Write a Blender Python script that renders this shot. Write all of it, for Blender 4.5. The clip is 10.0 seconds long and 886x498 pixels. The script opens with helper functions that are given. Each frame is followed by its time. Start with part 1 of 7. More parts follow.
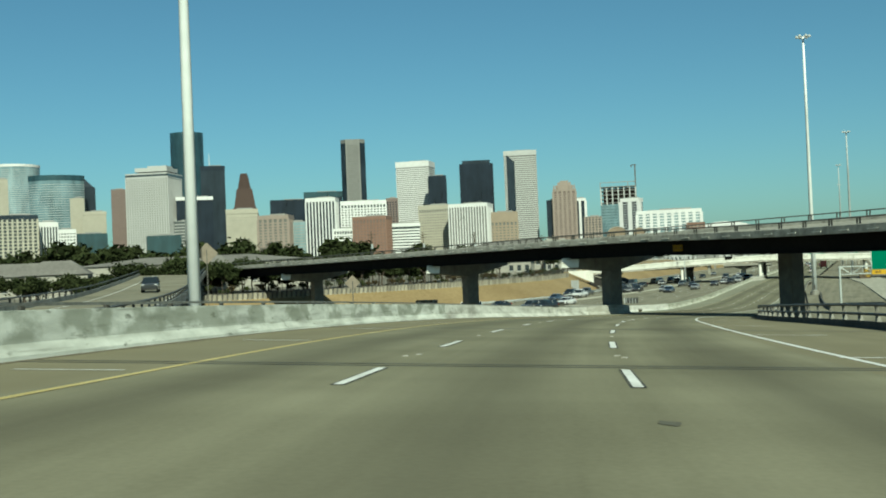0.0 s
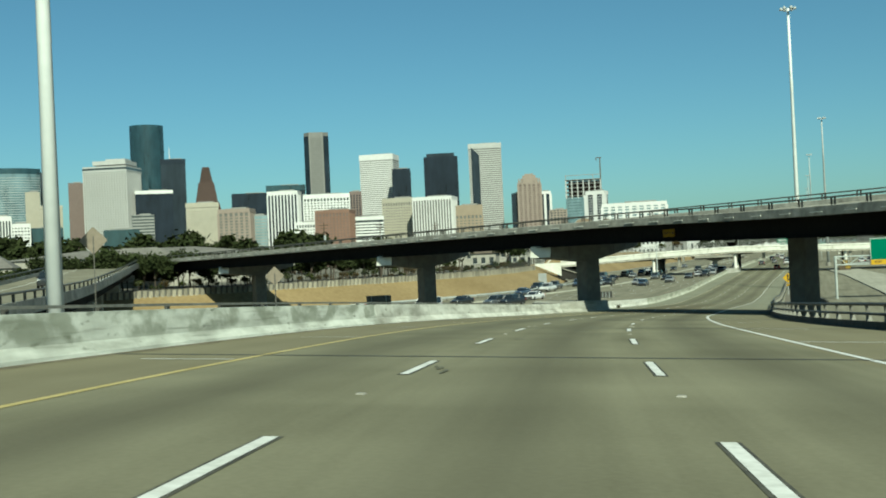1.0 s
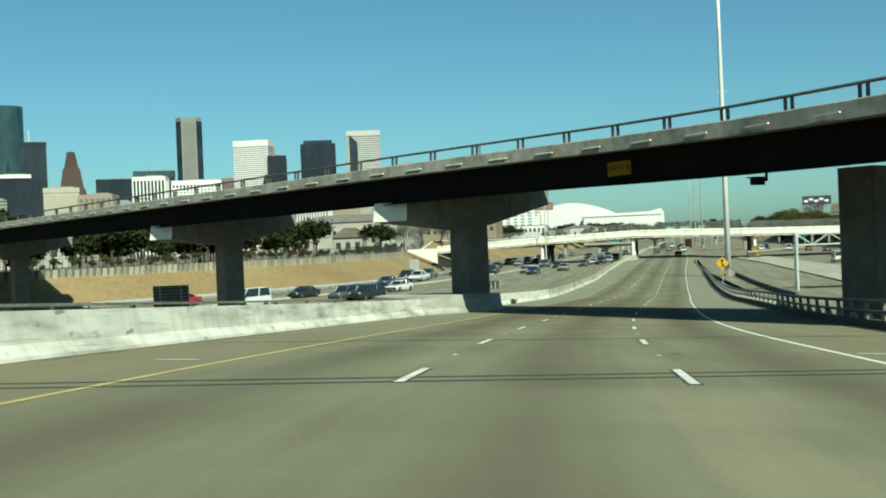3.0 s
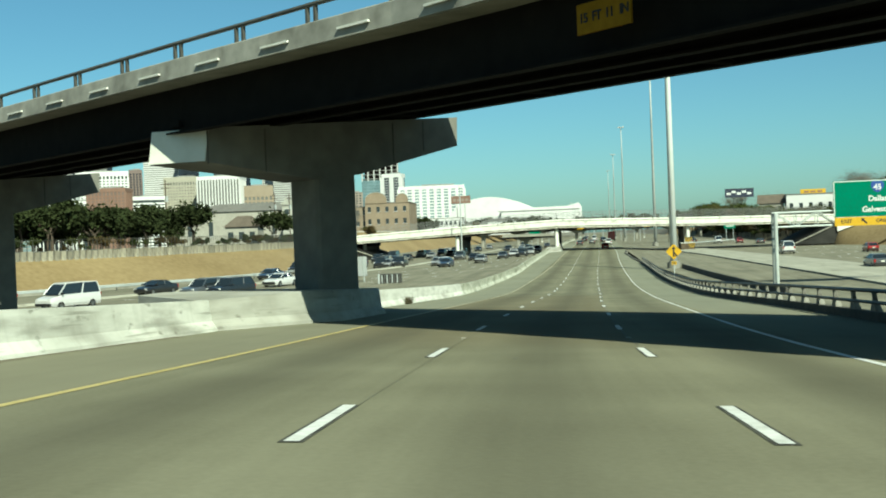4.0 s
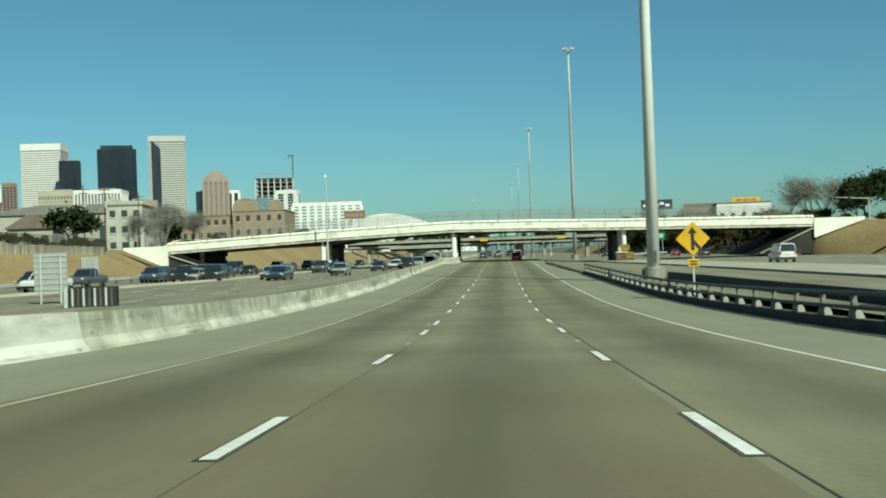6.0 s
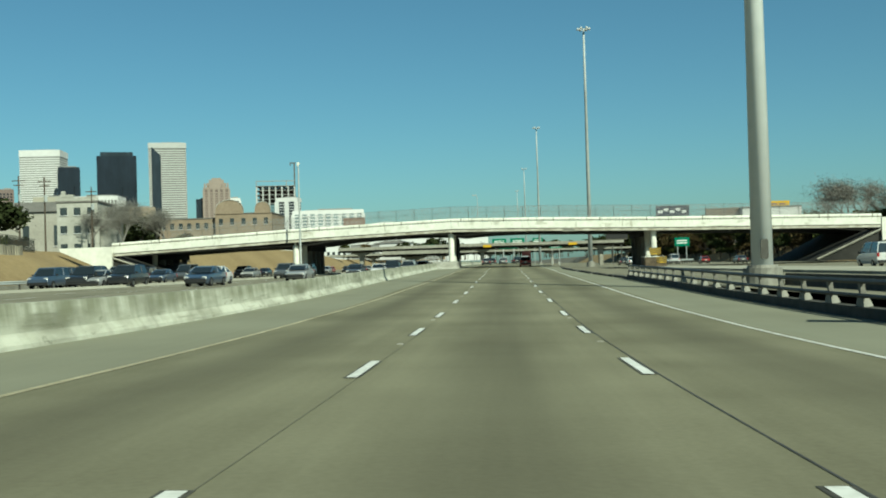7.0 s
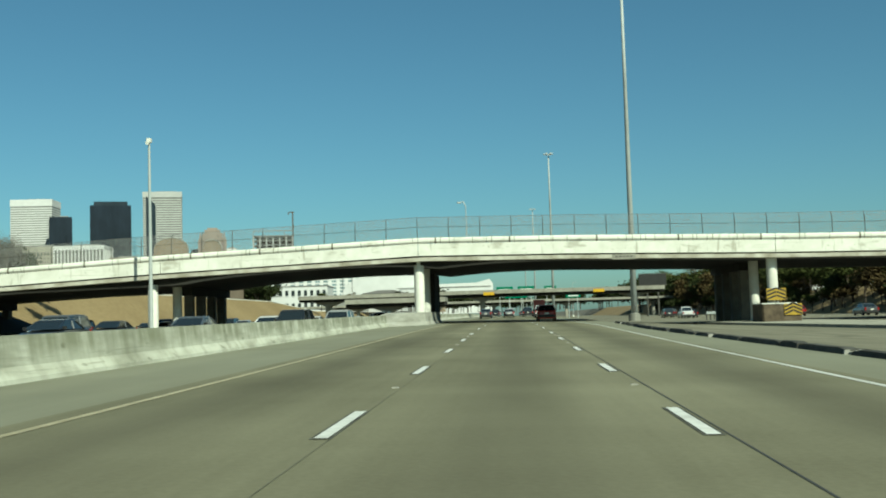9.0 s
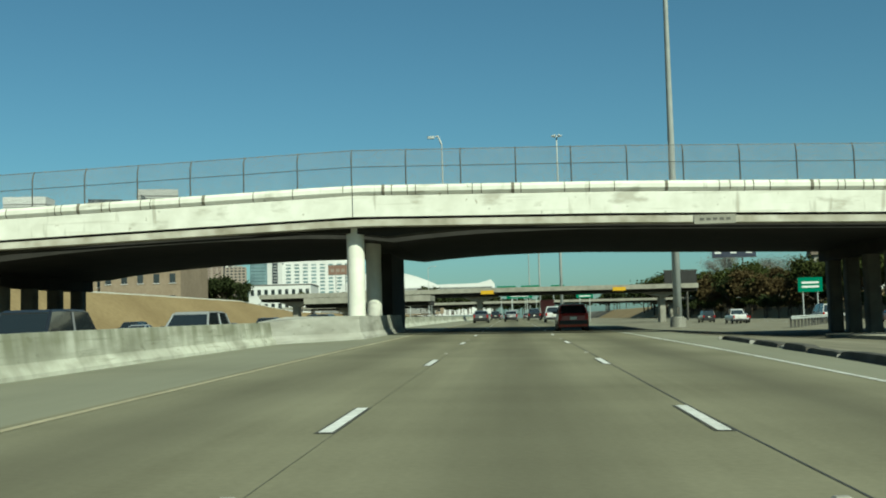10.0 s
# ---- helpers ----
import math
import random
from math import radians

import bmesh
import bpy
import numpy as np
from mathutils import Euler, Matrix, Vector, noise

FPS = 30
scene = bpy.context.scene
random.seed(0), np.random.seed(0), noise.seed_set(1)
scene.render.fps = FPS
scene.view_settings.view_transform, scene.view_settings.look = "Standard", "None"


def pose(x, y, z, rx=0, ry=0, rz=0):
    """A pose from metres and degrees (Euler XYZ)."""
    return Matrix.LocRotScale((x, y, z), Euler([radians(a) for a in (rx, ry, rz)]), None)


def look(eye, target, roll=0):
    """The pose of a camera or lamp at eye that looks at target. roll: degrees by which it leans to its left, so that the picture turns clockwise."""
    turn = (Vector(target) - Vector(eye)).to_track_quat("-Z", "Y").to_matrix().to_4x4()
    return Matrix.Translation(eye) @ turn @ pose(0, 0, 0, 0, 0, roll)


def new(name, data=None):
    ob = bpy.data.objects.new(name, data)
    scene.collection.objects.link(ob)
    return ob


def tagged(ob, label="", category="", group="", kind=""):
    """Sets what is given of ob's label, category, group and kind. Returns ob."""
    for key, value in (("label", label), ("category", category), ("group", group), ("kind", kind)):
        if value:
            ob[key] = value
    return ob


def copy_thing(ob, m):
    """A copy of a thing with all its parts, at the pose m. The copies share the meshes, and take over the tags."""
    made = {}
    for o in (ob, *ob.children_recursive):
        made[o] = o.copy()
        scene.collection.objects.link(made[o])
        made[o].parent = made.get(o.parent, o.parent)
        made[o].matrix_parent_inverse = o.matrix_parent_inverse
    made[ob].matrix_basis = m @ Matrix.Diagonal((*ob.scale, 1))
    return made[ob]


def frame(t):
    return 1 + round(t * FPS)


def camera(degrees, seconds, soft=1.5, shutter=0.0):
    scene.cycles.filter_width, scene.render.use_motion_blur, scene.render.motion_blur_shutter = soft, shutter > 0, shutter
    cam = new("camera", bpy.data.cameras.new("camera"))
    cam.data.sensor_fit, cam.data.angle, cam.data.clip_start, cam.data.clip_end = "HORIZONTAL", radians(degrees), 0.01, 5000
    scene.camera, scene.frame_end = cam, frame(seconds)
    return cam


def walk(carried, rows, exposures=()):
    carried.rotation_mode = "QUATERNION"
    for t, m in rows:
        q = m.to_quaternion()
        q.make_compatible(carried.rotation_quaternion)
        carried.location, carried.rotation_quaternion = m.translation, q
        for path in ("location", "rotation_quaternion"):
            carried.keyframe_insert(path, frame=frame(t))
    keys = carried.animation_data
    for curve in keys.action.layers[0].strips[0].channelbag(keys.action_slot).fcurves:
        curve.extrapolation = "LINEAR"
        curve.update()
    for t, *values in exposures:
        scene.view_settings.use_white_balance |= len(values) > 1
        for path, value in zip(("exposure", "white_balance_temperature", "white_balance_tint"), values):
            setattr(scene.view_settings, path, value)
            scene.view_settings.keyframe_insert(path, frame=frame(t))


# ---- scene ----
cam = camera(45.29, 10.0, soft=1.9)
PATH = [
    (0, (14.934, -70.425, 8.508), (11.342, -61.094, 8.672), -2.38),
    (0.5, (12.524, -62.158, 8.290), (9.073, -52.774, 8.410), -2.43),
    (1, (10.167, -53.791, 8.067), (6.879, -44.347, 8.161), -2.60),
    (1.5, (7.863, -44.855, 7.757), (4.769, -35.346, 7.825), -2.40),
    (2, (5.695, -35.303, 7.415), (2.856, -25.715, 7.457), -2.22),
    (3.5, (0.000, 0.000, 5.661), (-1.848, 9.827, 5.579), -2.34),
    (4, (-1.252, 13.243, 5.007), (-2.704, 23.137, 4.894), -2.22),
    (4.5, (-2.069, 27.416, 4.216), (-3.102, 37.362, 4.094), -2.62),
    (5, (-2.455, 41.894, 3.565), (-3.159, 51.869, 3.485), -2.76),
    (5.5, (-2.697, 57.257, 2.927), (-3.224, 67.243, 2.924), -2.21),
    (7, (-3.135, 101.137, 1.319), (-3.700, 111.120, 1.470), -1.70),
    (7.5, (-3.156, 116.366, 1.063), (-3.736, 126.346, 1.325), -2.02),
    (8, (-3.166, 131.977, 0.992), (-3.740, 141.952, 1.398), -1.70),
    (8.5, (-3.141, 148.751, 1.132), (-3.723, 158.718, 1.693), -1.72),
    (9, (-3.149, 166.200, 1.269), (-3.755, 176.161, 1.918), -1.73),
    (9.5, (-3.135, 184.626, 1.399), (-3.775, 194.584, 2.049), -1.56),
    (10, (-3.166, 203.955, 1.515), (-3.796, 213.913, 2.179), -1.47),
]
TINT = [(t, stops + 0.68, 6500, -13) for t, stops in ((0, -0.06), (1, 0.0), (2.2, 0.05), (3.5, 0.25), (5.0, 0.30), (5.6, -0.01), (6.9, -0.03), (8, -0.07), (9, -0.07), (10, -0.14))]
walk(cam, [(t, look(eye, target, roll)) for t, eye, target, roll in PATH], TINT)

# ---- light ----
SUN_AZ = radians(33.0)    # the shadows run this far to the left of straight ahead
SUN_EL = radians(40.0)
sun_from = Vector((math.sin(SUN_AZ) * math.cos(SUN_EL), -math.cos(SUN_AZ) * math.cos(SUN_EL), math.sin(SUN_EL)))
sun = new("sun", bpy.data.lights.new("sun", "SUN"))
sun.data.energy, sun.data.angle, sun.data.color = 5.0, radians(0.53), (1.0, 0.96, 0.86)
sun.matrix_world = look(sun_from * 100, (0, 0, 0))
world = bpy.data.worlds.new("sky")
scene.world = world
world.use_nodes = True
wn = world.node_tree.nodes
sky = wn.new("ShaderNodeTexSky")
sky.sky_type, sky.sun_disc = "NISHITA", False
sky.sun_elevation, sky.sun_rotation = SUN_EL, math.atan2(sun_from.x, sun_from.y)
sky.air_density, sky.dust_density, sky.ozone_density = 0.9, 1.0, 6.0
wn["Background"].inputs["Strength"].default_value = 0.063
hue = wn.new("ShaderNodeMix")      # the clear winter sky leans to teal
hue.data_type, hue.blend_type = "RGBA", "MULTIPLY"
hue.inputs["Factor"].default_value = 1.0
hue.inputs["B"].default_value = (0.785, 0.99, 0.90, 1)
world.node_tree.links.new(sky.outputs[0], hue.inputs["A"])
world.node_tree.links.new(hue.outputs["Result"], wn["Background"].inputs["Color"])

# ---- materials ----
TONE = 0.63     # scales every base colour down, which puts deeper shade into the colours


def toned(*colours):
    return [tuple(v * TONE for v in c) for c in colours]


def shader(name, rough=0.6, metal=0.0, spec=0.5):
    m = bpy.data.materials.new(name)
    m.use_nodes = True
    b = m.node_tree.nodes["Principled BSDF"]
    b.inputs["Roughness"].default_value = rough
    b.inputs["Metallic"].default_value = metal
    b.inputs["Specular IOR Level"].default_value = spec
    return m, m.node_tree.nodes, m.node_tree.links, b


def grainy(name, dark, light, rough=0.7, scale=3.0, coarse=0.15, bump=0.15, metal=0.0, stretch=(1, 1, 1), rand=0.0, spec=0.3):
    """Two scales of noise between two colours, with fine relief. rand: how much each object differs."""
    m, n, l, b = shader(name, rough, metal, spec)
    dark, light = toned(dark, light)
    co = n.new("ShaderNodeTexCoord")
    mp = n.new("ShaderNodeMapping")
    mp.inputs["Scale"].default_value = stretch
    l.new(co.outputs["Object"], mp.inputs[0])
    fine, big = n.new("ShaderNodeTexNoise"), n.new("ShaderNodeTexNoise")
    fine.inputs["Scale"].default_value, big.inputs["Scale"].default_value = scale, coarse
    fine.inputs["Detail"].default_value, big.inputs["Detail"].default_value = 5, 4
    l.new(mp.outputs[0], fine.inputs["Vector"])
    l.new(mp.outputs[0], big.inputs["Vector"])
    add = n.new("ShaderNodeMath")
    add.operation = "ADD"
    l.new(fine.outputs[0], add.inputs[0])
    l.new(big.outputs[0], add.inputs[1])
    ramp = n.new("ShaderNodeMapRange")
    ramp.inputs["From Min"].default_value, ramp.inputs["From Max"].default_value = 0.7, 1.3
    l.new(add.outputs[0], ramp.inputs["Value"])
    mix = n.new("ShaderNodeMix")
    mix.data_type = "RGBA"
    mix.inputs["A"].default_value, mix.inputs["B"].default_value = (*dark, 1), (*light, 1)
    l.new(ramp.outputs[0], mix.inputs["Factor"])
    out = mix.outputs["Result"]
    if rand:
        info, hsv = n.new("ShaderNodeObjectInfo"), n.new("ShaderNodeHueSaturation")
        rr = n.new("ShaderNodeMapRange")
        rr.inputs["To Min"].default_value, rr.inputs["To Max"].default_value = 1 - rand, 1 + rand
        l.new(info.outputs["Random"], rr.inputs["Value"])
        l.new(rr.outputs[0], hsv.inputs["Value"])
        l.new(out, hsv.inputs["Color"])
        out = hsv.outputs[0]
    l.new(out, b.inputs["Base Color"])
    if bump:
        bp = n.new("ShaderNodeBump")
        bp.inputs["Strength"].default_value, bp.inputs["Distance"].default_value = bump, 0.02
        l.new(fine.outputs[0], bp.inputs["Height"])
        l.new(bp.outputs[0], b.inputs["Normal"])
    return m


def road_concrete(name, dark, light, stain, streak=0.5, track=0.0):
    """Pavement: aggregate grain, broad patches, streaks along the lanes, oil-dark lane middles.
    With track the UV map holds metres across and along the road."""
    m, n, l, b = shader(name, 0.95, 0, 0.06)
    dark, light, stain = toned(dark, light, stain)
    co = n.new("ShaderNodeUVMap" if track else "ShaderNodeTexCoord")
    place = co.outputs[0 if track else "Object"]
    def noise(scale, stretch, detail=4):
        mp, t = n.new("ShaderNodeMapping"), n.new("ShaderNodeTexNoise")
        mp.inputs["Scale"].default_value = stretch
        t.inputs["Scale"].default_value, t.inputs["Detail"].default_value = scale, detail
        l.new(place, mp.inputs[0])
        l.new(mp.outputs[0], t.inputs["Vector"])
        return t.outputs[0]
    def math_(op, a, bb=0.0):
        q = n.new("ShaderNodeMath")
        q.operation = op
        for i, v in enumerate((a, bb)):
            if isinstance(v, (int, float)):
                q.inputs[i].default_value = v
            else:
                l.new(v, q.inputs[i])
        return q.outputs[0]
    def ranged(v, lo, hi):
        r = n.new("ShaderNodeMapRange")
        r.inputs["From Min"].default_value, r.inputs["From Max"].default_value = lo, hi
        l.new(v, r.inputs["Value"])
        return r.outputs[0]
    def mixed(a, col, fac):
        q = n.new("ShaderNodeMix")
        q.data_type = "RGBA"
        if isinstance(a, tuple):
            q.inputs["A"].default_value = (*a, 1)
        else:
            l.new(a, q.inputs["A"])
        if isinstance(col, tuple):
            q.inputs["B"].default_value = (*col, 1)
        else:
            l.new(col, q.inputs["B"])
        l.new(fac, q.inputs["Factor"])
        return q.outputs["Result"]
    grain, patch, streaks = noise(14, (1, 1, 1), 6), noise(0.16, (1, 0.6, 1), 6), noise(1.1, (1, 0.022, 1), 5)
    fine, blot, bands = noise(4.5, (1, 0.012, 1), 4), noise(0.7, (1, 0.2, 1), 6), noise(1.0, (0.1, 0.33, 1), 5)
    f = math_("ADD", math_("MULTIPLY", grain, 0.22), math_("ADD", math_("MULTIPLY", patch, 0.42), math_("MULTIPLY", streaks, streak)))
    f = math_("ADD", f, math_("ADD", math_("MULTIPLY", blot, 0.46), math_("ADD", math_("MULTIPLY", fine, 0.12), math_("MULTIPLY", bands, 0.42))))
    half = 0.5 * (1.64 + streak)
    c = mixed(dark, light, ranged(f, half - 0.21, half + 0.21))
    if track:
        sep = n.new("ShaderNodeSeparateXYZ")
        l.new(place, sep.inputs[0])
        across, along = sep.outputs[0], sep.outputs[1]
        inside = math_("LESS_THAN", math_("ABSOLUTE", across), 5.3)
        # shoulders carry no traffic: brown with washed-down dirt on the descent, cleaner and greyer further on
        brown = (light[0] * 0.84, light[1] * 0.78, light[2] * 0.72)
        grey = (light[0] * 1.02, light[1] * 1.10, light[2] * 1.24)
        shoulder = mixed(brown, grey, ranged(math_("ADD", along, math_("MULTIPLY", blot, 20)), 15, 75))
        c = mixed(c, shoulder, math_("MULTIPLY", math_("SUBTRACT", 1.0, inside), math_("ADD", math_("MULTIPLY", patch, 0.5), 0.3)))
        # reddish concrete where the deck was relaid below the flyover
        relaid = math_("MULTIPLY", ranged(along, 32, 37), math_("SUBTRACT", 1.0, ranged(along, 84, 88)))
        relaid = math_("MULTIPLY", relaid, math_("MULTIPLY", inside, math_("LESS_THAN", across, 1.8)))
        c = mixed(c, (light[0] * 0.60, light[1] * 0.52, light[2] * 0.46), math_("MULTIPLY", relaid, 0.5))
        # the oil band down the middle of each lane, and darker wheel paths beside it
        w = math_("COSINE", math_("MULTIPLY", across, 2 * math.pi / 3.66))
        w = math_("MULTIPLY", math_("POWER", math_("ADD", math_("MULTIPLY", w, 0.5), 0.5), 2.0), streaks)
        c = mixed(c, stain, math_("MULTIPLY", math_("MULTIPLY", w, inside), track))
    else:
        c = mixed(c, stain, ranged(noise(0.6, (1, 0.5, 1), 3), 0.6, 0.8))
    l.new(c, b.inputs["Base Color"])
    bp = n.new("ShaderNodeBump")
    bp.inputs["Strength"].default_value, bp.inputs["Distance"].default_value = 0.25, 0.01
    l.new(grain, bp.inputs["Height"])
    l.new(bp.outputs[0], b.inputs["Normal"])
    return m


M_ROAD = road_concrete("road_concrete", (0.16, 0.151, 0.101), (0.28, 0.267, 0.183), (0.09, 0.085, 0.06), 0.4, 0.95)
M_ROAD2 = road_concrete("highway_concrete", (0.175, 0.165, 0.12), (0.30, 0.282, 0.21), (0.10, 0.094, 0.068), 0.6)


def scraped(name, dark, light, grime, drips, crest=0.0, blotched=False):
    """Barrier face: mottled concrete with scrapes along it and, where it is old, dirt run down it. UV: metres along, metres up."""
    m, n, l, b = shader(name, 0.8, 0, 0.25)
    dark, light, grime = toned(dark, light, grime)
    uv = n.new("ShaderNodeUVMap")
    def noise_(sx, sy, detail, lo, hi):
        mp, t, r = n.new("ShaderNodeMapping"), n.new("ShaderNodeTexNoise"), n.new("ShaderNodeMapRange")
        mp.inputs["Scale"].default_value = (sx, sy, 1)
        t.inputs["Scale"].default_value, t.inputs["Detail"].default_value = 1.0, detail
        r.inputs["From Min"].default_value, r.inputs["From Max"].default_value = lo, hi
        l.new(uv.outputs[0], mp.inputs[0])
        l.new(mp.outputs[0], t.inputs["Vector"])
        l.new(t.outputs[0], r.inputs["Value"])
        return r.outputs[0], t.outputs[0]
    def mixed(a, col, fac, most):
        q, k = n.new("ShaderNodeMix"), n.new("ShaderNodeMath")
        q.data_type, k.operation = "RGBA", "MULTIPLY"
        k.inputs[1].default_value = most
        l.new(fac, k.inputs[0])
        l.new(k.outputs[0], q.inputs["Factor"])
        if isinstance(a, tuple):
            q.inputs["A"].default_value = (*a, 1)
        else:
            l.new(a, q.inputs["A"])
        q.inputs["B"].default_value = (*col, 1)
        return q.outputs["Result"]
    c = mixed(light, dark, noise_(0.7, 2.5, 5, 0.42, 0.72)[0], 1.0)
    c = mixed(c, grime, noise_(0.22, 1.3, 6, 0.53, 0.70)[0], 0.75)
    c = mixed(c, grime, noise_(0.35, 9.0, 4, 0.60, 0.72)[0], 0.5)
    c = mixed(c, grime, noise_(1.5, 4.0, 6, 0.62, 0.72)[0], 0.8)
    if drips:
        c = mixed(c, tuple(v * 1.3 for v in grime), noise_(2.1, 0.35, 6, 0.50, 0.66)[0], drips)
        c = mixed(c, grime, noise_(0.25, 1.0, 3, 0.5, 0.7)[0], 0.5)
    if crest:    # olive grime washed down from the top, with paler runs in it
        sep, up, mul = n.new("ShaderNodeSeparateXYZ"), n.new("ShaderNodeMapRange"), n.new("ShaderNodeMath")
        l.new(uv.outputs[0], sep.inputs[0])
        l.new(sep.outputs["Y"], up.inputs["Value"])
        up.inputs["From Min"].default_value, up.inputs["From Max"].default_value = (0.2, 0.36) if blotched else (0.22, 0.62)
        mul.operation = "MULTIPLY"
        l.new(up.outputs[0], mul.inputs[0])
        l.new((noise_(0.75, 1.1, 7, 0.47, 0.56) if blotched else noise_(1.6, 0.22, 5, 0.36, 0.60))[0], mul.inputs[1])
        c = mixed(c, tuple(v * w for v, w in zip(grime, (1.5, 1.55, 1.5))), mul.outputs[0], crest)
    l.new(c, b.inputs["Base Color"])
    bp = n.new("ShaderNodeBump")
    bp.inputs["Strength"].default_value, bp.inputs["Distance"].default_value = 0.25, 0.02
    l.new(noise_(6, 14, 5, 0, 1)[1], bp.inputs["Height"])
    l.new(bp.outputs[0], b.inputs["Normal"])
    return m


M_BARRIER = scraped("barrier_concrete", (0.58, 0.58, 0.50), (0.82, 0.82, 0.73), (0.175, 0.168, 0.125), 0.22)
M_BARRIER_OLD = scraped("mossy_barrier_concrete", (0.52, 0.535, 0.46), (0.80, 0.82, 0.73), (0.15, 0.157, 0.115), 0.1, 0.62, True)
M_BARRIER_CLEAN = scraped("paler_barrier_concrete", (0.58, 0.57, 0.49), (0.80, 0.79, 0.70), (0.33, 0.315, 0.26), 0.0)
M_BARRIER_LATE = scraped("old_barrier_concrete", (0.43, 0.43, 0.335), (0.67, 0.67, 0.555), (0.16, 0.158, 0.105), 0.3, 0.8)
M_GUARD = scraped("grey_guard_concrete", (0.38, 0.375, 0.315), (0.52, 0.515, 0.445), (0.25, 0.24, 0.195), 0.15)
M_CONC = grainy("old_concrete", (0.24, 0.23, 0.185), (0.40, 0.385, 0.32), 0.8, 1.2, 0.2, 0.2)
M_WHITECONC = grainy("pale_painted_and_sunlit_concrete", (0.72, 0.71, 0.62), (0.92, 0.91, 0.81), 0.75, 1.6, 0.35, 0.1)
# near-black concrete: shade under the bridges is put into its colour
M_CONC_SHADE = grainy("shaded_concrete", (0.018, 0.017, 0.014), (0.042, 0.04, 0.034), 0.85, 1.2, 0.2, 0.2)
M_PARAPET = grainy("weathered_parapet", (0.20, 0.195, 0.165), (0.46, 0.45, 0.39), 0.8, 1.8, 0.4, 0.2)
M_DARKMARK = grainy("dark_mark_and_gap_shade", (0.10, 0.098, 0.085), (0.16, 0.155, 0.135), 0.9, 3, 0.5, 0.1)
M_SIGN_YELLOW = grainy("yellow_sign_sheeting", (0.62, 0.36, 0.02), (0.74, 0.45, 0.03), 0.4, 6, 0.5, 0)
M_SIGN_GREEN = grainy("green_sign_sheeting", (0.0, 0.16, 0.085), (0.0, 0.20, 0.11), 0.35, 6, 0.5, 0)
# dark paint taken near black, with the shade under the decks in it
M_STEEL_DARK = grainy("shade_dark_girder_paint", (0.009, 0.0085, 0.008), (0.018, 0.0165, 0.015), 0.85, 2.0, 0.3, 0.05, spec=0.08)
M_MAST = grainy("bright_galvanised_steel", (0.80, 0.84, 0.81), (0.92, 0.95, 0.92), 0.6, 1.2, 0.15, 0.0, 0.0)
M_WIRE = grainy("dull_fence_wire", (0.22, 0.225, 0.215), (0.32, 0.325, 0.31), 0.6, 3.0, 0.4, 0.0)
M_GALV = grainy("galvanised_steel", (0.42, 0.45, 0.435), (0.53, 0.56, 0.54), 0.6, 1.2, 0.15, 0.0, 0.0)
M_RAIL = grainy("weathered_rail_steel", (0.07, 0.066, 0.056), (0.14, 0.135, 0.115), 0.55, 3.0, 0.4, 0.05, 0.2)
M_GRASS = grainy("dry_grass", (0.23, 0.162, 0.073), (0.345, 0.255, 0.125), 0.95, 1.5, 0.06, 0.6)
M_CITY = grainy("town_ground", (0.14, 0.13, 0.10), (0.24, 0.22, 0.17), 0.95, 0.3, 0.02, 0.3)
M_WHITE = grainy("white_road_paint", (0.72, 0.72, 0.68), (0.88, 0.88, 0.84), 0.6, 9.0, 1.0, 0.1)
M_YELLOW = grainy("yellow_road_paint", (0.33, 0.29, 0.18), (0.56, 0.50, 0.33), 0.7, 5.0, 0.4, 0.1)
M_WORNWHITE = grainy("worn_white_paint", (0.44, 0.43, 0.37), (0.80, 0.80, 0.75), 0.7, 5.0, 0.25, 0.1)
# kerb faces turn from the sun; their shade is put into this colour
M_KERBDARK = grainy("shade_dark_kerb_concrete", (0.05, 0.047, 0.038), (0.11, 0.104, 0.085), 0.85, 2.5, 0.4, 0.2)
M_BLACK = grainy("black_paint", (0.018, 0.018, 0.017), (0.03, 0.03, 0.028), 0.7, 5.0, 1.0, 0.05)

# ---- mesh helpers ----


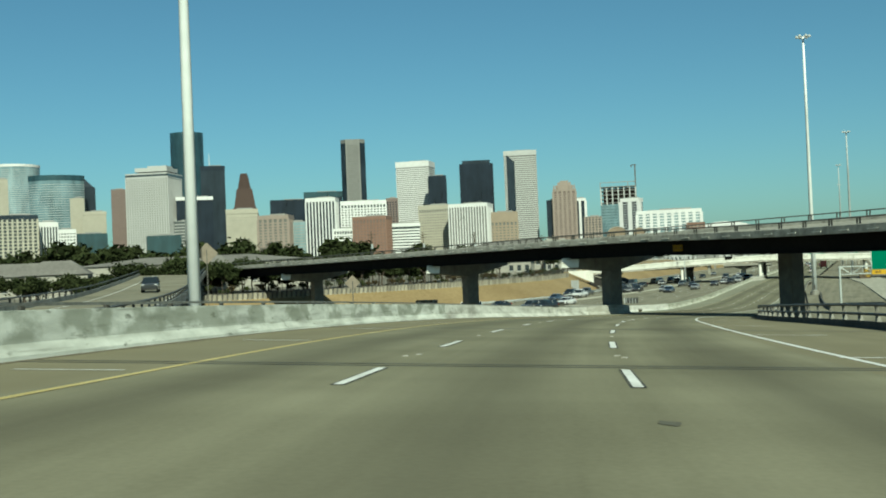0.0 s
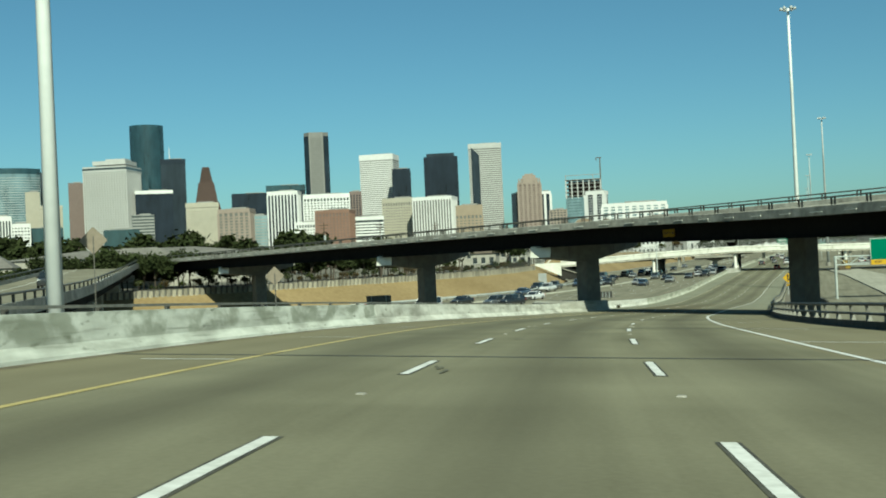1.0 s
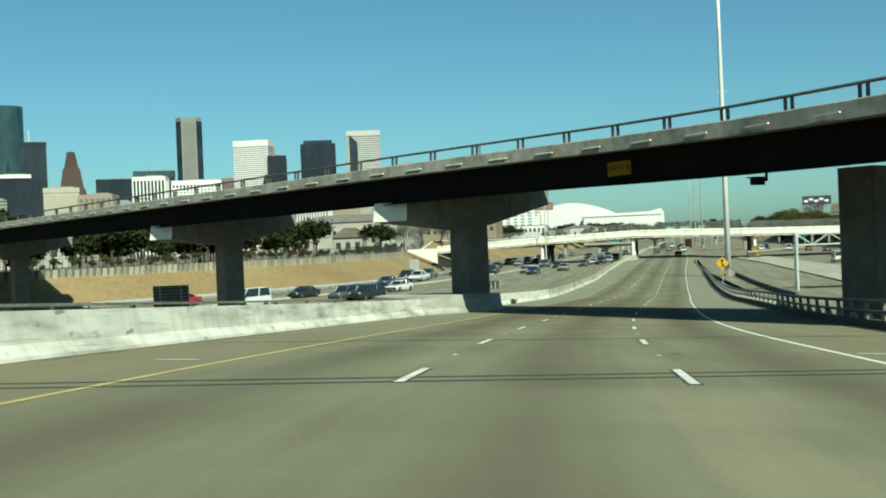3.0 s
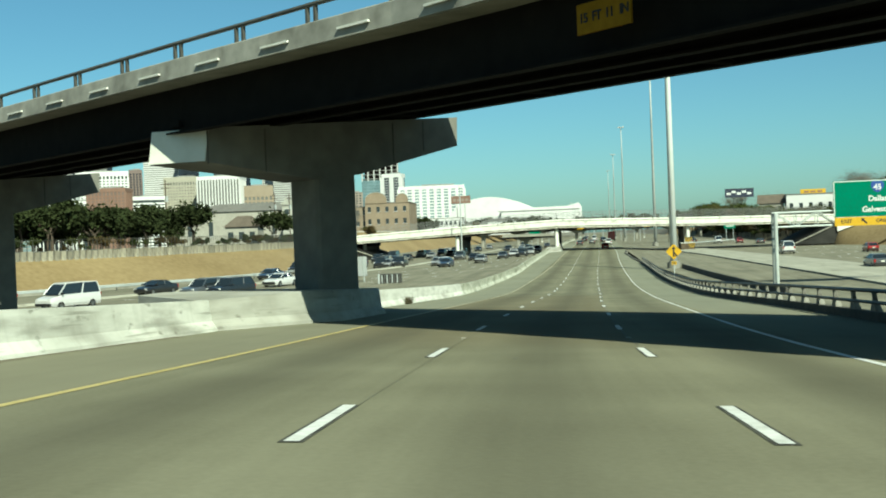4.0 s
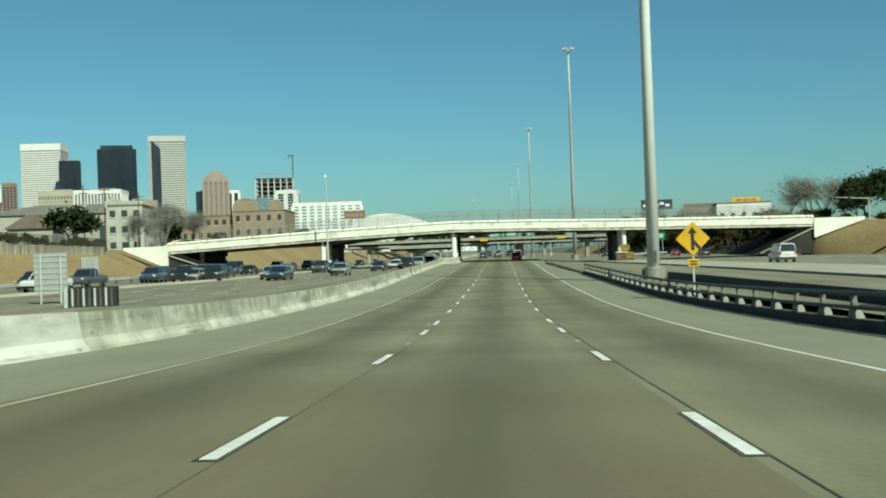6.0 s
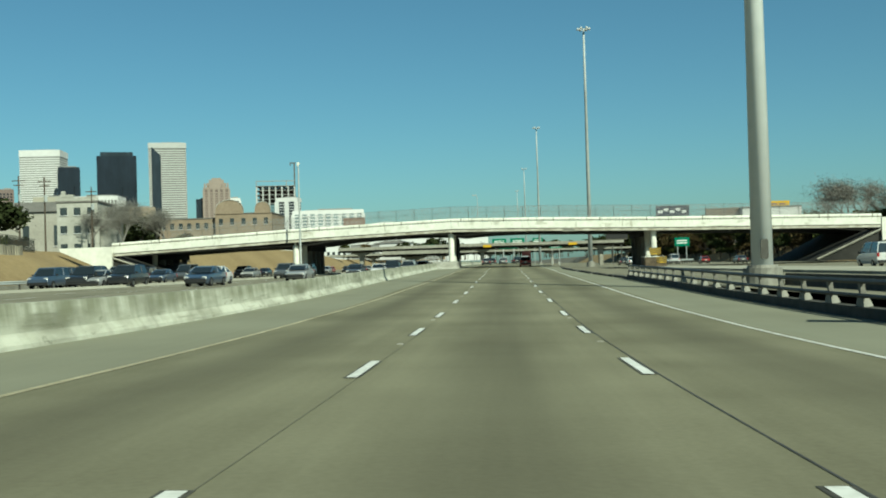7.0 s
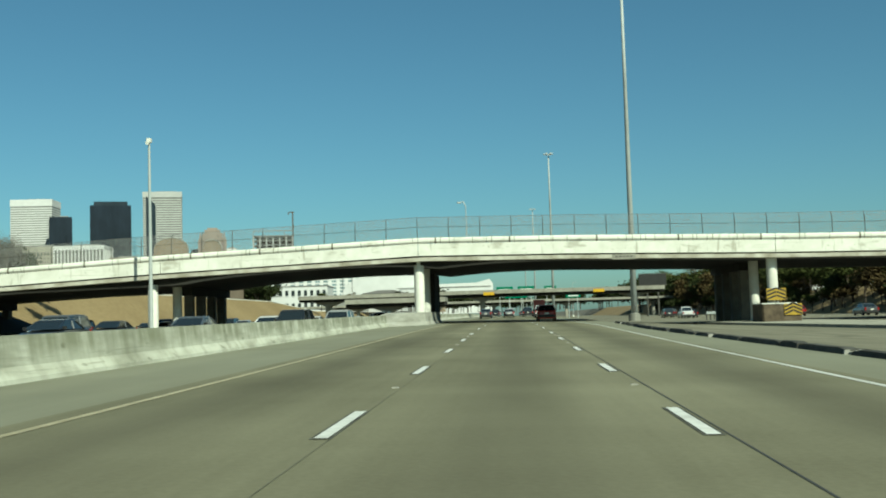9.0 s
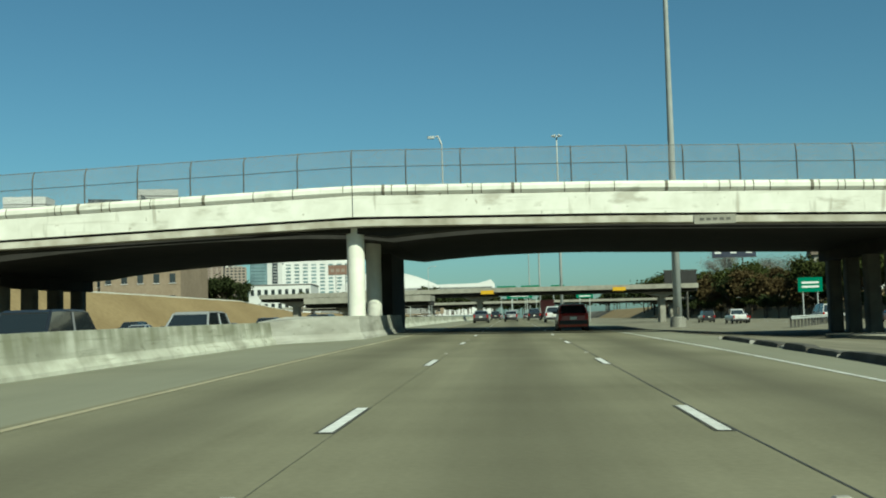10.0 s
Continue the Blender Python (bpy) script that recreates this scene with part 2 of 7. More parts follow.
class Geo:
    def __init__(self):
        self.v, self.f, self.uv = [], [], {}

    def quad(self, a, b, c, d):
        i = len(self.v)
        self.v += [tuple(a), tuple(b), tuple(c), tuple(d)]
        self.f.append((i, i + 1, i + 2, i + 3))

    def box(self, cx, cy, cz, sx, sy, sz, rot=0.0, ch=0.0):
        """A box whose middle is given; ch cuts its upright edges."""
        x, y, c, s = sx / 2, sy / 2, math.cos(radians(rot)), math.sin(radians(rot))
        pts = [(-x, -y), (x, -y), (x, y), (-x, y)]
        if ch:
            pts = [(-x + ch, -y), (x - ch, -y), (x, -y + ch), (x, y - ch), (x - ch, y), (-x + ch, y), (-x, y - ch), (-x, -y + ch)]
        self.prism([(cx + c * px - s * py, cy + s * px + c * py) for px, py in pts], cz - sz / 2, cz + sz / 2)
        return self

    def prism(self, pts, z0, z1, top=None):
        i, n = len(self.v), len(pts)
        self.v += [(x, y, z0) for x, y in pts] + [(x, y, z1) for x, y in (top or pts)]
        self.f += [(i + k, i + (k + 1) % n, i + n + (k + 1) % n, i + n + k) for k in range(n)]
        self.f += [tuple(range(i + n - 1, i - 1, -1)), tuple(range(i + n, i + 2 * n))]
        return self

    def tube(self, p0, p1, r0, r1=None, n=8):
        p0, p1 = Vector(p0), Vector(p1)
        d = (p1 - p0).normalized()
        a = d.cross(Vector((0, 0, 1)) if abs(d.z) < 0.9 else Vector((1, 0, 0))).normalized()
        b = d.cross(a)
        i, r1 = len(self.v), r0 if r1 is None else r1
        for p, r in ((p0, r0), (p1, r1)):
            self.v += [tuple(p + r * (math.cos(2 * math.pi * k / n) * a + math.sin(2 * math.pi * k / n) * b)) for k in range(n)]
        self.f += [(i + (k + 1) % n, i + k, i + n + k, i + n + (k + 1) % n) for k in range(n)]
        j = len(self.v)
        self.v += self.v[i:i + 2 * n]      # the ends have points of their own, to keep their edge sharp
        self.f += [tuple(range(j, j + n)), tuple(range(j + 2 * n - 1, j + n - 1, -1))]
        return self

    def sweep(self, rings, closed=True, caps=True):
        """Joins rings of equal length; closed: each ring closes on itself."""
        i, n = len(self.v), len(rings[0])
        for r in rings:
            self.v += [tuple(p) for p in r]
        for k in range(len(rings) - 1):
            for j in range(n if closed else n - 1):
                a, b = i + k * n + j, i + k * n + (j + 1) % n
                self.f.append((a, b, b + n, a + n))
        if closed and caps:
            self.f += [tuple(range(i + n - 1, i - 1, -1)), tuple(range(i + (len(rings) - 1) * n, i + len(rings) * n))]
        return self

    def data(self, name, material, smooth=False):
        me = bpy.data.meshes.new(name)
        me.from_pydata(self.v, [], self.f)
        me.materials.append(material)
        if smooth:
            me.polygons.foreach_set("use_smooth", [len(f) == 4 for f in self.f])
        bm = bmesh.new()
        bm.from_mesh(me)
        bmesh.ops.recalc_face_normals(bm, faces=bm.faces)
        bm.to_mesh(me)
        bm.free()
        return me


def part(name, geo, material, parent=None, label="", smooth=False):
    ob = new(name, geo.data(name, material, smooth))
    if parent:
        ob.parent = parent
    if label:
        ob["label"] = label
    return ob


def thing(name, label, category, group="", kind="", at=(0, 0, 0), rz=0.0):
    ob = new(name)
    ob.matrix_world = pose(*at, 0, 0, rz)
    return tagged(ob, label, category, group, kind)


def struct(name, geo, material, label, category, smooth=False):
    return tagged(part(name, geo, material, None, "", smooth), label, category, "", "structure")


# ---- plan ----
def lerp(x, xs, ys):
    return float(np.interp(x, xs, ys))


RY = [-130, -100, -75, -55.2, -45.7, -36.1, -26.5, -17, -7.4, 0.3, 8.1, 16, 23.6, 33.3, 43.1, 62.5, 72.2, 82, 91.7, 101, 116, 125, 132, 141, 149, 169, 188, 217, 228, 290, 380, 1500]
RX = [37.5, 24.2, 15.2, 9.88, 7.66, 5.63, 3.82, 2.10, 0.76, -0.11, -0.86, -1.48, -1.95, -2.42, -2.70, -2.97, -3.09, -3.09, -3.09, -3.14, -3.25, -3.25, -3.23, -3.21, -3.19, -3.16, -3.1, -3.1, -3.1, -3.1, -3.1, -3.1]
RZ = [9.3, 8.4, 7.6, 6.93, 6.61, 6.24, 5.84, 5.41, 4.93, 4.55, 4.14, 3.72, 3.32, 2.82, 2.40, 1.62, 1.21, 0.82, 0.46, 0.19, -0.06, -0.12, -0.12, -0.07, 0.02, 0.17, 0.29, 0.49, 0.58, 0.85, 1.1, 1.6]


def eased(y, ys):
    """A piecewise line, rounded over a few metres."""
    return sum(lerp(y + d, RY, ys) * w for d, w in ((-8, 1), (-4, 2), (0, 3), (4, 2), (8, 1))) / 9


def road_mid(y):
    return eased(y, RX), eased(y, RZ), lerp(y, [-130, -10, 60, 110, 200], [0.042, 0.036, 0.018, 0.012, 0.012])


def on_road(y, off, up=0.0):
    """The point at an offset to the right of the middle lane's middle, square to the road, up above its surface."""
    x, z, bank = road_mid(y)
    x2, _, _ = road_mid(y + 0.5)
    d = Vector((x2 - x, 0.5)).normalized()
    return Vector((x + off * d.y, y - off * d.x, z - bank * off + up))


def lane_half(y):
    return lerp(y, [92, 112, 131, 140, 150, 169, 197, 217], [1.83, 1.76, 1.74, 1.73, 1.67, 1.70, 1.76, 1.83])


def yellow_off(y):
    return lerp(y, [-60, -46, -25, 5, 43, 83, 115, 132, 145, 176, 215], [-5.0, -5.28, -5.5, -5.4, -5.35, -5.1, -5.25, -5.2, -4.95, -4.85, -5.1])


def white_off(y):
    return lerp(y, [-60, -36, -15, 20, 54, 90, 129, 146, 181, 200, 233], [6.0, 5.65, 5.55, 4.95, 5.0, 5.15, 5.15, 5.0, 4.95, 5.1, 5.5])


def wall_face(y):
    return lerp(y, [-57, -40, 15, 30, 42, 62, 76, 92, 120, 135, 148, 183, 240, 300], [-8.1, -8.5, -8.8, -9.0, -8.9, -8.7, -8.6, -8.5, -8.6, -8.3, -8.0, -8.45, -8.8, -8.8])


def rail_off(y):
    return lerp(y, [-120, -32, -17, 0, 52, 79, 110, 136, 170, 190, 222, 241], [11.5, 10.9, 10.1, 9.2, 9.1, 8.5, 8.5, 8.3, 7.9, 7.2, 6.7, 7.4])


def stations(a, b, step):
    n = max(1, round((b - a) / step))
    return [a + (b - a) * k / n for k in range(n + 1)]


def foot_left(y):
    return lerp(y, [-200, 0, 60, 100, 120, 140, 160, 190, 225, 250, 300, 1500], [-190, -130, -100, -76, -64, -55, -50, -48, -52, -59, -61, -61])


def foot_right(y):
    return lerp(y, [-200, 90, 226, 255, 1500], [70, 62, 57, 52, 52])


BANK_RUN, TOWN_Z = 11.0, 5.0


def ground_z(x, y):
    l, r = foot_left(y), foot_right(y)
    if l <= x <= r:
        return -0.35
    k = min(1.0, (l - x if x < l else x - r) / BANK_RUN)
    return -0.35 + k * (TOWN_Z + 0.35)


# ---- ground ----
g = Geo()
rings = []
for y in stations(-300, 1000, 10) + [1200, 1600, 2400, 4800]:
    l, r = foot_left(y), foot_right(y)
    rings.append([(x, y, ground_z(x, y)) for x in (-4800, -1500, -500, l - 60, l - BANK_RUN - 8, l - BANK_RUN, l - BANK_RUN / 2, l, l + 12, (l + r) / 2, r - 10, r, r + BANK_RUN / 2, r + BANK_RUN, r + BANK_RUN + 8, r + 60, 500, 1500, 4800)])
struct("ground", g.sweep(rings, closed=False), M_CITY, "brown and grey town ground around the sunken motorway", "ground")
for foot, sg in ((foot_left, -1), (foot_right, 1)):
    rings = []
    for y in stations(-150, 900, 5):
        f0, ring = foot(y), []
        for k in (-0.04, 0.15, 0.3, 0.45, 0.6, 0.75, 0.9, 1.0, 1.15):
            top = TOWN_Z + (lerp(y, [284, 300, 470, 540], [0, 2.4, 2.4, 0]) if sg < 0 else 0)
            z = -0.35 + k * (top + 0.35) + 0.10 * noise.noise((k * 7, y * 0.25, sg)) + 0.07
            ring.append((f0 + sg * BANK_RUN * k, y, min(z, top + 0.06)))
        rings.append(ring)
    struct("grass_bank", Geo().sweep(rings, closed=False), M_GRASS, "sloping motorway bank of dry straw-brown grass", "grass bank", True)

struct("bank_coping", Geo().sweep([[(foot_left(y) - BANK_RUN * 1.02 + a, y, TOWN_Z + lerp(y, [284, 300, 470, 540], [0, 2.4, 2.4, 0]) + b) for a, b in ((0, -0.4), (0, 0.3), (-0.4, 0.3), (-0.4, -2.5))] for y in stations(284, 520, 6)]), M_WHITECONC, "pale concrete coping along the crest of the bank", "coping")

# ---- road ----
sta = stations(-130, 240, 2.0) + stations(246, 420, 6) + stations(440, 1400, 20)
offs = [lambda y: wall_face(y) - 0.3, lambda y: -5.3, lambda y: -1.83, lambda y: 1.83, lambda y: 5.3, lambda y: rail_off(y) + 0.5]
n0, g = len(offs), Geo()
across = []
for y in sta:
    for o in offs:
        g.v.append(tuple(on_road(y, o(y), 0)))
        across.append(o(y))
for k in range(len(sta) - 1):
    for j in range(n0 - 1):
        a = k * n0 + j
        g.f.append((a, a + 1, a + 1 + n0, a + n0))
road = struct("road", g, M_ROAD, "worn grey concrete motorway carriageway with three lanes", "road")
uv = road.data.uv_layers.new(name="across")
for loop in road.data.loops:
    uv.data[loop.index].uv = (across[loop.vertex_index], sta[loop.vertex_index // n0])
g = Geo()
for y0, y1 in ((-130, 118),):
    g.sweep([[on_road(y, o, h) for o, h in ((wall_face(y) - 0.6, -1.3), (rail_off(y) + 0.6, -1.3), (rail_off(y) + 0.6, -0.05), (wall_face(y) - 0.6, -0.05))] for y in stations(y0, y1, 4)])
struct("road_deck", g, M_CONC, "concrete deck that carries the descending carriageway", "bridge deck")


def strip(name, y0, y1, o0, o1, material, up=0.006, parent=None, step=3):
    g = Geo().sweep([[on_road(y, o0(y), up), on_road(y, o1(y), up)] for y in stations(y0, y1, step)], closed=False)
    return part(name, g, material, parent or road)


DASH = 2.5
M_DASH = grainy("scuffed_white_paint", (0.58, 0.58, 0.53), (0.92, 0.92, 0.87), 0.7, 7.0, 0.8, 0.1)
M_DASHEDGE = grainy("worn_black_edging", (0.03, 0.029, 0.025), (0.125, 0.12, 0.09), 0.85, 6.0, 0.7, 0.1)
M_STUD = grainy("grimy_stud", (0.22, 0.21, 0.17), (0.42, 0.40, 0.34), 0.6, 20, 2, 0.1)
DASH_ENDS = [lerp(k, [0, 7, 8, 13, 16, 18, 20, 23], [-131, -66.3, -55.2, -7.4, 23.6, 43.1, 62.5, 91.3]) for k in range(24)]
DASH_ENDS += [101.3, 106.9, 116.2, 124.8, 132.3, 141.4, 150.1, 159, 168.6, 178.1, 187.5, 196.8, 206.7, 216.3, 228.2, 242.8, 256.1]
DASH_ENDS += [256.1 + 12.2 * k for k in range(1, 30)]


for side in (-1, 1):
    for k, y1 in enumerate(DASH_ENDS):
        y0 = y1 - (3.0 if y1 < -15 else DASH)
        out = lane_half(y1)
        strip("dash_border", y0 - 0.05, y1 + 0.03, lambda y: side * out - 0.10, lambda y: side * out + 0.10, M_DASHEDGE, 0.005, None, 1.5)
        strip("lane_dash", y0, y1, lambda y: side * out - 0.064, lambda y: side * out + 0.064, M_DASH, 0.009, None, 1.5)
        mid = y1 + 3.6
        g = Geo()
        for d in ((0.0,) if k % 4 else (0.0, 0.55)):
            p = on_road(mid - d, side * lane_half(mid) + (0.2 * d if side > 0 else -0.3 * d), 0.0)
            g.prism([(p.x - 0.06, p.y - 0.05), (p.x + 0.06, p.y - 0.05), (p.x + 0.06, p.y + 0.05), (p.x - 0.06, p.y + 0.05)], p.z, p.z + 0.018, [(p.x - 0.04, p.y - 0.03), (p.x + 0.04, p.y - 0.03), (p.x + 0.04, p.y + 0.03), (p.x - 0.04, p.y + 0.03)])
        if -60 < mid < 260 and k % 3 != 1 and not 45 < mid < 75:
            part("lane_stud", g, M_STUD, road)
M_FRESHYELLOW = grainy("yellow_edge_paint", (0.46, 0.365, 0.13), (0.64, 0.52, 0.22), 0.65, 6.0, 0.5, 0.1)
for y0, y1, paint_y, paint_w, hw in ((-130, 46, M_FRESHYELLOW, M_WHITE, 0.07), (46, 700, M_YELLOW, M_WORNWHITE, 0.06)):
    strip("edge_line", y0, y1, lambda y: yellow_off(y) - hw, lambda y: yellow_off(y) + hw, paint_y)
    strip("edge_line", y0, y1, lambda y: white_off(y) - hw, lambda y: white_off(y) + hw, paint_w)
for y, o0, o1, coat in [(v, 5.75 if v < -10 else 5.45, 7.95 if v < -10 else 7.45, M_WHITE) for v in (-51.6, -39.8, -28.0, -16.2, -4.2, 7.35)] + [(v, -7.25, -5.5, M_WORNWHITE) for v in (-56.2, -46.0, -36.0, -25.85)] + [(v, -6.8, -6.0, M_WORNWHITE) for v in (-15.7, -5.6, 4.6)]:
    strip("shoulder_mark", y, y + 0.14, lambda q: o0, lambda q: o1, coat, 0.006, None, 1)
M_JOINT = grainy("joint_seal", (0.04, 0.04, 0.036), (0.08, 0.078, 0.07), 0.7, 5, 1, 0.1)
for y, w, skew in ((-74, 0.14, 0.1), (-54.35, 0.11, -0.02), (-54.78, 0.11, -0.02), (-34.95, 0.17, -0.05), (-16.4, 0.14, 0.04), (1.0, 0.14, 0.3), (1.7, 0.14, 0.3), (13.6, 0.12, 0.3)):
    g = Geo()
    pts = [on_road(y + skew * o, o, 0.0045) for o in stations(wall_face(y), rail_off(y), 1.5)]
    g.sweep([[(p.x, p.y, p.z), (p.x, p.y + w * 0.7, p.z)] for p in pts], closed=False)
    part("expansion_joint", g, M_JOINT, road)
M_SPOT = grainy("faded_oil", (0.095, 0.09, 0.065), (0.165, 0.157, 0.112), 0.9, 7, 2, 0.1)
strip("lane_seam", 34, 330, lambda y: lane_half(y) + lerp(y, [62, 72, 110, 200, 210, 217], [0.0, 0.08, 0.1, 0.14, 0.17, 0.06]), lambda y: lane_half(y) + lerp(y, [62, 72, 110, 200, 210, 217], [0.0, 0.08, 0.1, 0.14, 0.17, 0.06]) + 0.022, M_JOINT, 0.004)
strip("lane_seam", 22, 330, lambda y: -lane_half(y) + 0.08, lambda y: -lane_half(y) + 0.09, M_SPOT, 0.004)
# old tar drips and oil spots
rng = random.Random(21)
for run, wid in ((((4.39, -37.66), (4.40, -37.87), (4.55, -37.97), (4.61, -38.06), (4.60, -38.35), (4.72, -38.45)), 0.026), (((4.72, -38.42), (4.84, -38.55), (4.90, -38.8), (4.96, -39.25)), 0.03)):
    g = Geo()
    pts = [Vector(run[0])]
    for a, b in zip(run, run[1:]):
        pts += [Vector(a) + (Vector(b) - Vector(a)) * k / 5 for k in range(1, 6)]
    rows = []
    for k, p in enumerate(pts):
        w = wid * (0.25 + math.sin(math.pi * (k + 0.5) / len(pts))) * rng.uniform(0.7, 1.2)
        z = lambda x: road_mid(p.y)[1] - road_mid(p.y)[2] * (x - road_mid(p.y)[0]) + 0.006
        rows.append([(p.x - w, p.y, z(p.x - w)), (p.x + w, p.y, z(p.x + w))])
    part("tar_drip", g.sweep(rows, closed=False), M_SPOT, road)
for y, off, rx, ry in ((-26.8, -1.09, 0.16, 0.22), (7.2, 2.2, 0.1, 0.13), (-61.7, 1.84, 0.11, 0.2), (71.8, 0.5, 0.12, 0.16), (30.5, -0.4, 0.06, 0.1)):
    ring = []
    for k in range(14):
        a, w = math.tau * k / 14, rng.uniform(0.65, 1.15)
        ring.append(on_road(y + ry * w * math.sin(a), off + rx * w * math.cos(a), 0.006))
    g = Geo()
    mid = on_road(y, off, 0.006)
    for k in range(0, 14, 2):
        g.quad(mid, ring[k], ring[(k + 1) % 14], ring[(k + 2) % 14])
    part("oil_spot", g, M_SPOT, road)
def jersey(y0, y1, height, label, step=3.0, flip=1):
    prof = [(0.0, 0.0), (-0.02, 0.08), (-0.16, 0.28), (-0.24, height), (-0.42, height), (-0.50, 0.28), (-0.64, 0.0)]
    ys = stations(y0, y1, step)
    g = Geo().sweep([[on_road(y, wall_face(y) + a, b) for a, b in prof] for y in ys])
    ob = struct("barrier", g, M_BARRIER_LATE if y0 > 88 else M_BARRIER_CLEAN if y0 > 50 else M_BARRIER if y0 > -50 else M_BARRIER_OLD, label, "concrete barrier")
    face = ob.data.uv_layers.new(name="face")
    for loop in ob.data.loops:
        r, c = divmod(loop.vertex_index, len(prof))
        face.data[loop.index].uv = (ys[r], prof[c][1])
    return ob


jersey(-130, -11.02, 0.84, "greenish white concrete safety barrier, blotched and streaked with dirt")
jersey(-11.0, 41.0, 0.84, "white stained concrete safety barrier with dark scrapes")
jersey(56.5, 94.2, 0.84, "pale concrete safety barrier with faint scrapes")
jersey(94.25, 243, 0.82, "weathered concrete safety barrier with long dirt streaks")
jersey(270, 700, 0.84, "weathered concrete safety barrier with long dirt streaks")
# the guard that widens round the flyover's pier, and round the overpass column
for y0, y1, bulge in ((41.0, 56.5, 1.95), (243, 270, 2.3)):
    g = Geo()
    rings, ys = [], stations(y0, y1, 1.0)
    for y in ys:
        b = bulge * min(1, (y - y0) / 7.0, (y1 - y) / 1.6)
        up = 0.84 + 0.18 * min(1, (y - y0) / 5)
        rings.append([on_road(y, wall_face(y) + p, q) for p, q in ((b, 0), (b - 0.02, 0.1), (b - 0.16, 0.3), (b - 0.24, up), (-3.6 * min(1, 0.17 + b) if bulge < 2 else -0.7, up), (-3.6 * min(1, 0.17 + b) if bulge < 2 else -0.7, 0))])
    ob = struct("pier_guard", g.sweep(rings), M_GUARD, "concrete guard wall round the foot of a bridge pier", "concrete barrier")
    face = ob.data.uv_layers.new(name="face")
    for loop in ob.data.loops:
        r, c = divmod(loop.vertex_index, 6)
        face.data[loop.index].uv = (ys[r], (0, 0.1, 0.3, 0.9, 1.6, 2.5)[c])

# washed-down grit along the barrier's foot
M_GRIT = grainy("brown_road_grit", (0.10, 0.082, 0.05), (0.20, 0.17, 0.115), 0.95, 9, 0.8, 0.5)
rng = random.Random(8)
g = Geo().sweep([[on_road(y, wall_face(y) - 0.01, 0.012), on_road(y, wall_face(y) + 0.06 + 0.34 * abs(noise.noise((y * 0.35, 0, 5))) + rng.uniform(0, 0.1), 0.004)] for y in stations(-128, 38, 0.5)], closed=False)
part("grit_drift", g, M_GRIT, road)

# dry weeds at the foot of the barrier
M_WEED = grainy("dead_weeds", (0.05, 0.042, 0.022), (0.12, 0.10, 0.05), 0.95, 4, 1, 0)
rng = random.Random(4)
g = Geo()
for k in range(260):
    p = on_road(70 + rng.gauss(0, 0.3), wall_face(70) + 0.05 + abs(rng.gauss(0, 0.08)), 0)
    q = Vector((rng.gauss(0, 0.14), rng.gauss(0, 0.16), rng.uniform(0.1, 0.42)))
    w = Vector((rng.uniform(-1, 1), rng.uniform(-1, 1), 0)).normalized() * 0.014
    g.quad(p - w, p + w, p + q + w * 0.4, p + q - w * 0.4)
tagged(part("weed_clump", g, M_WEED), "dry brown weed growing at the foot of the barrier", "weed", "", "stuff")

M_PALEPOST = grainy("pale_post_casting", (0.16, 0.156, 0.13), (0.33, 0.32, 0.27), 0.6, 4, 0.6, 0.1)
M_UPRIGHT = grainy("weathered_upright_casting", (0.15, 0.145, 0.12), (0.30, 0.29, 0.245), 0.6, 4, 0.6, 0.1)
# right-hand railing: low parapet, two rails on posts
g = Geo().sweep([[on_road(y, rail_off(y) + a, b) for a, b in ((0, 0), (0.0, 0.26), (0.35, 0.26), (0.35, 0))] for y in stations(-120, 170, 3)])
struct("railing_kerb", g, M_KERBDARK, "low concrete kerb wall under the roadside railing", "kerb")
railing = thing("railing", "two-rail dark steel railing on pale posts along the carriageway edge", "railing", kind="structure")
for h, r in ((0.52, 0.07), (0.86, 0.085)):
    part("rail", Geo().sweep([[on_road(y, rail_off(y) + 0.14 + r * math.cos(a), h + r * 0.8 * math.sin(a)) for a in (0, 1.05, 2.09, 3.14, 4.19, 5.24)] for y in stations(-120, 170, 2.4)]), M_RAIL, railing)
post = Geo().sweep([[(x * w, y * v, z) for x, y in ((-0.07, -0.3), (0.11, -0.3), (0.11, 0.3), (-0.07, 0.3))] for z, w, v in ((0.0, 1.2, 1.0), (0.10, 1.0, 0.9), (0.24, 0.8, 0.55))]).data("post", M_PALEPOST)
upright = Geo().sweep([[(x * w, y * w, z) for x, y in ((-0.05, -0.09), (0.09, -0.09), (0.09, 0.09), (-0.05, 0.09))] for z, w in ((0.2, 1.0), (0.45, 0.8), (0.6, 0.95))]).data("upright", M_UPRIGHT)
for y in stations(-118, 170, 2.4):
    p = on_road(y, rail_off(y) + 0.2, 0.26)
    for name, mesh in (("post", post), ("upright", upright)):
        ob = new(name, mesh)
        ob.matrix_world = Matrix.Translation(p) @ Matrix.Rotation(-0.1, 4, "Y")
        ob.parent = railing
# low dark wall of the neighbouring lanes, behind the railing
struct("side_barrier", Geo().sweep([[(lerp(y, [90, 96, 105, 122, 147], [11.5, 10.9, 10.3, 9.5, 8.75]) + a, y, b) for a, b in ((0, 0.05), (0.05, 0.55), (0.25, 0.55), (0.4, 0.05))] for y in stations(90, 147, 3)]), M_KERBDARK, "low shade-darkened concrete barrier beside the neighbouring lanes", "concrete barrier")
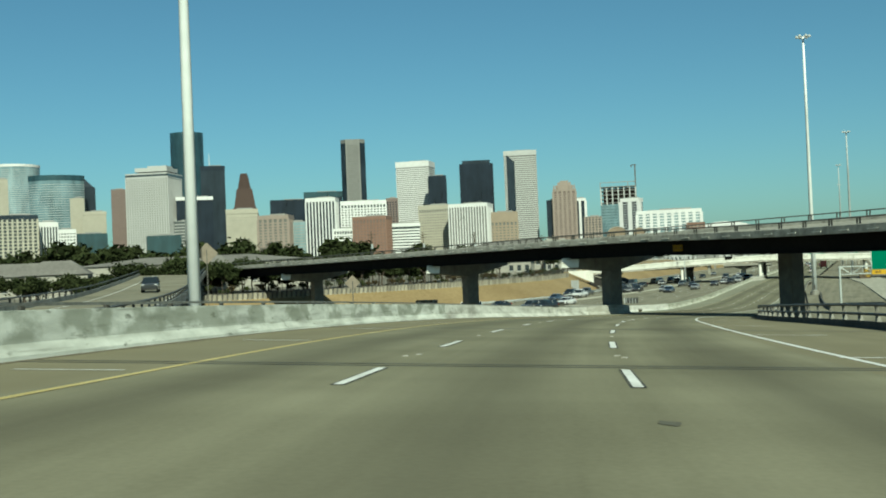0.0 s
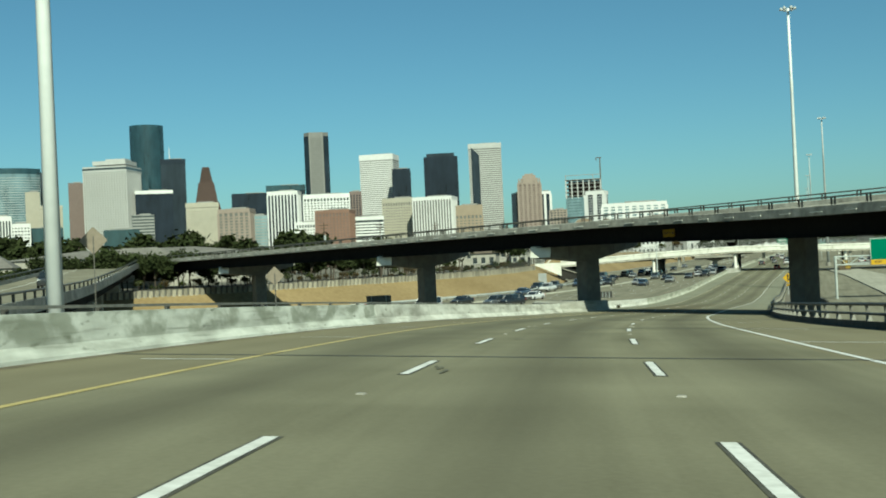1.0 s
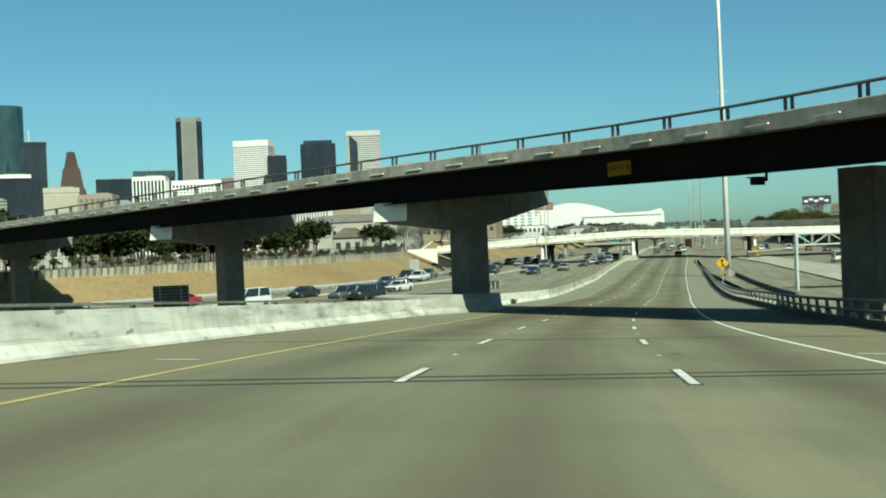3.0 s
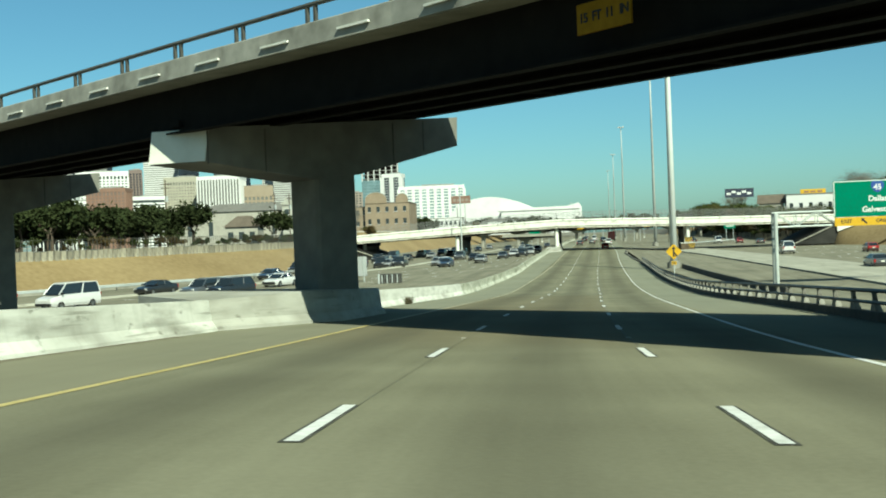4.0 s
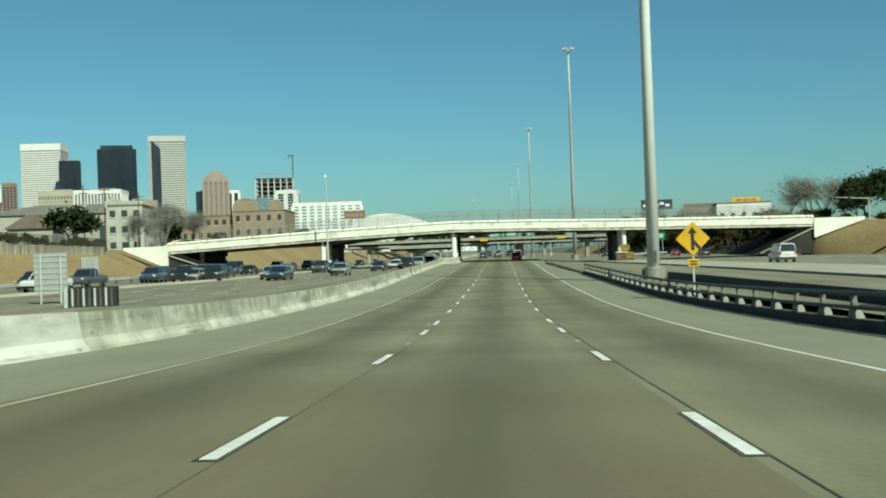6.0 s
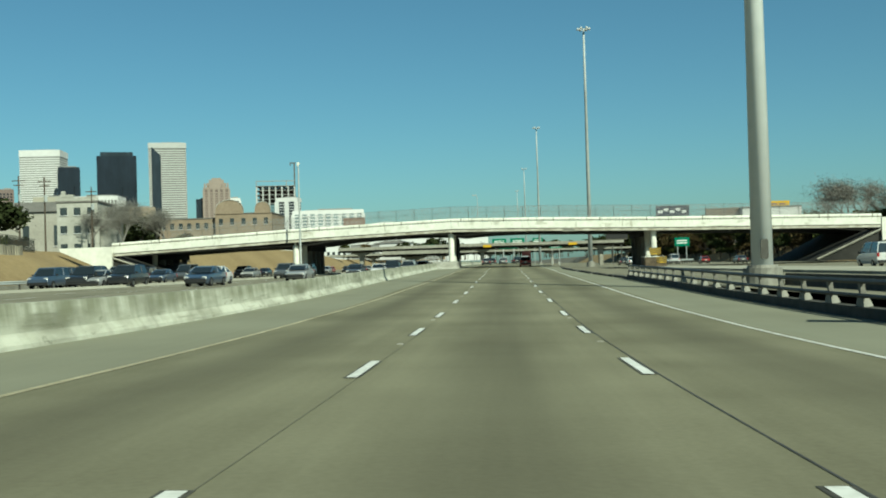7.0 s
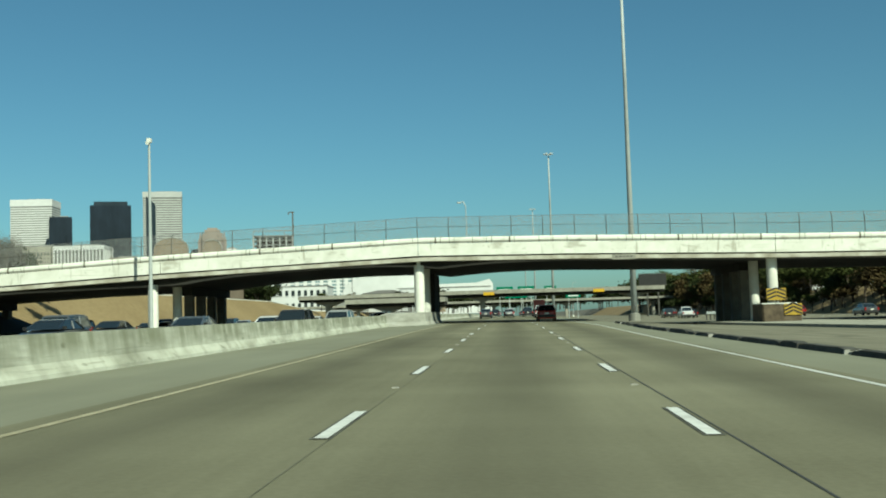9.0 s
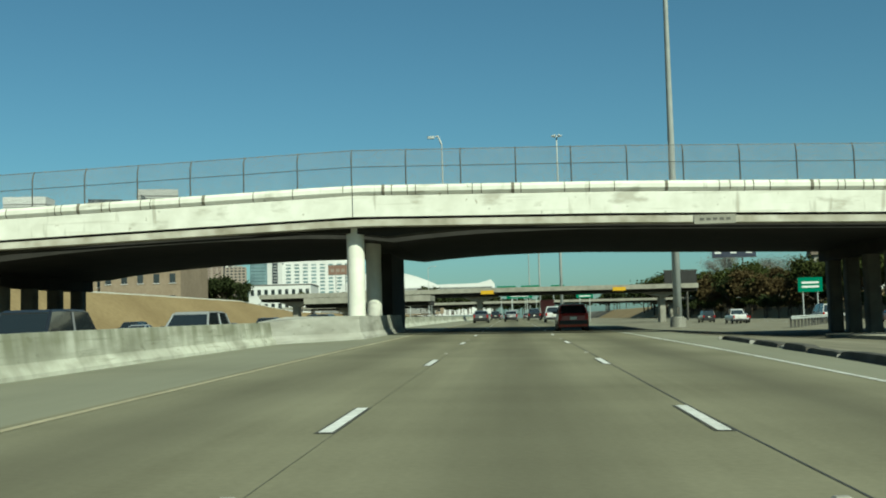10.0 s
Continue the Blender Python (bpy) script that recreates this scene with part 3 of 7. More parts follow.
# beyond the railing: a low broken kerb with pale gaps where it has crumbled
g = Geo().sweep([[on_road(y, rail_off(y) + a, b) for a, b in ((0.04, 0), (0.07, 0.05), (0.42, 0.1), (0.5, -0.1))] for y in stations(170.2, 242, 3)])
kerb = struct("kerb", g, M_CONC, "low broken concrete kerb between carriageways", "kerb")
kr = random.Random(5)
y = 170.4
while y < 239:
    n, top = kr.uniform(1.6, 5.5), kr.uniform(0.12, 0.165)
    ys = [y] + [q + kr.uniform(-0.1, 0.1) for q in stations(y + 0.5, y + n - 0.4, 0.8)] + [y + n]
    rows = []
    for k, q in enumerate(ys):
        drop = (0.7 if k in (0, len(ys) - 1) else 1.0) * kr.uniform(0.9, 1.05)
        rows.append([on_road(q, rail_off(q) + a + kr.uniform(-0.015, 0.015), b * drop) for a, b in ((0, 0), (0.03, top), (0.1, top + 0.015), (0.34, top), (0.4, -0.1))])
    part("kerb_stone", Geo().sweep(rows), M_KERBDARK, kerb)
    for _ in range(kr.choice((0, 1, 2, 3))):
        p = on_road(y + n + kr.uniform(0.0, 0.5), rail_off(y + n) + kr.uniform(0.0, 0.3), 0.04)
        w = kr.uniform(0.05, 0.13)
        part("rubble", Geo().prism([(p.x - w, p.y - w), (p.x + w, p.y - w * 0.7), (p.x + w * 0.8, p.y + w), (p.x - w * 0.9, p.y + w * 0.8)], p.z - 0.05, p.z + w * 0.6, [(p.x - w * 0.6, p.y - w * 0.5), (p.x + w * 0.5, p.y - w * 0.4), (p.x + w * 0.5, p.y + w * 0.6), (p.x - w * 0.5, p.y + w * 0.5)]), M_PALEPOST, kerb)
    y += n + kr.choice((0.05, 0.1, 0.45, 0.8))

# other carriageways
def near_left(y):
    return lerp(y, [-200, 0, 60, 100, 105, 126, 150, 175, 250, 1500], [-110, -66, -43, -30, -27.5, -20.5, -16, -13, -12.2, -12.2])


def edge_left(y):
    w = min(1.0, max(0.0, (y - 70) / 30))
    return near_left(y) * (1 - w) + (road_mid(y)[0] + wall_face(y) - 0.5) * w


struct("highway_left", Geo().sweep([[(foot_left(y) + 0.3, y, 0.30), (edge_left(y), y, 0.30)] for y in stations(-150, 1400, 10)], closed=False), M_ROAD2, "pale concrete oncoming motorway lanes", "road")
struct("highway_right", Geo().sweep([[(lerp(y, [-150, 0, 100, 170, 230], [16, 13, 8.5, 5.2, 4.8]), y, lerp(y, [150, 200, 240, 300, 330], [0.06, 0.30, 0.55, 0.55, 0.06])), (12.6, y, 0.062) if y > 60 else (22, y, 0.061), (foot_right(y) - 0.3, y, 0.06)] for y in stations(-150, 1400, 10)], closed=False), M_ROAD2, "pale concrete motorway lanes beside the carriageway", "road")
M_PALE = road_concrete("pale_shoulder", (0.32, 0.31, 0.25), (0.48, 0.465, 0.38), (0.18, 0.17, 0.13), 0.4)
struct("median_strip", Geo().sweep([[(x, y, z) for x, z in ((lerp(y, [60, 120, 205, 262], [21, 19.5, 17, 13.5]), 0.06), (lerp(y, [60, 120, 205, 262], [21, 19.5, 17, 13.5]), 0.24), (lerp(y, [60, 150, 245, 262], [29, 28, 22.5, 22]), 0.24), (lerp(y, [60, 150, 245, 262], [29, 28, 22.5, 22]), 0.06))] for y in stations(60, 262, 6)]), M_PALE, "raised pale concrete strip between the lanes", "median")
for side, f in (("l", lambda y, k: near_left(y) - 3.2 - 3.66 * k), ("r", lambda y, k: 33 + 3.66 * k)):
    for k in range(5):
        g = Geo()
        for y in stations(30, 520, 11):
            x0, x1 = f(y, k), f(y + 2.6, k)
            if (side == "l" and x0 > foot_left(y) + 3) or (side == "r" and x0 < foot_right(y) - 3):
                z = 0.306 if side == "l" else 0.066
                g.quad((x0 - 0.08, y, z), (x0 + 0.08, y, z), (x1 + 0.08, y + 2.6, z), (x1 - 0.08, y + 2.6, z))
        if g.f:
            tagged(part("lane_marks", g, M_WHITE), "row of white lane dashes on the neighbouring lanes", "road marking", "", "structure")
# long line of low kerb and darker shoulder on the far side of the oncoming lanes
struct("kerb_line", Geo().sweep([[(foot_left(y) + a, y, z) for a, z in ((0.4, 0.28), (0.4, 0.62), (0.75, 0.62), (0.75, 0.28))] for y in stations(60, 700, 8)]), M_CONC, "low concrete kerb at the foot of the bank", "kerb")
# light strip between the oncoming carriageways
struct("lane_divider", Geo().sweep([[(lerp(y, [60, 130, 190, 253, 700], [-66, -42, -33, -32, -32]) + a, y, z) for a, z in ((-0.5, 0.29), (-0.35, 0.5), (0.35, 0.5), (0.5, 0.29))] for y in stations(90, 700, 8)]), M_PALE, "low pale concrete divider between the oncoming lanes", "median")
# guard rail with short posts beside the oncoming lanes
guard = thing("guard_rail", "low steel guard rail with short posts beside the oncoming lanes", "guard rail", kind="structure")
part("beam", Geo().sweep([[(foot_left(y) + 4.2 + a, y, 0.3 + z) for a, z in ((0, 0.42), (0.05, 0.5), (0, 0.58), (0.05, 0.66), (0, 0.74), (-0.03, 0.58))] for y in stations(70, 245, 5)]), M_GALV, guard)
gp = Geo().box(0, 0, 0.4, 0.12, 0.15, 0.8).data("post", M_RAIL)
for y in stations(72, 245, 4):
    ob = new("post", gp)
    ob.location, ob.parent = (foot_left(y) + 4.1, y, 0.28), guard

# ---- flyover ----
FD = Vector((-0.8074, 0.59, 0)).normalized()      # along the deck, away to the left
P0 = Vector((-14.8, 45.07, 0))


def deck_line():
    """Points of the near edge, direction along, deck height."""
    pts = []
    for s in stations(-80, 190, 3.3):
        z = lerp(s, [-80, -50, -35, -25, -12, 0, 30, 78, 115, 190], [9.6, 9.9, 10.0, 10.15, 10.42, 10.42, 10.25, 9.9, 9.75, 9.3])
        far = lerp(s, [-80, -35, 0, 30, 78, 115, 190], [11.45, 11.3, 10.97, 10.8, 10.45, 10.3, 9.8])
        # the deck widens towards the near side where another ramp joins it
        pts.append((P0 + FD * s, FD.copy(), z, far, lerp(s, [-80, -36, -29.5, -23, -17, -12], [22, 6.2, 4.0, 2.0, 0.7, 0])))
    return pts


DECK = deck_line()


DW = 11.5


def deck_at(row, a, b):
    """The point a across the deck from its near edge (0) to its far edge (DW), b above its surface."""
    p, d, z, far, wide = row
    out = Vector((d.y, -d.x, 0)) * (a - wide * (1 - a / DW))
    return Vector((p.x + out.x, p.y + out.y, z + (far - z) * a / DW + b))


def fly(prof):
    """Sweeps a profile of (across from the near edge, height above the deck) along the flyover."""
    return [[deck_at(row, a, b) for a, b in prof] for row in DECK]


flyover = thing("flyover", "curved motorway flyover with black steel girders and concrete parapets", "bridge", kind="structure")
part("deck", Geo().sweep(fly([(0.1, -0.25), (DW - 0.1, -0.25), (DW - 0.1, 0), (0.1, 0)])), M_CONC, flyover)
for o in (0.0, DW - 0.42):
    part("parapet", Geo().sweep(fly([(o, -0.22), (o + 0.42, -0.22), (o + 0.42, 0.36), (o + 0.1, 0.40), (o + 0.03, 0.36)])), M_PARAPET, flyover, "weathered pale concrete parapet")
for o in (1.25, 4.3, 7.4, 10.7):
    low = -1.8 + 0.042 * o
    part("girder", Geo().sweep(fly([(o - 0.25, low), (o + 0.25, low), (o + 0.25, low + 0.06), (o + 0.02, low + 0.06), (o + 0.02, -0.25), (o - 0.02, -0.25), (o - 0.02, low + 0.06), (o - 0.25, low + 0.06)])), M_STEEL_DARK, flyover, "black steel girder with shade put into its paint")
for o in (0.2, DW - 0.25):
    part("hand_rail", Geo().sweep(fly([(o - 0.05, 0.83), (o + 0.05, 0.83), (o + 0.07, 0.88), (o + 0.04, 0.94), (o - 0.04, 0.94), (o - 0.07, 0.88)])), M_RAIL, flyover, "steel tube rail")
rp = Geo().box(-0.17, 0, 0.25, 0.085, 0.1, 0.5).box(0.17, 0, 0.25, 0.085, 0.1, 0.5).data("rail_post", M_RAIL)
# near-white colour stands in for light caught along these parapet strips
M_SCUPPER = grainy("lit_scupper_white", (0.74, 0.73, 0.65), (0.92, 0.91, 0.82), 0.8, 4, 1, 0.1)
cl = Geo().sweep([[(x, a, b) for a, b in ((0.04, -0.028), (-0.03, -0.028), (-0.03, 0.028), (0.04, 0.028))] for x in (-0.6, 0.6)]).data("scupper", M_SCUPPER)
run = 0.0
for row, nxt in zip(DECK, DECK[1:]):
    n = max(1, round((nxt[0] - row[0]).length / 2.65))
    for k in range(n):
        for o in (0.2, DW - 0.25):
            a, b = deck_at(row, o, 0.36), deck_at(nxt, o, 0.36)
            q = a + (b - a) * k / n
            ob = new("rail_post", rp)
            ob.matrix_world = pose(*q, 0, 0, math.degrees(math.atan2(b.y - a.y, b.x - a.x)))
            ob.parent = flyover
        a, b = deck_at(row, -0.03, 0.02), deck_at(nxt, -0.03, 0.02)
        q = a + (b - a) * (k + 0.42) / n
        ob = new("scupper", cl)
        ob.matrix_world = pose(*q, 0, 0, math.degrees(math.atan2(b.y - a.y, b.x - a.x)))
        ob.parent = flyover
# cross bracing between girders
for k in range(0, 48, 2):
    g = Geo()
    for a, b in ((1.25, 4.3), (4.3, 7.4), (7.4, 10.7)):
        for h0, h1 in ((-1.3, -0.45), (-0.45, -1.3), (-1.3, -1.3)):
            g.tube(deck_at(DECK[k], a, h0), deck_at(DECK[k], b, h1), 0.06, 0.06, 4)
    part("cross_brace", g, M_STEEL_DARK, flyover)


# pier concrete darkened: shade below the deck is put into the colour
M_PIERCAP = grainy("shade_dark_pier_concrete", (0.16, 0.157, 0.135), (0.28, 0.273, 0.235), 0.85, 1.2, 0.2, 0.2)


def pier(cx, cy, dz=0.0, capped=True):
    """A hammerhead pier; its cap runs square to the flyover, x away from the near edge."""
    ob = thing("flyover_pier", "grey concrete hammerhead pier under the flyover", "bridge pier", "flyover piers", at=(cx, cy, dz), rz=math.degrees(math.atan2(0.77, 0.64)))
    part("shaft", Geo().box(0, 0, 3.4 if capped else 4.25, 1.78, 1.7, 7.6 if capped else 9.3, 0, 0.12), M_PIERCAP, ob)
    if not capped:
        return ob
    prof = [(-6.15, 8.66), (-6.3, 7.55), (-0.98, 7.0), (0.98, 7.2), (5.85, 8.38), (5.9, 9.5)]
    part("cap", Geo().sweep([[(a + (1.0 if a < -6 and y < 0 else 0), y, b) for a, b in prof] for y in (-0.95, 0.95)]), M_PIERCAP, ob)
    # added white plate paints the sunlight on the cap's near end
    part("cap_end", Geo().sweep([[(a + (1.0 if y < 0 else 0), y, b) for a, b in ((-6.18, 8.64), (-6.33, 7.57), (-6.3, 7.57), (-6.15, 8.64))] for y in (-0.955, 0.94)]), M_WHITECONC, ob, "pale panel painted as the sunlit end of the pier cap")
    for a in (-5.2, -3.0, 2.6, 4.1):
        part("form_joint", Geo().box(a, -0.955, lerp(a, [-6.4, -1, 1, 5.1], [8.1, 7.9, 8.1, 8.9]), 0.05, 0.02, lerp(a, [-6.4, -1, 1, 5.1], [1.0, 1.7, 1.8, 0.9])), M_DARKMARK, ob)
    for a in (-5.6, -2.6, 0.4, 3.5):
        part("bearing", Geo().box(a, 0, lerp(a, [-6.05, 5.7], [8.72, 9.5]) + 0.08, 0.5, 0.6, 0.2), M_STEEL_DARK, ob)
    return ob


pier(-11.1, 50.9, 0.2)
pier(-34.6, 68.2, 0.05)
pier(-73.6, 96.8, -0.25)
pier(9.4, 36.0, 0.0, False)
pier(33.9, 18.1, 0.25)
# branch ramp: leaves the flyover at its far end and comes down beside the carriageway
RAMP_Y = [-110, -85, -62, -45, -23.4, -3, 31, 70.6, 111.7]
RAMP_X = [17, 5.5, -1.5, -8.5, -20.5, -33, -55, -80, -106]
RAMP_Z = [7.2, 7.0, 6.7, 6.45, 6.3, 6.35, 6.6, 8.0, 9.75]


def ramp_at(y, a, b):
    """The point a to the left of the ramp's inner edge, b above its surface."""
    x, z = (sum(lerp(y + d, RAMP_Y, v) for d in (-12, -6, 0, 6, 12)) / 5 for v in (RAMP_X, RAMP_Z))
    x2 = sum(lerp(y + 2 + d, RAMP_Y, RAMP_X) for d in (-12, -6, 0, 6, 12)) / 5
    d = Vector((x2 - x, 2.0, 0)).normalized()
    return Vector((x - d.y * a, y + d.x * a, z + 0.02 * a + b))


RW, RSTA = 11.5, stations(-106, 108, 3.3)
ramp = thing("ramp", "curving concrete motorway ramp with parapets and steel rails", "bridge", kind="structure")
part("deck", Geo().sweep([[ramp_at(y, a, b) for a, b in ((0.1, -0.3), (RW - 0.1, -0.3), (RW - 0.1, 0), (0.1, 0))] for y in RSTA]), M_ROAD2, ramp, "worn concrete ramp surface")
for o in (0.0, RW - 0.42):
    part("parapet", Geo().sweep([[ramp_at(y, a, b) for a, b in ((o, -0.4), (o + 0.42, -0.4), (o + 0.36, 0.42), (o + 0.06, 0.42))] for y in RSTA]), M_PARAPET, ramp, "weathered pale concrete parapet")
    part("hand_rail", Geo().sweep([[ramp_at(y, o + a, b) for a, b in ((0.13, 0.86), (0.28, 0.86), (0.3, 0.94), (0.21, 1.0), (0.12, 0.94))] for y in RSTA]), M_RAIL, ramp, "steel tube rail")
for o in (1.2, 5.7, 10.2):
    part("girder", Geo().sweep([[ramp_at(y, o + a, b) for a, b in ((-0.2, -1.6), (0.2, -1.6), (0.2, -0.3), (-0.2, -0.3))] for y in RSTA]), M_STEEL_DARK, ramp, "black steel girder with shade put into its paint")
for y, y2 in zip(RSTA, RSTA[1:]):
    for o in (0.21, RW - 0.21):
        p, p2 = ramp_at(y, o, 0.42), ramp_at(y2, o, 0.42)
        ob = new("rail_post", rp)
        ob.matrix_world = pose(*p, 0, 0, math.degrees(math.atan2(p2.y - p.y, p2.x - p.x)))
        ob.parent = ramp
part("edge_line", Geo().sweep([[ramp_at(y, 1.3, 0.006), ramp_at(y, 1.42, 0.006)] for y in RSTA], closed=False), M_WHITE, ramp)
part("edge_line", Geo().sweep([[ramp_at(y, 8.6, 0.006), ramp_at(y, 8.72, 0.006)] for y in RSTA], closed=False), M_WHITE, ramp)
for y in (-60, -28, 4, 36, 68, 98):
    p, p2 = ramp_at(y, RW / 2, -1.6), ramp_at(y + 2, RW / 2, -1.6)
    ob = thing("ramp_pier", "plain concrete pier wall under the curving ramp", "bridge pier", "ramp piers", at=(p.x, p.y, -0.35), rz=math.degrees(math.atan2(p2.y - p.y, p2.x - p.x)))
    part("shaft", Geo().box(0, 0, (p.z + 0.35) / 2, 1.5, 6.0, p.z + 0.3, 0, 0.12), M_CONC, ob)
    part("cap", Geo().box(0, 0, p.z - 0.1, 1.9, 10.5, 0.9), M_CONC, ob)
# rail behind the barrier, and two warning signs seen from behind
back_rail = thing("guard_rail", "dark steel guard rail on pale posts behind the barrier", "guard rail", kind="structure")
part("beam", Geo().sweep([[on_road(y, wall_face(y) - 2.2 + a, b) for a, b in ((0, 0.88), (0.06, 0.88), (0.06, 0.95), (0, 0.95))] for y in stations(-75, 34, 3)]), M_PALEPOST, back_rail)
stub = Geo().box(0, 0, 0.05, 0.1, 0.12, 1.7).data("post", M_RAIL)
for y in stations(-74, 33, 4):
    ob = new("post", stub)
    ob.location, ob.parent = on_road(y, wall_face(y) - 2.3, 0), back_rail
M_SIGNBACK = grainy("weathered_sign_back", (0.20, 0.165, 0.12), (0.30, 0.25, 0.185), 0.6, 3, 0.4, 0.05)
for x, y, z, r, foot in ((-37.9, 9.1, 10.5, 0.95, -0.35), (-26.0, 13.5, 7.4, 0.66, -0.35)):
    ob = thing("warning_sign", "brown weathered back of a diamond warning sign", "road sign", "warning sign backs", at=(x, y, foot), rz=33)
    part("diamond", Geo().sweep([[(r * a, b, z - foot + r * c) for a, c in ((0, -1), (0.06, -0.97), (0.97, -0.06), (1, 0), (0.97, 0.06), (0.06, 0.97), (0, 1), (-0.06, 0.97), (-0.97, 0.06), (-1, 0), (-0.97, -0.06), (-0.06, -0.97))] for b in (0.0, 0.03)]), M_SIGNBACK, ob)
    part("post", Geo().box(0, -0.05, (z - foot + 0.3 * r) / 2, 0.075, 0.05, z - foot + 0.3 * r), M_RAIL, ob)

# clearance board and traffic camera on the near girder
def lettering(text, size, material, m, parent, name="lettering"):
    cu = bpy.data.curves.new(name, "FONT")
    cu.body, cu.size, cu.extrude, cu.align_x, cu.align_y = text, size, 0.005, "CENTER", "CENTER"
    cu.offset = size * 0.022
    tmp = new(name, cu)
    bpy.context.view_layer.update()
    me = bpy.data.meshes.new_from_object(tmp)
    bpy.data.objects.remove(tmp)
    me.materials.clear()
    me.materials.append(material)
    ob = new(name, me)
    ob.parent = parent
    ob.matrix_local = m
    return ob


board = thing("clearance_sign", "yellow bridge clearance board with black lettering on the girder", "sign", at=(-0.98, 34.85, 9.35), rz=-45)
# plate yellow lowered to hold the shade of the deck overhang
part("plate", Geo().box(0, 0, 0, 1.5, 0.05, 0.62), grainy("shade_dark_yellow_sheeting", (0.25, 0.135, 0.012), (0.36, 0.20, 0.02), 0.85, 4, 0.6, 0, spec=0.05), board)
for k, c in enumerate("15 FT 11 IN"):
    if c != " ":
        lettering(c, 0.27, M_BLACK, pose(-0.61 + 0.122 * k, -0.035, 0, 90, 0, 0), board)
cctv = thing("traffic_camera", "small dark traffic camera hung under the girder", "camera", at=(4.75, 28.55, 8.72), rz=-50)
part("bracket", Geo().tube((0, 0, -0.1), (0, 0, -0.55), 0.05).tube((0, 0, -0.5), (0, -0.35, -0.5), 0.05), M_STEEL_DARK, cctv)
part("housing", Geo().box(-0.1, -0.35, -0.55, 0.28, 0.55, 0.26, 0, 0.04).prism([(-0.3, -0.7), (0.1, -0.7), (0.1, -0.1), (-0.3, -0.1)], -0.42, -0.38), M_STEEL_DARK, cctv)

# ---- overpass ----
OY, OT = 253.4, 25.0


def o_z(x):
    return lerp(x, [-70, -60.2, -32, -10.5, 2, 18.5, 50, 70], [5.2, 5.42, 6.72, 7.45, 7.25, 6.8, 6.25, 6.1])


def weathered_white(name, dark, light, stain):
    """Whitewashed concrete with small spalls, soot blotches and rust runs that start anywhere on it."""
    m = grainy(name, dark, light, 0.75, 1.6, 0.35, 0.15)
    n, l = m.node_tree.nodes, m.node_tree.links
    b = n["Principled BSDF"]
    c, co = b.inputs["Base Color"].links[0].from_socket, n.new("ShaderNodeTexCoord")
    for stretch, scale, lo, hi, most in (((0.5, 1, 1.1), 1.3, 0.60, 0.70, 0.55), ((2.2, 1, 0.35), 1.0, 0.63, 0.72, 0.6), ((0.16, 1, 3.0), 1.2, 0.58, 0.70, 0.35), ((3, 3, 3), 1.1, 0.68, 0.72, 0.7)):
        mp, t, r, q, k = (n.new("ShaderNode" + kind) for kind in ("Mapping", "TexNoise", "MapRange", "Mix", "Math"))
        mp.inputs["Scale"].default_value, t.inputs["Scale"].default_value, t.inputs["Detail"].default_value = stretch, scale, 6
        r.inputs["From Min"].default_value, r.inputs["From Max"].default_value = lo, hi
        q.data_type, k.operation, k.inputs[1].default_value = "RGBA", "MULTIPLY", most
        l.new(co.outputs["Object"], mp.inputs[0])
        l.new(mp.outputs[0], t.inputs["Vector"])
        l.new(t.outputs[0], r.inputs["Value"])
        l.new(r.outputs[0], k.inputs[0])
        l.new(k.outputs[0], q.inputs["Factor"])
        l.new(c, q.inputs["A"])
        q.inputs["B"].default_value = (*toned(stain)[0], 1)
        c = q.outputs["Result"]
    l.new(c, b.inputs["Base Color"])
    return m


M_FASCIA = weathered_white("whitewashed_concrete", (0.74, 0.73, 0.63), (0.92, 0.91, 0.81), (0.36, 0.33, 0.25))
over = thing("overpass", "long white-painted concrete road bridge over the motorway", "bridge", kind="structure")


def o_sweep(prof, x0=-60.2, x1=50.0):
    return Geo().sweep([[(x, OY + a, o_z(x) + b) for a, b in prof] for x in stations(x0, x1, 2.4)])


for x0, x1 in ((-60.2, -32.24), (-32.19, -10.55), (-10.5, 18.45), (18.5, 50.0)):
    part("fascia", o_sweep([(0, -1.0), (0.3, -1.0), (0.3, 0.0), (0, 0.0)], x0, x1), M_FASCIA, over)
ROLL = ((0.02, 0.03), (0.3, 0.03), (0.40, 0.18), (0.39, 0.36), (0.27, 0.5), (0.05, 0.5), (-0.08, 0.36), (-0.09, 0.18))
part("rail_parapet", o_sweep(ROLL), M_FASCIA, over)
part("ledge", o_sweep([(0.06, -1.43), (0.9, -1.43), (0.9, -1.08), (0.06, -1.12)]), grainy("stained_cream_concrete", (0.30, 0.27, 0.20), (0.70, 0.67, 0.57), 0.85, 1.0, 0.9, 0.15), over, "stained concrete edge beam")
# dark filler strip draws the shadow line below the fascia
part("ledge_gap", o_sweep([(0.3, -1.12), (0.9, -1.12), (0.9, -1.0), (0.3, -1.0)]), M_CONC_SHADE, over)
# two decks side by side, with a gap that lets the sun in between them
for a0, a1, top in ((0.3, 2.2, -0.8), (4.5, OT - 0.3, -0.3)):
    part("deck", o_sweep([(a0, -1.2), (a1, -1.2), (a1, top), (a0, top)]), M_CONC_SHADE, over)
part("far_fascia", o_sweep([(OT - 0.3, -1.0), (OT, -1.0), (OT, 0.4), (OT - 0.3, 0.4)]), M_WHITECONC, over)


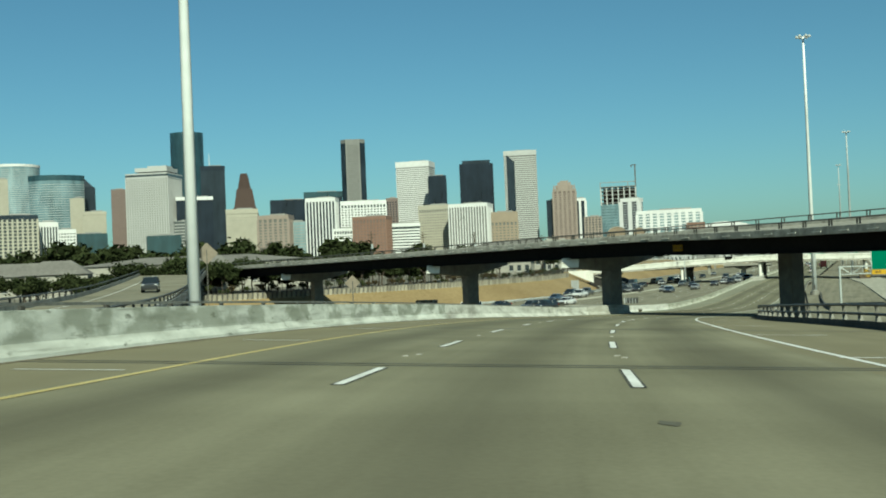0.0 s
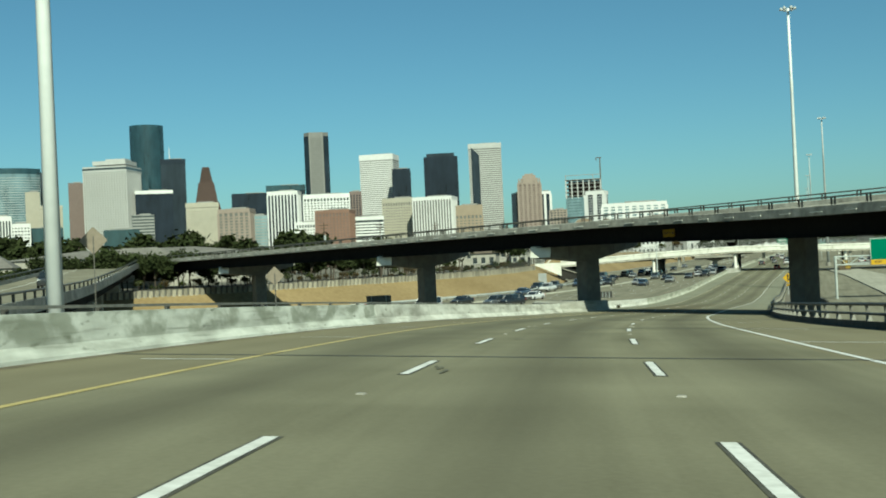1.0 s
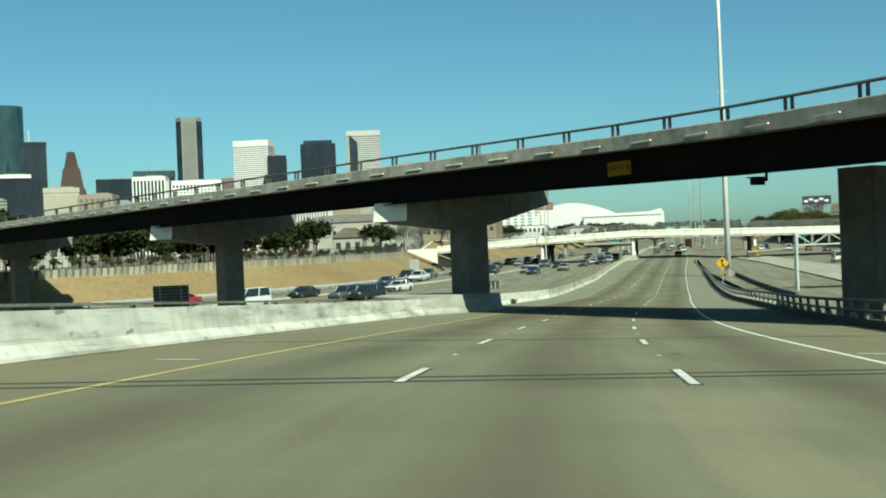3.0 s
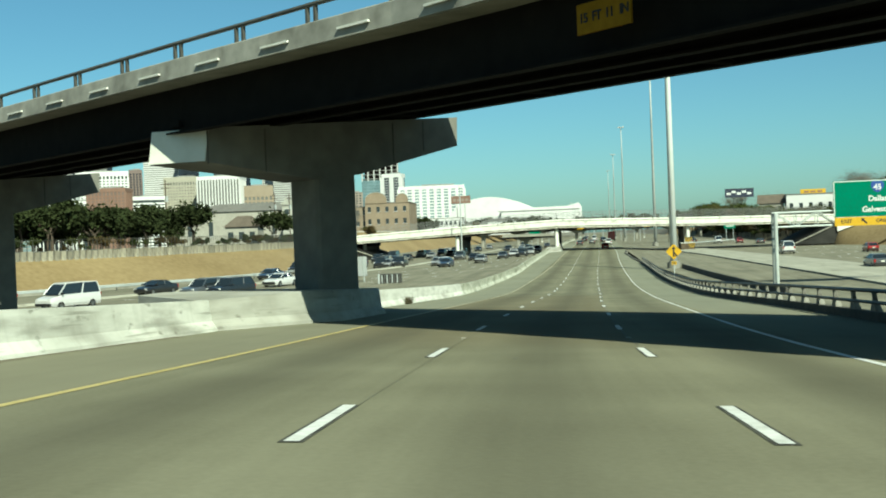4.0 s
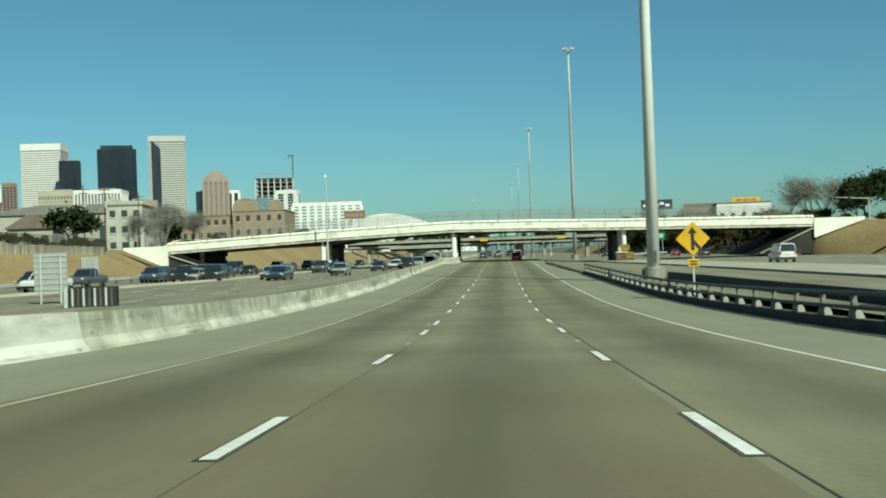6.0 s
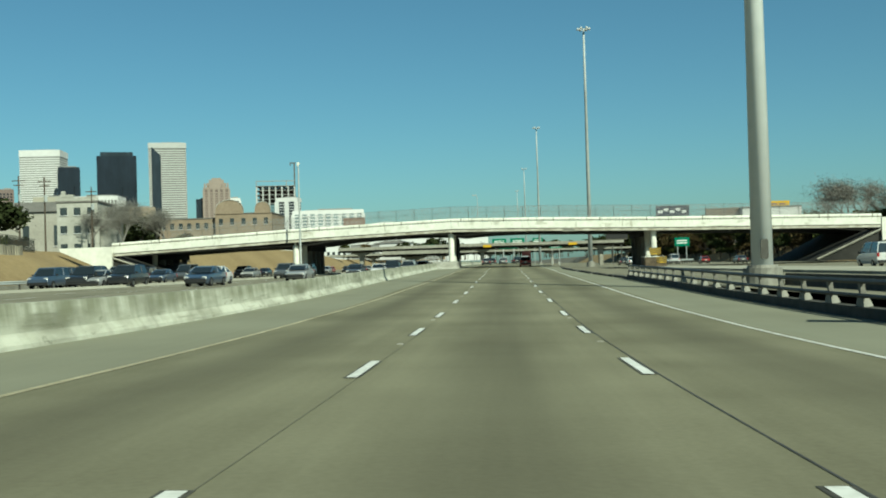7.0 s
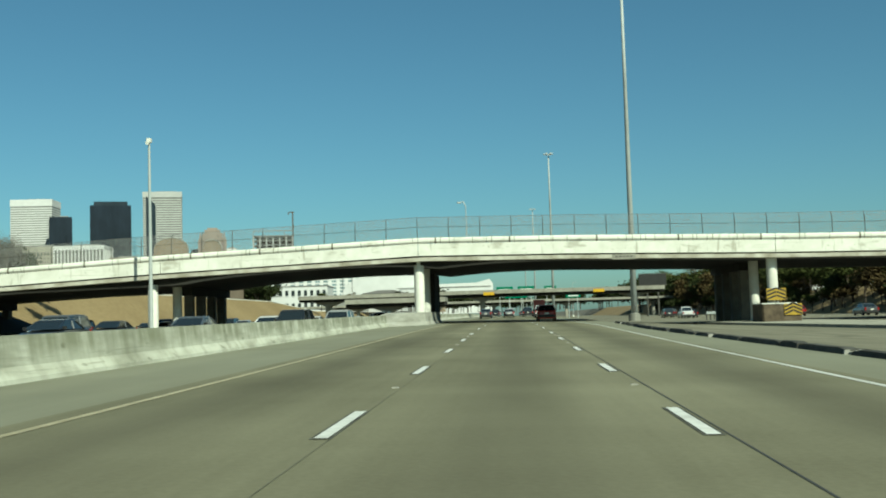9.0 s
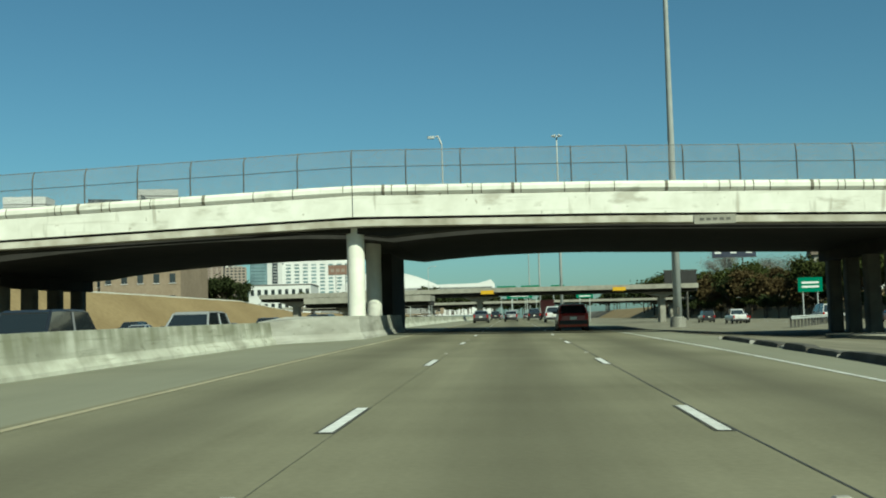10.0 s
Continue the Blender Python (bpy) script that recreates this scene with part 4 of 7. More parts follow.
def haunch(x):
    """Depth of the arched box beams under the deck."""
    if x < -32:
        return lerp(x, [-60, -46, -32], [1.45, 1.5, 1.9])
    d = min(abs(x + 32), abs(x + 9), abs(x - 50))
    return lerp(d, [0, 2, 5, 9], [1.9, 1.66, 1.46, 1.34])


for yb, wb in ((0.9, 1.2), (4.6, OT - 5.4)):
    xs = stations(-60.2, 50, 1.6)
    part("box_beam", Geo().sweep([[(x, OY + a, z) for a, z in ((yb, o_z(x) - haunch(x)), (yb + wb, o_z(x) - haunch(x)), (yb + wb, o_z(x) - 1.2), (yb, o_z(x) - 1.2))] for x in xs]), M_CONC_SHADE, over)
for x in (-33.3, -10.6, 18.4):
    part("column", Geo().tube((x, OY + 1.3, -0.6), (x, OY + 1.3, o_z(x) - 1.1), 0.43, 0.43, 20), M_WHITECONC, over, smooth=True)
for x in (-56.5, -33.3, -10.6, 18.4):
    part("back_column", Geo().tube((x, OY + 7.9, -0.6), (x, OY + 7.9, o_z(x) - 1.2), 0.42, 0.42, 18), M_WHITECONC, over, smooth=True)
for x0, n in ((-10.6, 1), (18.3, 4), (-33.3, 4), (-56.5, 4)):
    for k in range(n):
        wx, wy, yy = (1.0, 7.4, OY + 15.8) if n == 1 else (0.85, 0.85, OY + 11.6 + 3.75 * k)
        h = o_z(x0) - haunch(x0) - 0.3
        part("bent_column", Geo().box(x0, yy, h / 2, wx, wy, h, 0, 0.1), M_CONC_SHADE if n == 1 else M_PIERCAP, over)
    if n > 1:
        part("bent_cap", Geo().box(x0, OY + 17.2, o_z(x0) - haunch(x0) - 0.3, 1.2, 13.6, 0.8), M_CONC_SHADE, over)
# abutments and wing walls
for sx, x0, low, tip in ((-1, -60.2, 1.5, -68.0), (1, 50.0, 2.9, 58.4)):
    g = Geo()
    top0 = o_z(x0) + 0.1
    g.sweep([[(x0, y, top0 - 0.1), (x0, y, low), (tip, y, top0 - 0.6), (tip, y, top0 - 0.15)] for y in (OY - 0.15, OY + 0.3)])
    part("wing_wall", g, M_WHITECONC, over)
    # slope darkened in colour for the shade inside the underpass
    part("abutment", Geo().sweep([[(x0 + sx * 0.2, y, o_z(x0) - 1.2), (x0 - sx * 9.5, y, 0.35), (x0 + sx * 1.2, y, 0.35), (x0 + sx * 1.2, y, o_z(x0) - 1.2)] for y in (OY + 0.35, OY + OT)]), M_CONC_SHADE, over)
    part("slope_edge", Geo().tube((x0 + sx * 0.2, OY + 0.1, o_z(x0) - 1.6), (x0 - sx * 9.0, OY + 0.1, 0.55), 0.16, 0.16, 4), M_CONC, over)
# the bank swells to meet the wing wall
near = [(53.2, -0.45), (55.2, 0.5), (59.5, 2.7), (64.0, 4.7), (68.0, 4.95)]
far = [(49.2, -0.3), (50.3, 2.75), (54.5, 4.2), (58.8, 5.6), (64.0, 5.7)]
rings = []
for y in stations(OY - 14, OY + 0.1, 2):
    w = ((y - OY + 14) / 14.1) ** 1.3
    ring = []
    for (xa, za), (xb, zb) in zip(near, far):
        x, z = xa + (xb - xa) * w, za + (zb - za) * w
        ring.append((x, y, z + 0.08 * noise.noise((x * 0.4, y * 0.3, 2))))
    rings.append(ring)
rings += [[(x, OY + 6, z) for x, z in far]]
struct("bank_shoulder", Geo().sweep(rings, closed=False), M_GRASS, "dry grass bank rising to the overpass wing wall", "grass bank", True)
# joints round the rolled parapet, and streaks of rust and dirt beside them
rng = random.Random(9)
M_JOINTDIRT = grainy("brown_joint_dirt", (0.16, 0.145, 0.11), (0.34, 0.31, 0.24), 0.9, 3, 0.5, 0.1)
ring = Geo().sweep([[(x, 1.06 * (a - 0.15) + 0.15, 1.03 * (b - 0.26) + 0.265) for a, b in ROLL] for x in (-0.02, 0.02)]).data("parapet_joint", M_JOINTDIRT)
wide = Geo().sweep([[(x, 1.1 * (a - 0.15) + 0.15, 1.05 * (b - 0.26) + 0.265) for a, b in ROLL] for x in (-0.07, 0.07)]).data("parapet_joint", M_JOINTDIRT)
x, k = -59.0, 0
while x < 49:
    ob = new("parapet_joint", wide if k % 4 == 0 else ring)
    ob.location, ob.parent = (x, OY, o_z(x)), over
    if rng.random() < 0.4:
        ob = new("parapet_joint", ring)
        ob.location, ob.parent = (x + rng.uniform(0.25, 0.5), OY, o_z(x)), over
    x += rng.choice((1.15, 1.9, 2.4, 2.4))
    k += 1
# chain-link fence on the parapet
fence = thing("overpass_fence", "tall chain-link safety fence on the overpass parapet", "fence", kind="structure")
FX0, FX1, FH = -52.0, 49.0, 1.85
for h in (1.0, FH):
    part("fence_rail", Geo().sweep([[(x, OY + 0.16 + 0.016 * math.cos(a) + (0.25 if h > 1.2 else 0), o_z(x) + 0.42 + h * 0.97 + 0.016 * math.sin(a)) for a in (0, 2.1, 4.2)] for x in stations(FX0, FX1, 3)]), M_RAIL, fence)
fp = Geo().tube((0, 0, 0), (0, 0, 1.4), 0.032, 0.032, 6).tube((0, 0, 1.4), (0, 0.12, 1.68), 0.032, 0.032, 6).tube((0, 0.12, 1.68), (0, 0.25, 1.85), 0.03, 0.03, 6).data("fence_post", M_RAIL)
for x in stations(FX0, FX1, 2.6):
    ob = new("fence_post", fp)
    ob.location, ob.parent = (x, OY + 0.16, o_z(x) + 0.4), fence
g = Geo()
x = FX0
while x < FX1 - 1.4:
    for s0, s1 in ((x, x + 1.1), (x + 1.1, x)):
        a, b = Vector((s0, OY + 0.16, o_z(s0) + 0.45)), Vector((s1, OY + 0.2, o_z(s1) + 2.22))
        w = Vector((0.0065, 0, 0))
        g.quad(a - w, a + w, b + w, b - w)
    x += 0.08
tagged(part("wire_mesh", g, M_WIRE, fence), kind="stuff")
# low clearance plate
ob = thing("clearance_sign", "small pale clearance board on the overpass edge", "sign", at=(6.3, OY + 0.02, o_z(6.3) - 1.30))
part("plate", Geo().box(0, 0, 0, 1.9, 0.05, 0.42), M_CONC, ob)
for k in range(5):
    part("text_bar", Geo().box(-0.6 + 0.3 * k, -0.03, 0.0, 0.2, 0.01, 0.12), M_DARKMARK, ob)

# ---- masts and signs ----
M_LAMP = grainy("lamp_glass", (0.75, 0.76, 0.74), (0.9, 0.9, 0.88), 0.2, 3, 1, 0)


def mast(x, y, z0, z1, r0, r1, steel=M_GALV):
    ob = thing("high_mast_light", "tall tapered galvanised high-mast light pole", "light mast", "high masts", at=(x, y, z0))
    h = z1 - z0
    rad = lambda a: r0 + (r1 - r0) * a
    rings = []
    for a, dr in ((0, 0), (0.36, -0.015), (0.3605, 0.0), (0.7, -0.015), (0.7005, 0.0), (1.0, 0.0)):
        rings.append([((rad(a) + dr) * math.cos(2 * math.pi * k / 20), (rad(a) + dr) * math.sin(2 * math.pi * k / 20), h * a) for k in range(20)])
    part("pole", Geo().sweep(rings), steel, ob, smooth=True)
    part("footing", Geo().tube((0, 0, -0.3), (0, 0, 0.95), r0 + 0.40, r0 + 0.36, 20).tube((0, 0, 0.95), (0, 0, 1.08), r0 + 0.2, r0 + 0.16, 20), M_PALEPOST, ob)
    part("hatch", Geo().sweep([[(0.16 * a, y, 1.75 + 0.42 * b) for a, b in ((-1, -0.8), (-0.7, -1), (0.7, -1), (1, -0.8), (1, 0.8), (0.7, 1), (-0.7, 1), (-1, 0.8))] for y in (-r0 - 0.03, -r0 + 0.05)]), M_RAIL, ob)
    ring = Geo()
    for k in range(12):
        a, b = 2 * math.pi * k / 12, 2 * math.pi * (k + 1) / 12
        ring.tube((0.8 * math.cos(a), 0.8 * math.sin(a), h - 0.1), (0.8 * math.cos(b), 0.8 * math.sin(b), h - 0.1), 0.05, 0.05, 5)
    part("lamp_ring", ring, M_GALV, ob)
    for k in range(6):
        a = 2 * math.pi * k / 6
        c, s = math.cos(a), math.sin(a)
        lamp = part("lamp", Geo().tube((1.15 * c, 1.15 * s, h + 0.25), (1.15 * c, 1.15 * s, h - 0.15), 0.16, 0.34, 10).tube((0.8 * c, 0.8 * s, h - 0.1), (1.15 * c, 1.15 * s, h), 0.04, 0.04, 5), M_GALV, ob)
        part("lens", Geo().tube((1.15 * c, 1.15 * s, h - 0.15), (1.15 * c, 1.15 * s, h - 0.28), 0.33, 0.2, 10), M_LAMP, lamp)
    return ob


mast(-29.1, -5.9, 0.0, 58, 0.50, 0.20, M_MAST)
mast(7.85, 147.0, -0.15, 50.2, 0.46, 0.2, M_MAST)
mast(14.75, 320.6, 0.1, 49.1, 0.48, 0.19)
mast(10.3, 491.4, 0.2, 50.6, 0.45, 0.18)
mast(9.0, 660, 0.2, 50.6, 0.45, 0.18)
mast(7.5, 830, 0.2, 50.6, 0.45, 0.18)


def slim_pole(x, y, z0, z1, label, r=0.1, arm=0.0, cam_box=True):
    ob = thing("street_lamp", label, "street lamp", "slim poles", at=(x, y, z0))
    h = z1 - z0
    part("pole", Geo().tube((0, 0, 0), (0, 0, h), r * 1.3, r * 0.7, 10), M_GALV, ob, smooth=True)
    if arm:
        part("arm", Geo().tube((0, 0, h), (arm * 0.6, 0, h + 0.5), 0.05).tube((arm * 0.6, 0, h + 0.5), (arm, 0, h + 0.45), 0.05), M_GALV, ob)
        part("lamp_head", Geo().box(arm + 0.25 * (1 if arm > 0 else -1), 0, h + 0.42, 0.4, 0.22, 0.14, 0, 0.05), M_GALV, ob)
    if cam_box:
        part("camera_head", Geo().box(0, 0, h + 0.12, 0.35, 0.5, 0.3, 0, 0.05).tube((0, -0.2, h - 0.1), (0, -0.45, h - 0.15), 0.14, 0.16, 8), M_WHITECONC, ob)
    part("footing", Geo().box(0, 0, 0.35, 0.7, 0.7, 0.75, 0, 0.05), M_WHITECONC, ob)
    return ob


slim_pole(-31.6, 249.2, 0.3, 16.1, "slim galvanised camera pole on a concrete footing", 0.13)
slim_pole(-6.85, OY + 10, o_z(-6.85) - 0.3, 11.4, "curved-arm street lamp on the overpass", 0.05, -0.35, False)
for x, y, h in ((-20, 420, 12), (25, 640, 15), (-30, 560, 14)):
    slim_pole(x, y, 0.2, h, "slim grey street lamp beside the motorway", 0.08, 1.2, False)

# signal arm where the overpass road meets the street on the bank
sig = thing("traffic_signal", "pale steel traffic signal pole with a long arm", "traffic signal", at=(65.2, 271, TOWN_Z))
part("pole", Geo().tube((0, 0, 0), (0, 0, 5.0), 0.14, 0.11, 10), M_GALV, sig)
part("arm", Geo().tube((0, 0, 4.85), (-6.4, 0, 5.3), 0.09, 0.05, 8), M_GALV, sig)
for dx in (-6.2, -3.4):
    part("signal_head", Geo().box(dx, -0.15, 5.05 + 0.1 * (dx < -4), 0.32, 0.3, 0.95, 0, 0.04), M_BLACK, sig)
# short guard rail on close posts beside the far side lanes
ob = thing("guard_rail", "steel guard rail on close dark posts beside the side lanes", "guard rail", kind="structure")
part("beam", Geo().sweep([[(20.5 + (y - 296) * 0.42 + a, y, 0.24 + z) for a, z in ((0, 0.52), (0.05, 0.6), (0, 0.68), (0.05, 0.76), (0, 0.84), (-0.03, 0.68))] for y in stations(296, 340, 4)]), M_GALV, ob)
stub = Geo().box(0, 0, 0.42, 0.16, 0.18, 0.86).data("post", M_RAIL)
for y in stations(296.5, 339, 2.0):
    o = new("post", stub)
    o.location, o.parent = (20.35 + (y - 296) * 0.42, y, 0.06), ob

# merge sign
arrow = thing("merge_sign", "yellow diamond merge sign with black arrow and small plate", "road sign", at=(6.2, 122.5, 0.08))
part("post", Geo().box(0, 0.06, 1.5, 0.08, 0.06, 3.2), M_GALV, arrow)
R2 = 0.78
part("diamond", Geo().sweep([[(R2 * a, y, 2.55 + R2 * b) for a, b in ((0, -1), (0.06, -0.97), (0.97, -0.06), (1, 0), (0.97, 0.06), (0.06, 0.97), (0, 1), (-0.06, 0.97), (-0.97, 0.06), (-1, 0), (-0.97, -0.06), (-0.06, -0.97))] for y in (-0.015, 0.015)]), M_SIGN_YELLOW, arrow)
part("arrow_mark", Geo().box(-0.02, -0.025, 2.45, 0.15, 0.012, 0.85).sweep([[(a, y, b) for a, b in ((-0.24, 2.8), (0.2, 2.8), (-0.02, 3.12))] for y in (-0.033, -0.02)]).sweep([[(a, y, b) for a, b in ((0.02, 2.35), (0.06, 2.5), (0.36, 2.12), (0.26, 2.02))] for y in (-0.033, -0.02)]), M_BLACK, arrow)
part("plate", Geo().box(0, 0, 1.42, 0.5, 0.03, 0.36), M_SIGN_YELLOW, arrow)
for k in range(2):
    part("text_bar", Geo().box(0, -0.02, 1.48 - 0.13 * k, 0.34, 0.01, 0.07), M_BLACK, arrow)

# sign gantry
M_GANTRY = grainy("gantry_paint", (0.46, 0.50, 0.47), (0.60, 0.64, 0.60), 0.5, 3, 0.5, 0.03, 0.2)
gantry = thing("sign_gantry", "pale steel truss gantry across the side lanes", "sign gantry", at=(0, 103.0, 0))
for x in (13.0, 46.0):
    for dy in (-0.55, 0.55):
        part("leg", Geo().tube((x, dy, 0.0), (x, dy, 5.9), 0.17, 0.17, 10), M_GANTRY, gantry, smooth=True)
    part("leg_tie", Geo().tube((x, -0.55, 2.0), (x, 0.55, 3.2), 0.07).tube((x, -0.55, 5.85), (x, 0.55, 5.85), 0.09), M_GANTRY, gantry)
for dy in (-0.55, 0.55):
    for z in (4.75, 5.9):
        part("chord", Geo().tube((12.9, dy, z), (46.1, dy, z), 0.08, 0.08, 8), M_GANTRY, gantry)
    g = Geo()
    for k, x in enumerate(stations(13.0, 46.0, 1.65)[:-1]):
        z0, z1 = (4.75, 5.9) if k % 2 else (5.9, 4.75)
        g.tube((x, dy, z0), (x + 1.65, dy, z1), 0.045, 0.045, 5).tube((x, dy, 4.75), (x, dy, 5.9), 0.04, 0.04, 5)
    part("web", g, M_GANTRY, gantry)
guide = thing("guide_sign", "large green motorway guide sign with a yellow exit panel", "road sign", at=(20.9, 102.2, 4.65))
part("panel", Geo().box(0, 0, 2.15, 6.8, 0.08, 2.9, 0), M_SIGN_GREEN, guide)
part("border", Geo().box(0, -0.045, 3.54, 6.7, 0.01, 0.06).box(-3.34, -0.045, 2.15, 0.06, 0.01, 2.8).box(3.34, -0.045, 2.15, 0.06, 0.01, 2.8), M_WHITE, guide)
part("exit_panel", Geo().box(-1.1, -0.01, 0.33, 4.5, 0.09, 0.68), M_SIGN_YELLOW, guide)
shield = part("shield", Geo().sweep([[(0.55 * a, y, 3.05 + 0.5 * b) for a, b in ((0, -1), (0.55, -0.62), (0.9, 0), (0.92, 0.45), (0.7, 0.9), (0, 0.8), (-0.7, 0.9), (-0.92, 0.45), (-0.9, 0), (-0.55, -0.62))] for y in (-0.06, -0.045)]), grainy("shield_blue", (0.03, 0.07, 0.3), (0.04, 0.1, 0.36), 0.4, 5, 1, 0), guide)
lettering("45", 0.62, M_WHITE, pose(0, -0.068, 3.0, 90, 0, 0), guide, "shield_number")
lettering("Dallas", 0.6, M_WHITE, pose(0.0, -0.05, 2.1, 90, 0, 0), guide)
lettering("Galveston", 0.6, M_WHITE, pose(0.0, -0.05, 1.25, 90, 0, 0), guide)
lettering("EXIT", 0.42, M_BLACK, pose(-2.45, -0.06, 0.33, 90, 0, 0), guide)
lettering("ONLY", 0.42, M_BLACK, pose(0.35, -0.06, 0.33, 90, 0, 0), guide)
part("exit_arrow", Geo().sweep([[(-1.05 + 0.3 * a, y, 0.33 + 0.3 * b) for a, b in ((-0.9, 0.8), (0.1, 0.7), (-0.2, 0.4), (0.7, -0.5), (0.4, -0.8), (-0.5, 0.1), (-0.8, -0.2))] for y in (-0.066, -0.055)]), M_BLACK, guide)


def back_board(x, y, z, w, h, label, col):
    ob = thing("sign_board", label, "road sign", at=(x, y, 0.3), rz=12)
    part("panel", Geo().box(0, 0, z, w, 0.06, h), col, ob)
    for k in range(7):
        part("panel_rib", Geo().box(0, -0.05, z - h / 2 + h * (k + 0.5) / 7, w, 0.05, 0.05), M_GALV, ob)
    for dx in (-w * 0.3, w * 0.3):
        part("post", Geo().tube((dx, -0.1, 0), (dx, -0.1, z + h / 2), 0.06), M_GALV, ob)
    return ob


M_ALU = grainy("bare_aluminium", (0.42, 0.43, 0.42), (0.55, 0.56, 0.54), 0.45, 2, 0.4, 0, 0.5)
back_board(-28.2, 130.8, 1.75, 1.8, 2.2, "grey aluminium back of a road sign on two posts", M_ALU)
back_board(-52.2, 197.8, 2.0, 2.0, 2.4, "pale back of a small road sign on two posts", M_ALU)
back_board(-46.0, 80, 2.1, 3.4, 2.2, "dark back of a road sign on posts", M_DARKMARK)
cush = thing("crash_cushion", "dark corrugated crash cushion at the lane split", "crash cushion", at=(-23.2, 124.5, 0.3), rz=10)
part("nose", Geo().box(-1.4, 0, 0.5, 0.2, 0.9, 1.0, 0, 0.05), M_GALV, cush)
for k in range(8):
    part("bay", Geo().box(-1.05 + 0.27 * k, 0, 0.5, 0.1, 0.95, 0.9), M_RAIL if k % 2 else M_GALV, cush)
part("core", Geo().box(-0.1, 0, 0.5, 2.3, 0.8, 1.0), M_BLACK, cush)

# striped guard at the overpass column
M_CHEV = grainy("chevron_yellow", (0.38, 0.24, 0.02), (0.50, 0.33, 0.04), 0.5, 5, 1, 0)
M_RUSTY = grainy("rust_brown_board", (0.07, 0.05, 0.03), (0.16, 0.12, 0.075), 0.8, 3, 0.8, 0.1)
guardc = thing("column_guard", "low brown column guard with black and yellow chevron boards", "crash barrier", at=(18.0, 252.2, 0.15))
part("block", Geo().box(0, 0, 0.72, 3.0, 3.6, 1.46, 0, 0.12), M_RUSTY, guardc)
part("cover", Geo().box(-0.2, -0.1, 1.48, 2.7, 3.5, 0.09, 0, 0.02), M_WHITECONC, guardc, "pale concrete cover")
for cx, cy, cz, w, h in ((0.83, -1.86, 1.0, 1.35, 0.88), (0.45, 1.62, 2.25, 1.55, 0.95)):
    ch = part("chevron_board", Geo().box(cx, cy, cz, w, 0.05, h), M_CHEV, guardc)
    for k in range(3):
        for sgn in (-1, 1):
            z = cz - h / 2 + 0.1 + k * h / 3.2
            part("stripe", Geo().sweep([[(cx + sgn * a, cy + y, zz) for a, zz in ((0.02, z + 0.2), (w / 2 - 0.03, z - 0.08), (w / 2 - 0.03, z + 0.06), (0.02, z + 0.34))] for y in (-0.04, -0.027)]), M_BLACK, ch)
part("board_post", Geo().box(0.45, 1.7, 1.85, 0.1, 0.1, 0.9), M_RAIL, guardc)

# ---- downtown ----
def facade_mat(name, c, rough=0.6, spec=0.4):
    return grainy(name, tuple(v * 0.84 for v in c), c, rough, 0.12, 0.02, 0, 0, spec=spec)


def curtain_glass(name, c, rough=0.15, spec=0.8):
    """Curtain-wall glass: uneven reflections are painted into the base colour as stretched noise."""
    return grainy(name, tuple(v * 0.5 for v in c), tuple(v * 1.25 for v in c), rough, 0.09, 0.03, 0.0, 0, stretch=(1, 1, 0.35), spec=spec)


F_WHITE, F_CREAM, F_BEIGE = facade_mat("white_stone", (0.80, 0.80, 0.77)), facade_mat("cream_stone", (0.45, 0.42, 0.33)), facade_mat("pale_grey_stone", (0.52, 0.525, 0.50))
F_TAN, F_BRICK, F_BROWN = facade_mat("tan_brick", (0.34, 0.27, 0.19)), facade_mat("red_brick", (0.27, 0.155, 0.11)), facade_mat("brown_granite", (0.20, 0.145, 0.125))
F_PINK, F_GREY, F_DIM = facade_mat("pink_granite", (0.34, 0.275, 0.225)), facade_mat("grey_granite", (0.30, 0.30, 0.28)), facade_mat("dim_spandrel", (0.17, 0.168, 0.15))
G_DARK, G_BLACK = curtain_glass("dark_glass", (0.026, 0.036, 0.048), 0.25, 0.35), curtain_glass("black_glass", (0.017, 0.024, 0.037), 0.25, 0.35)
G_TEAL, G_BLUE = curtain_glass("teal_glass", (0.028, 0.066, 0.080)), curtain_glass("blue_glass", (0.19, 0.285, 0.31))
G_LIGHT, G_GREY = curtain_glass("pale_glass", (0.27, 0.375, 0.395)), curtain_glass("window_glass", (0.055, 0.066, 0.068), 0.2)
G_RED = facade_mat("rose_granite", (0.095, 0.066, 0.056), 0.8, 0.1)


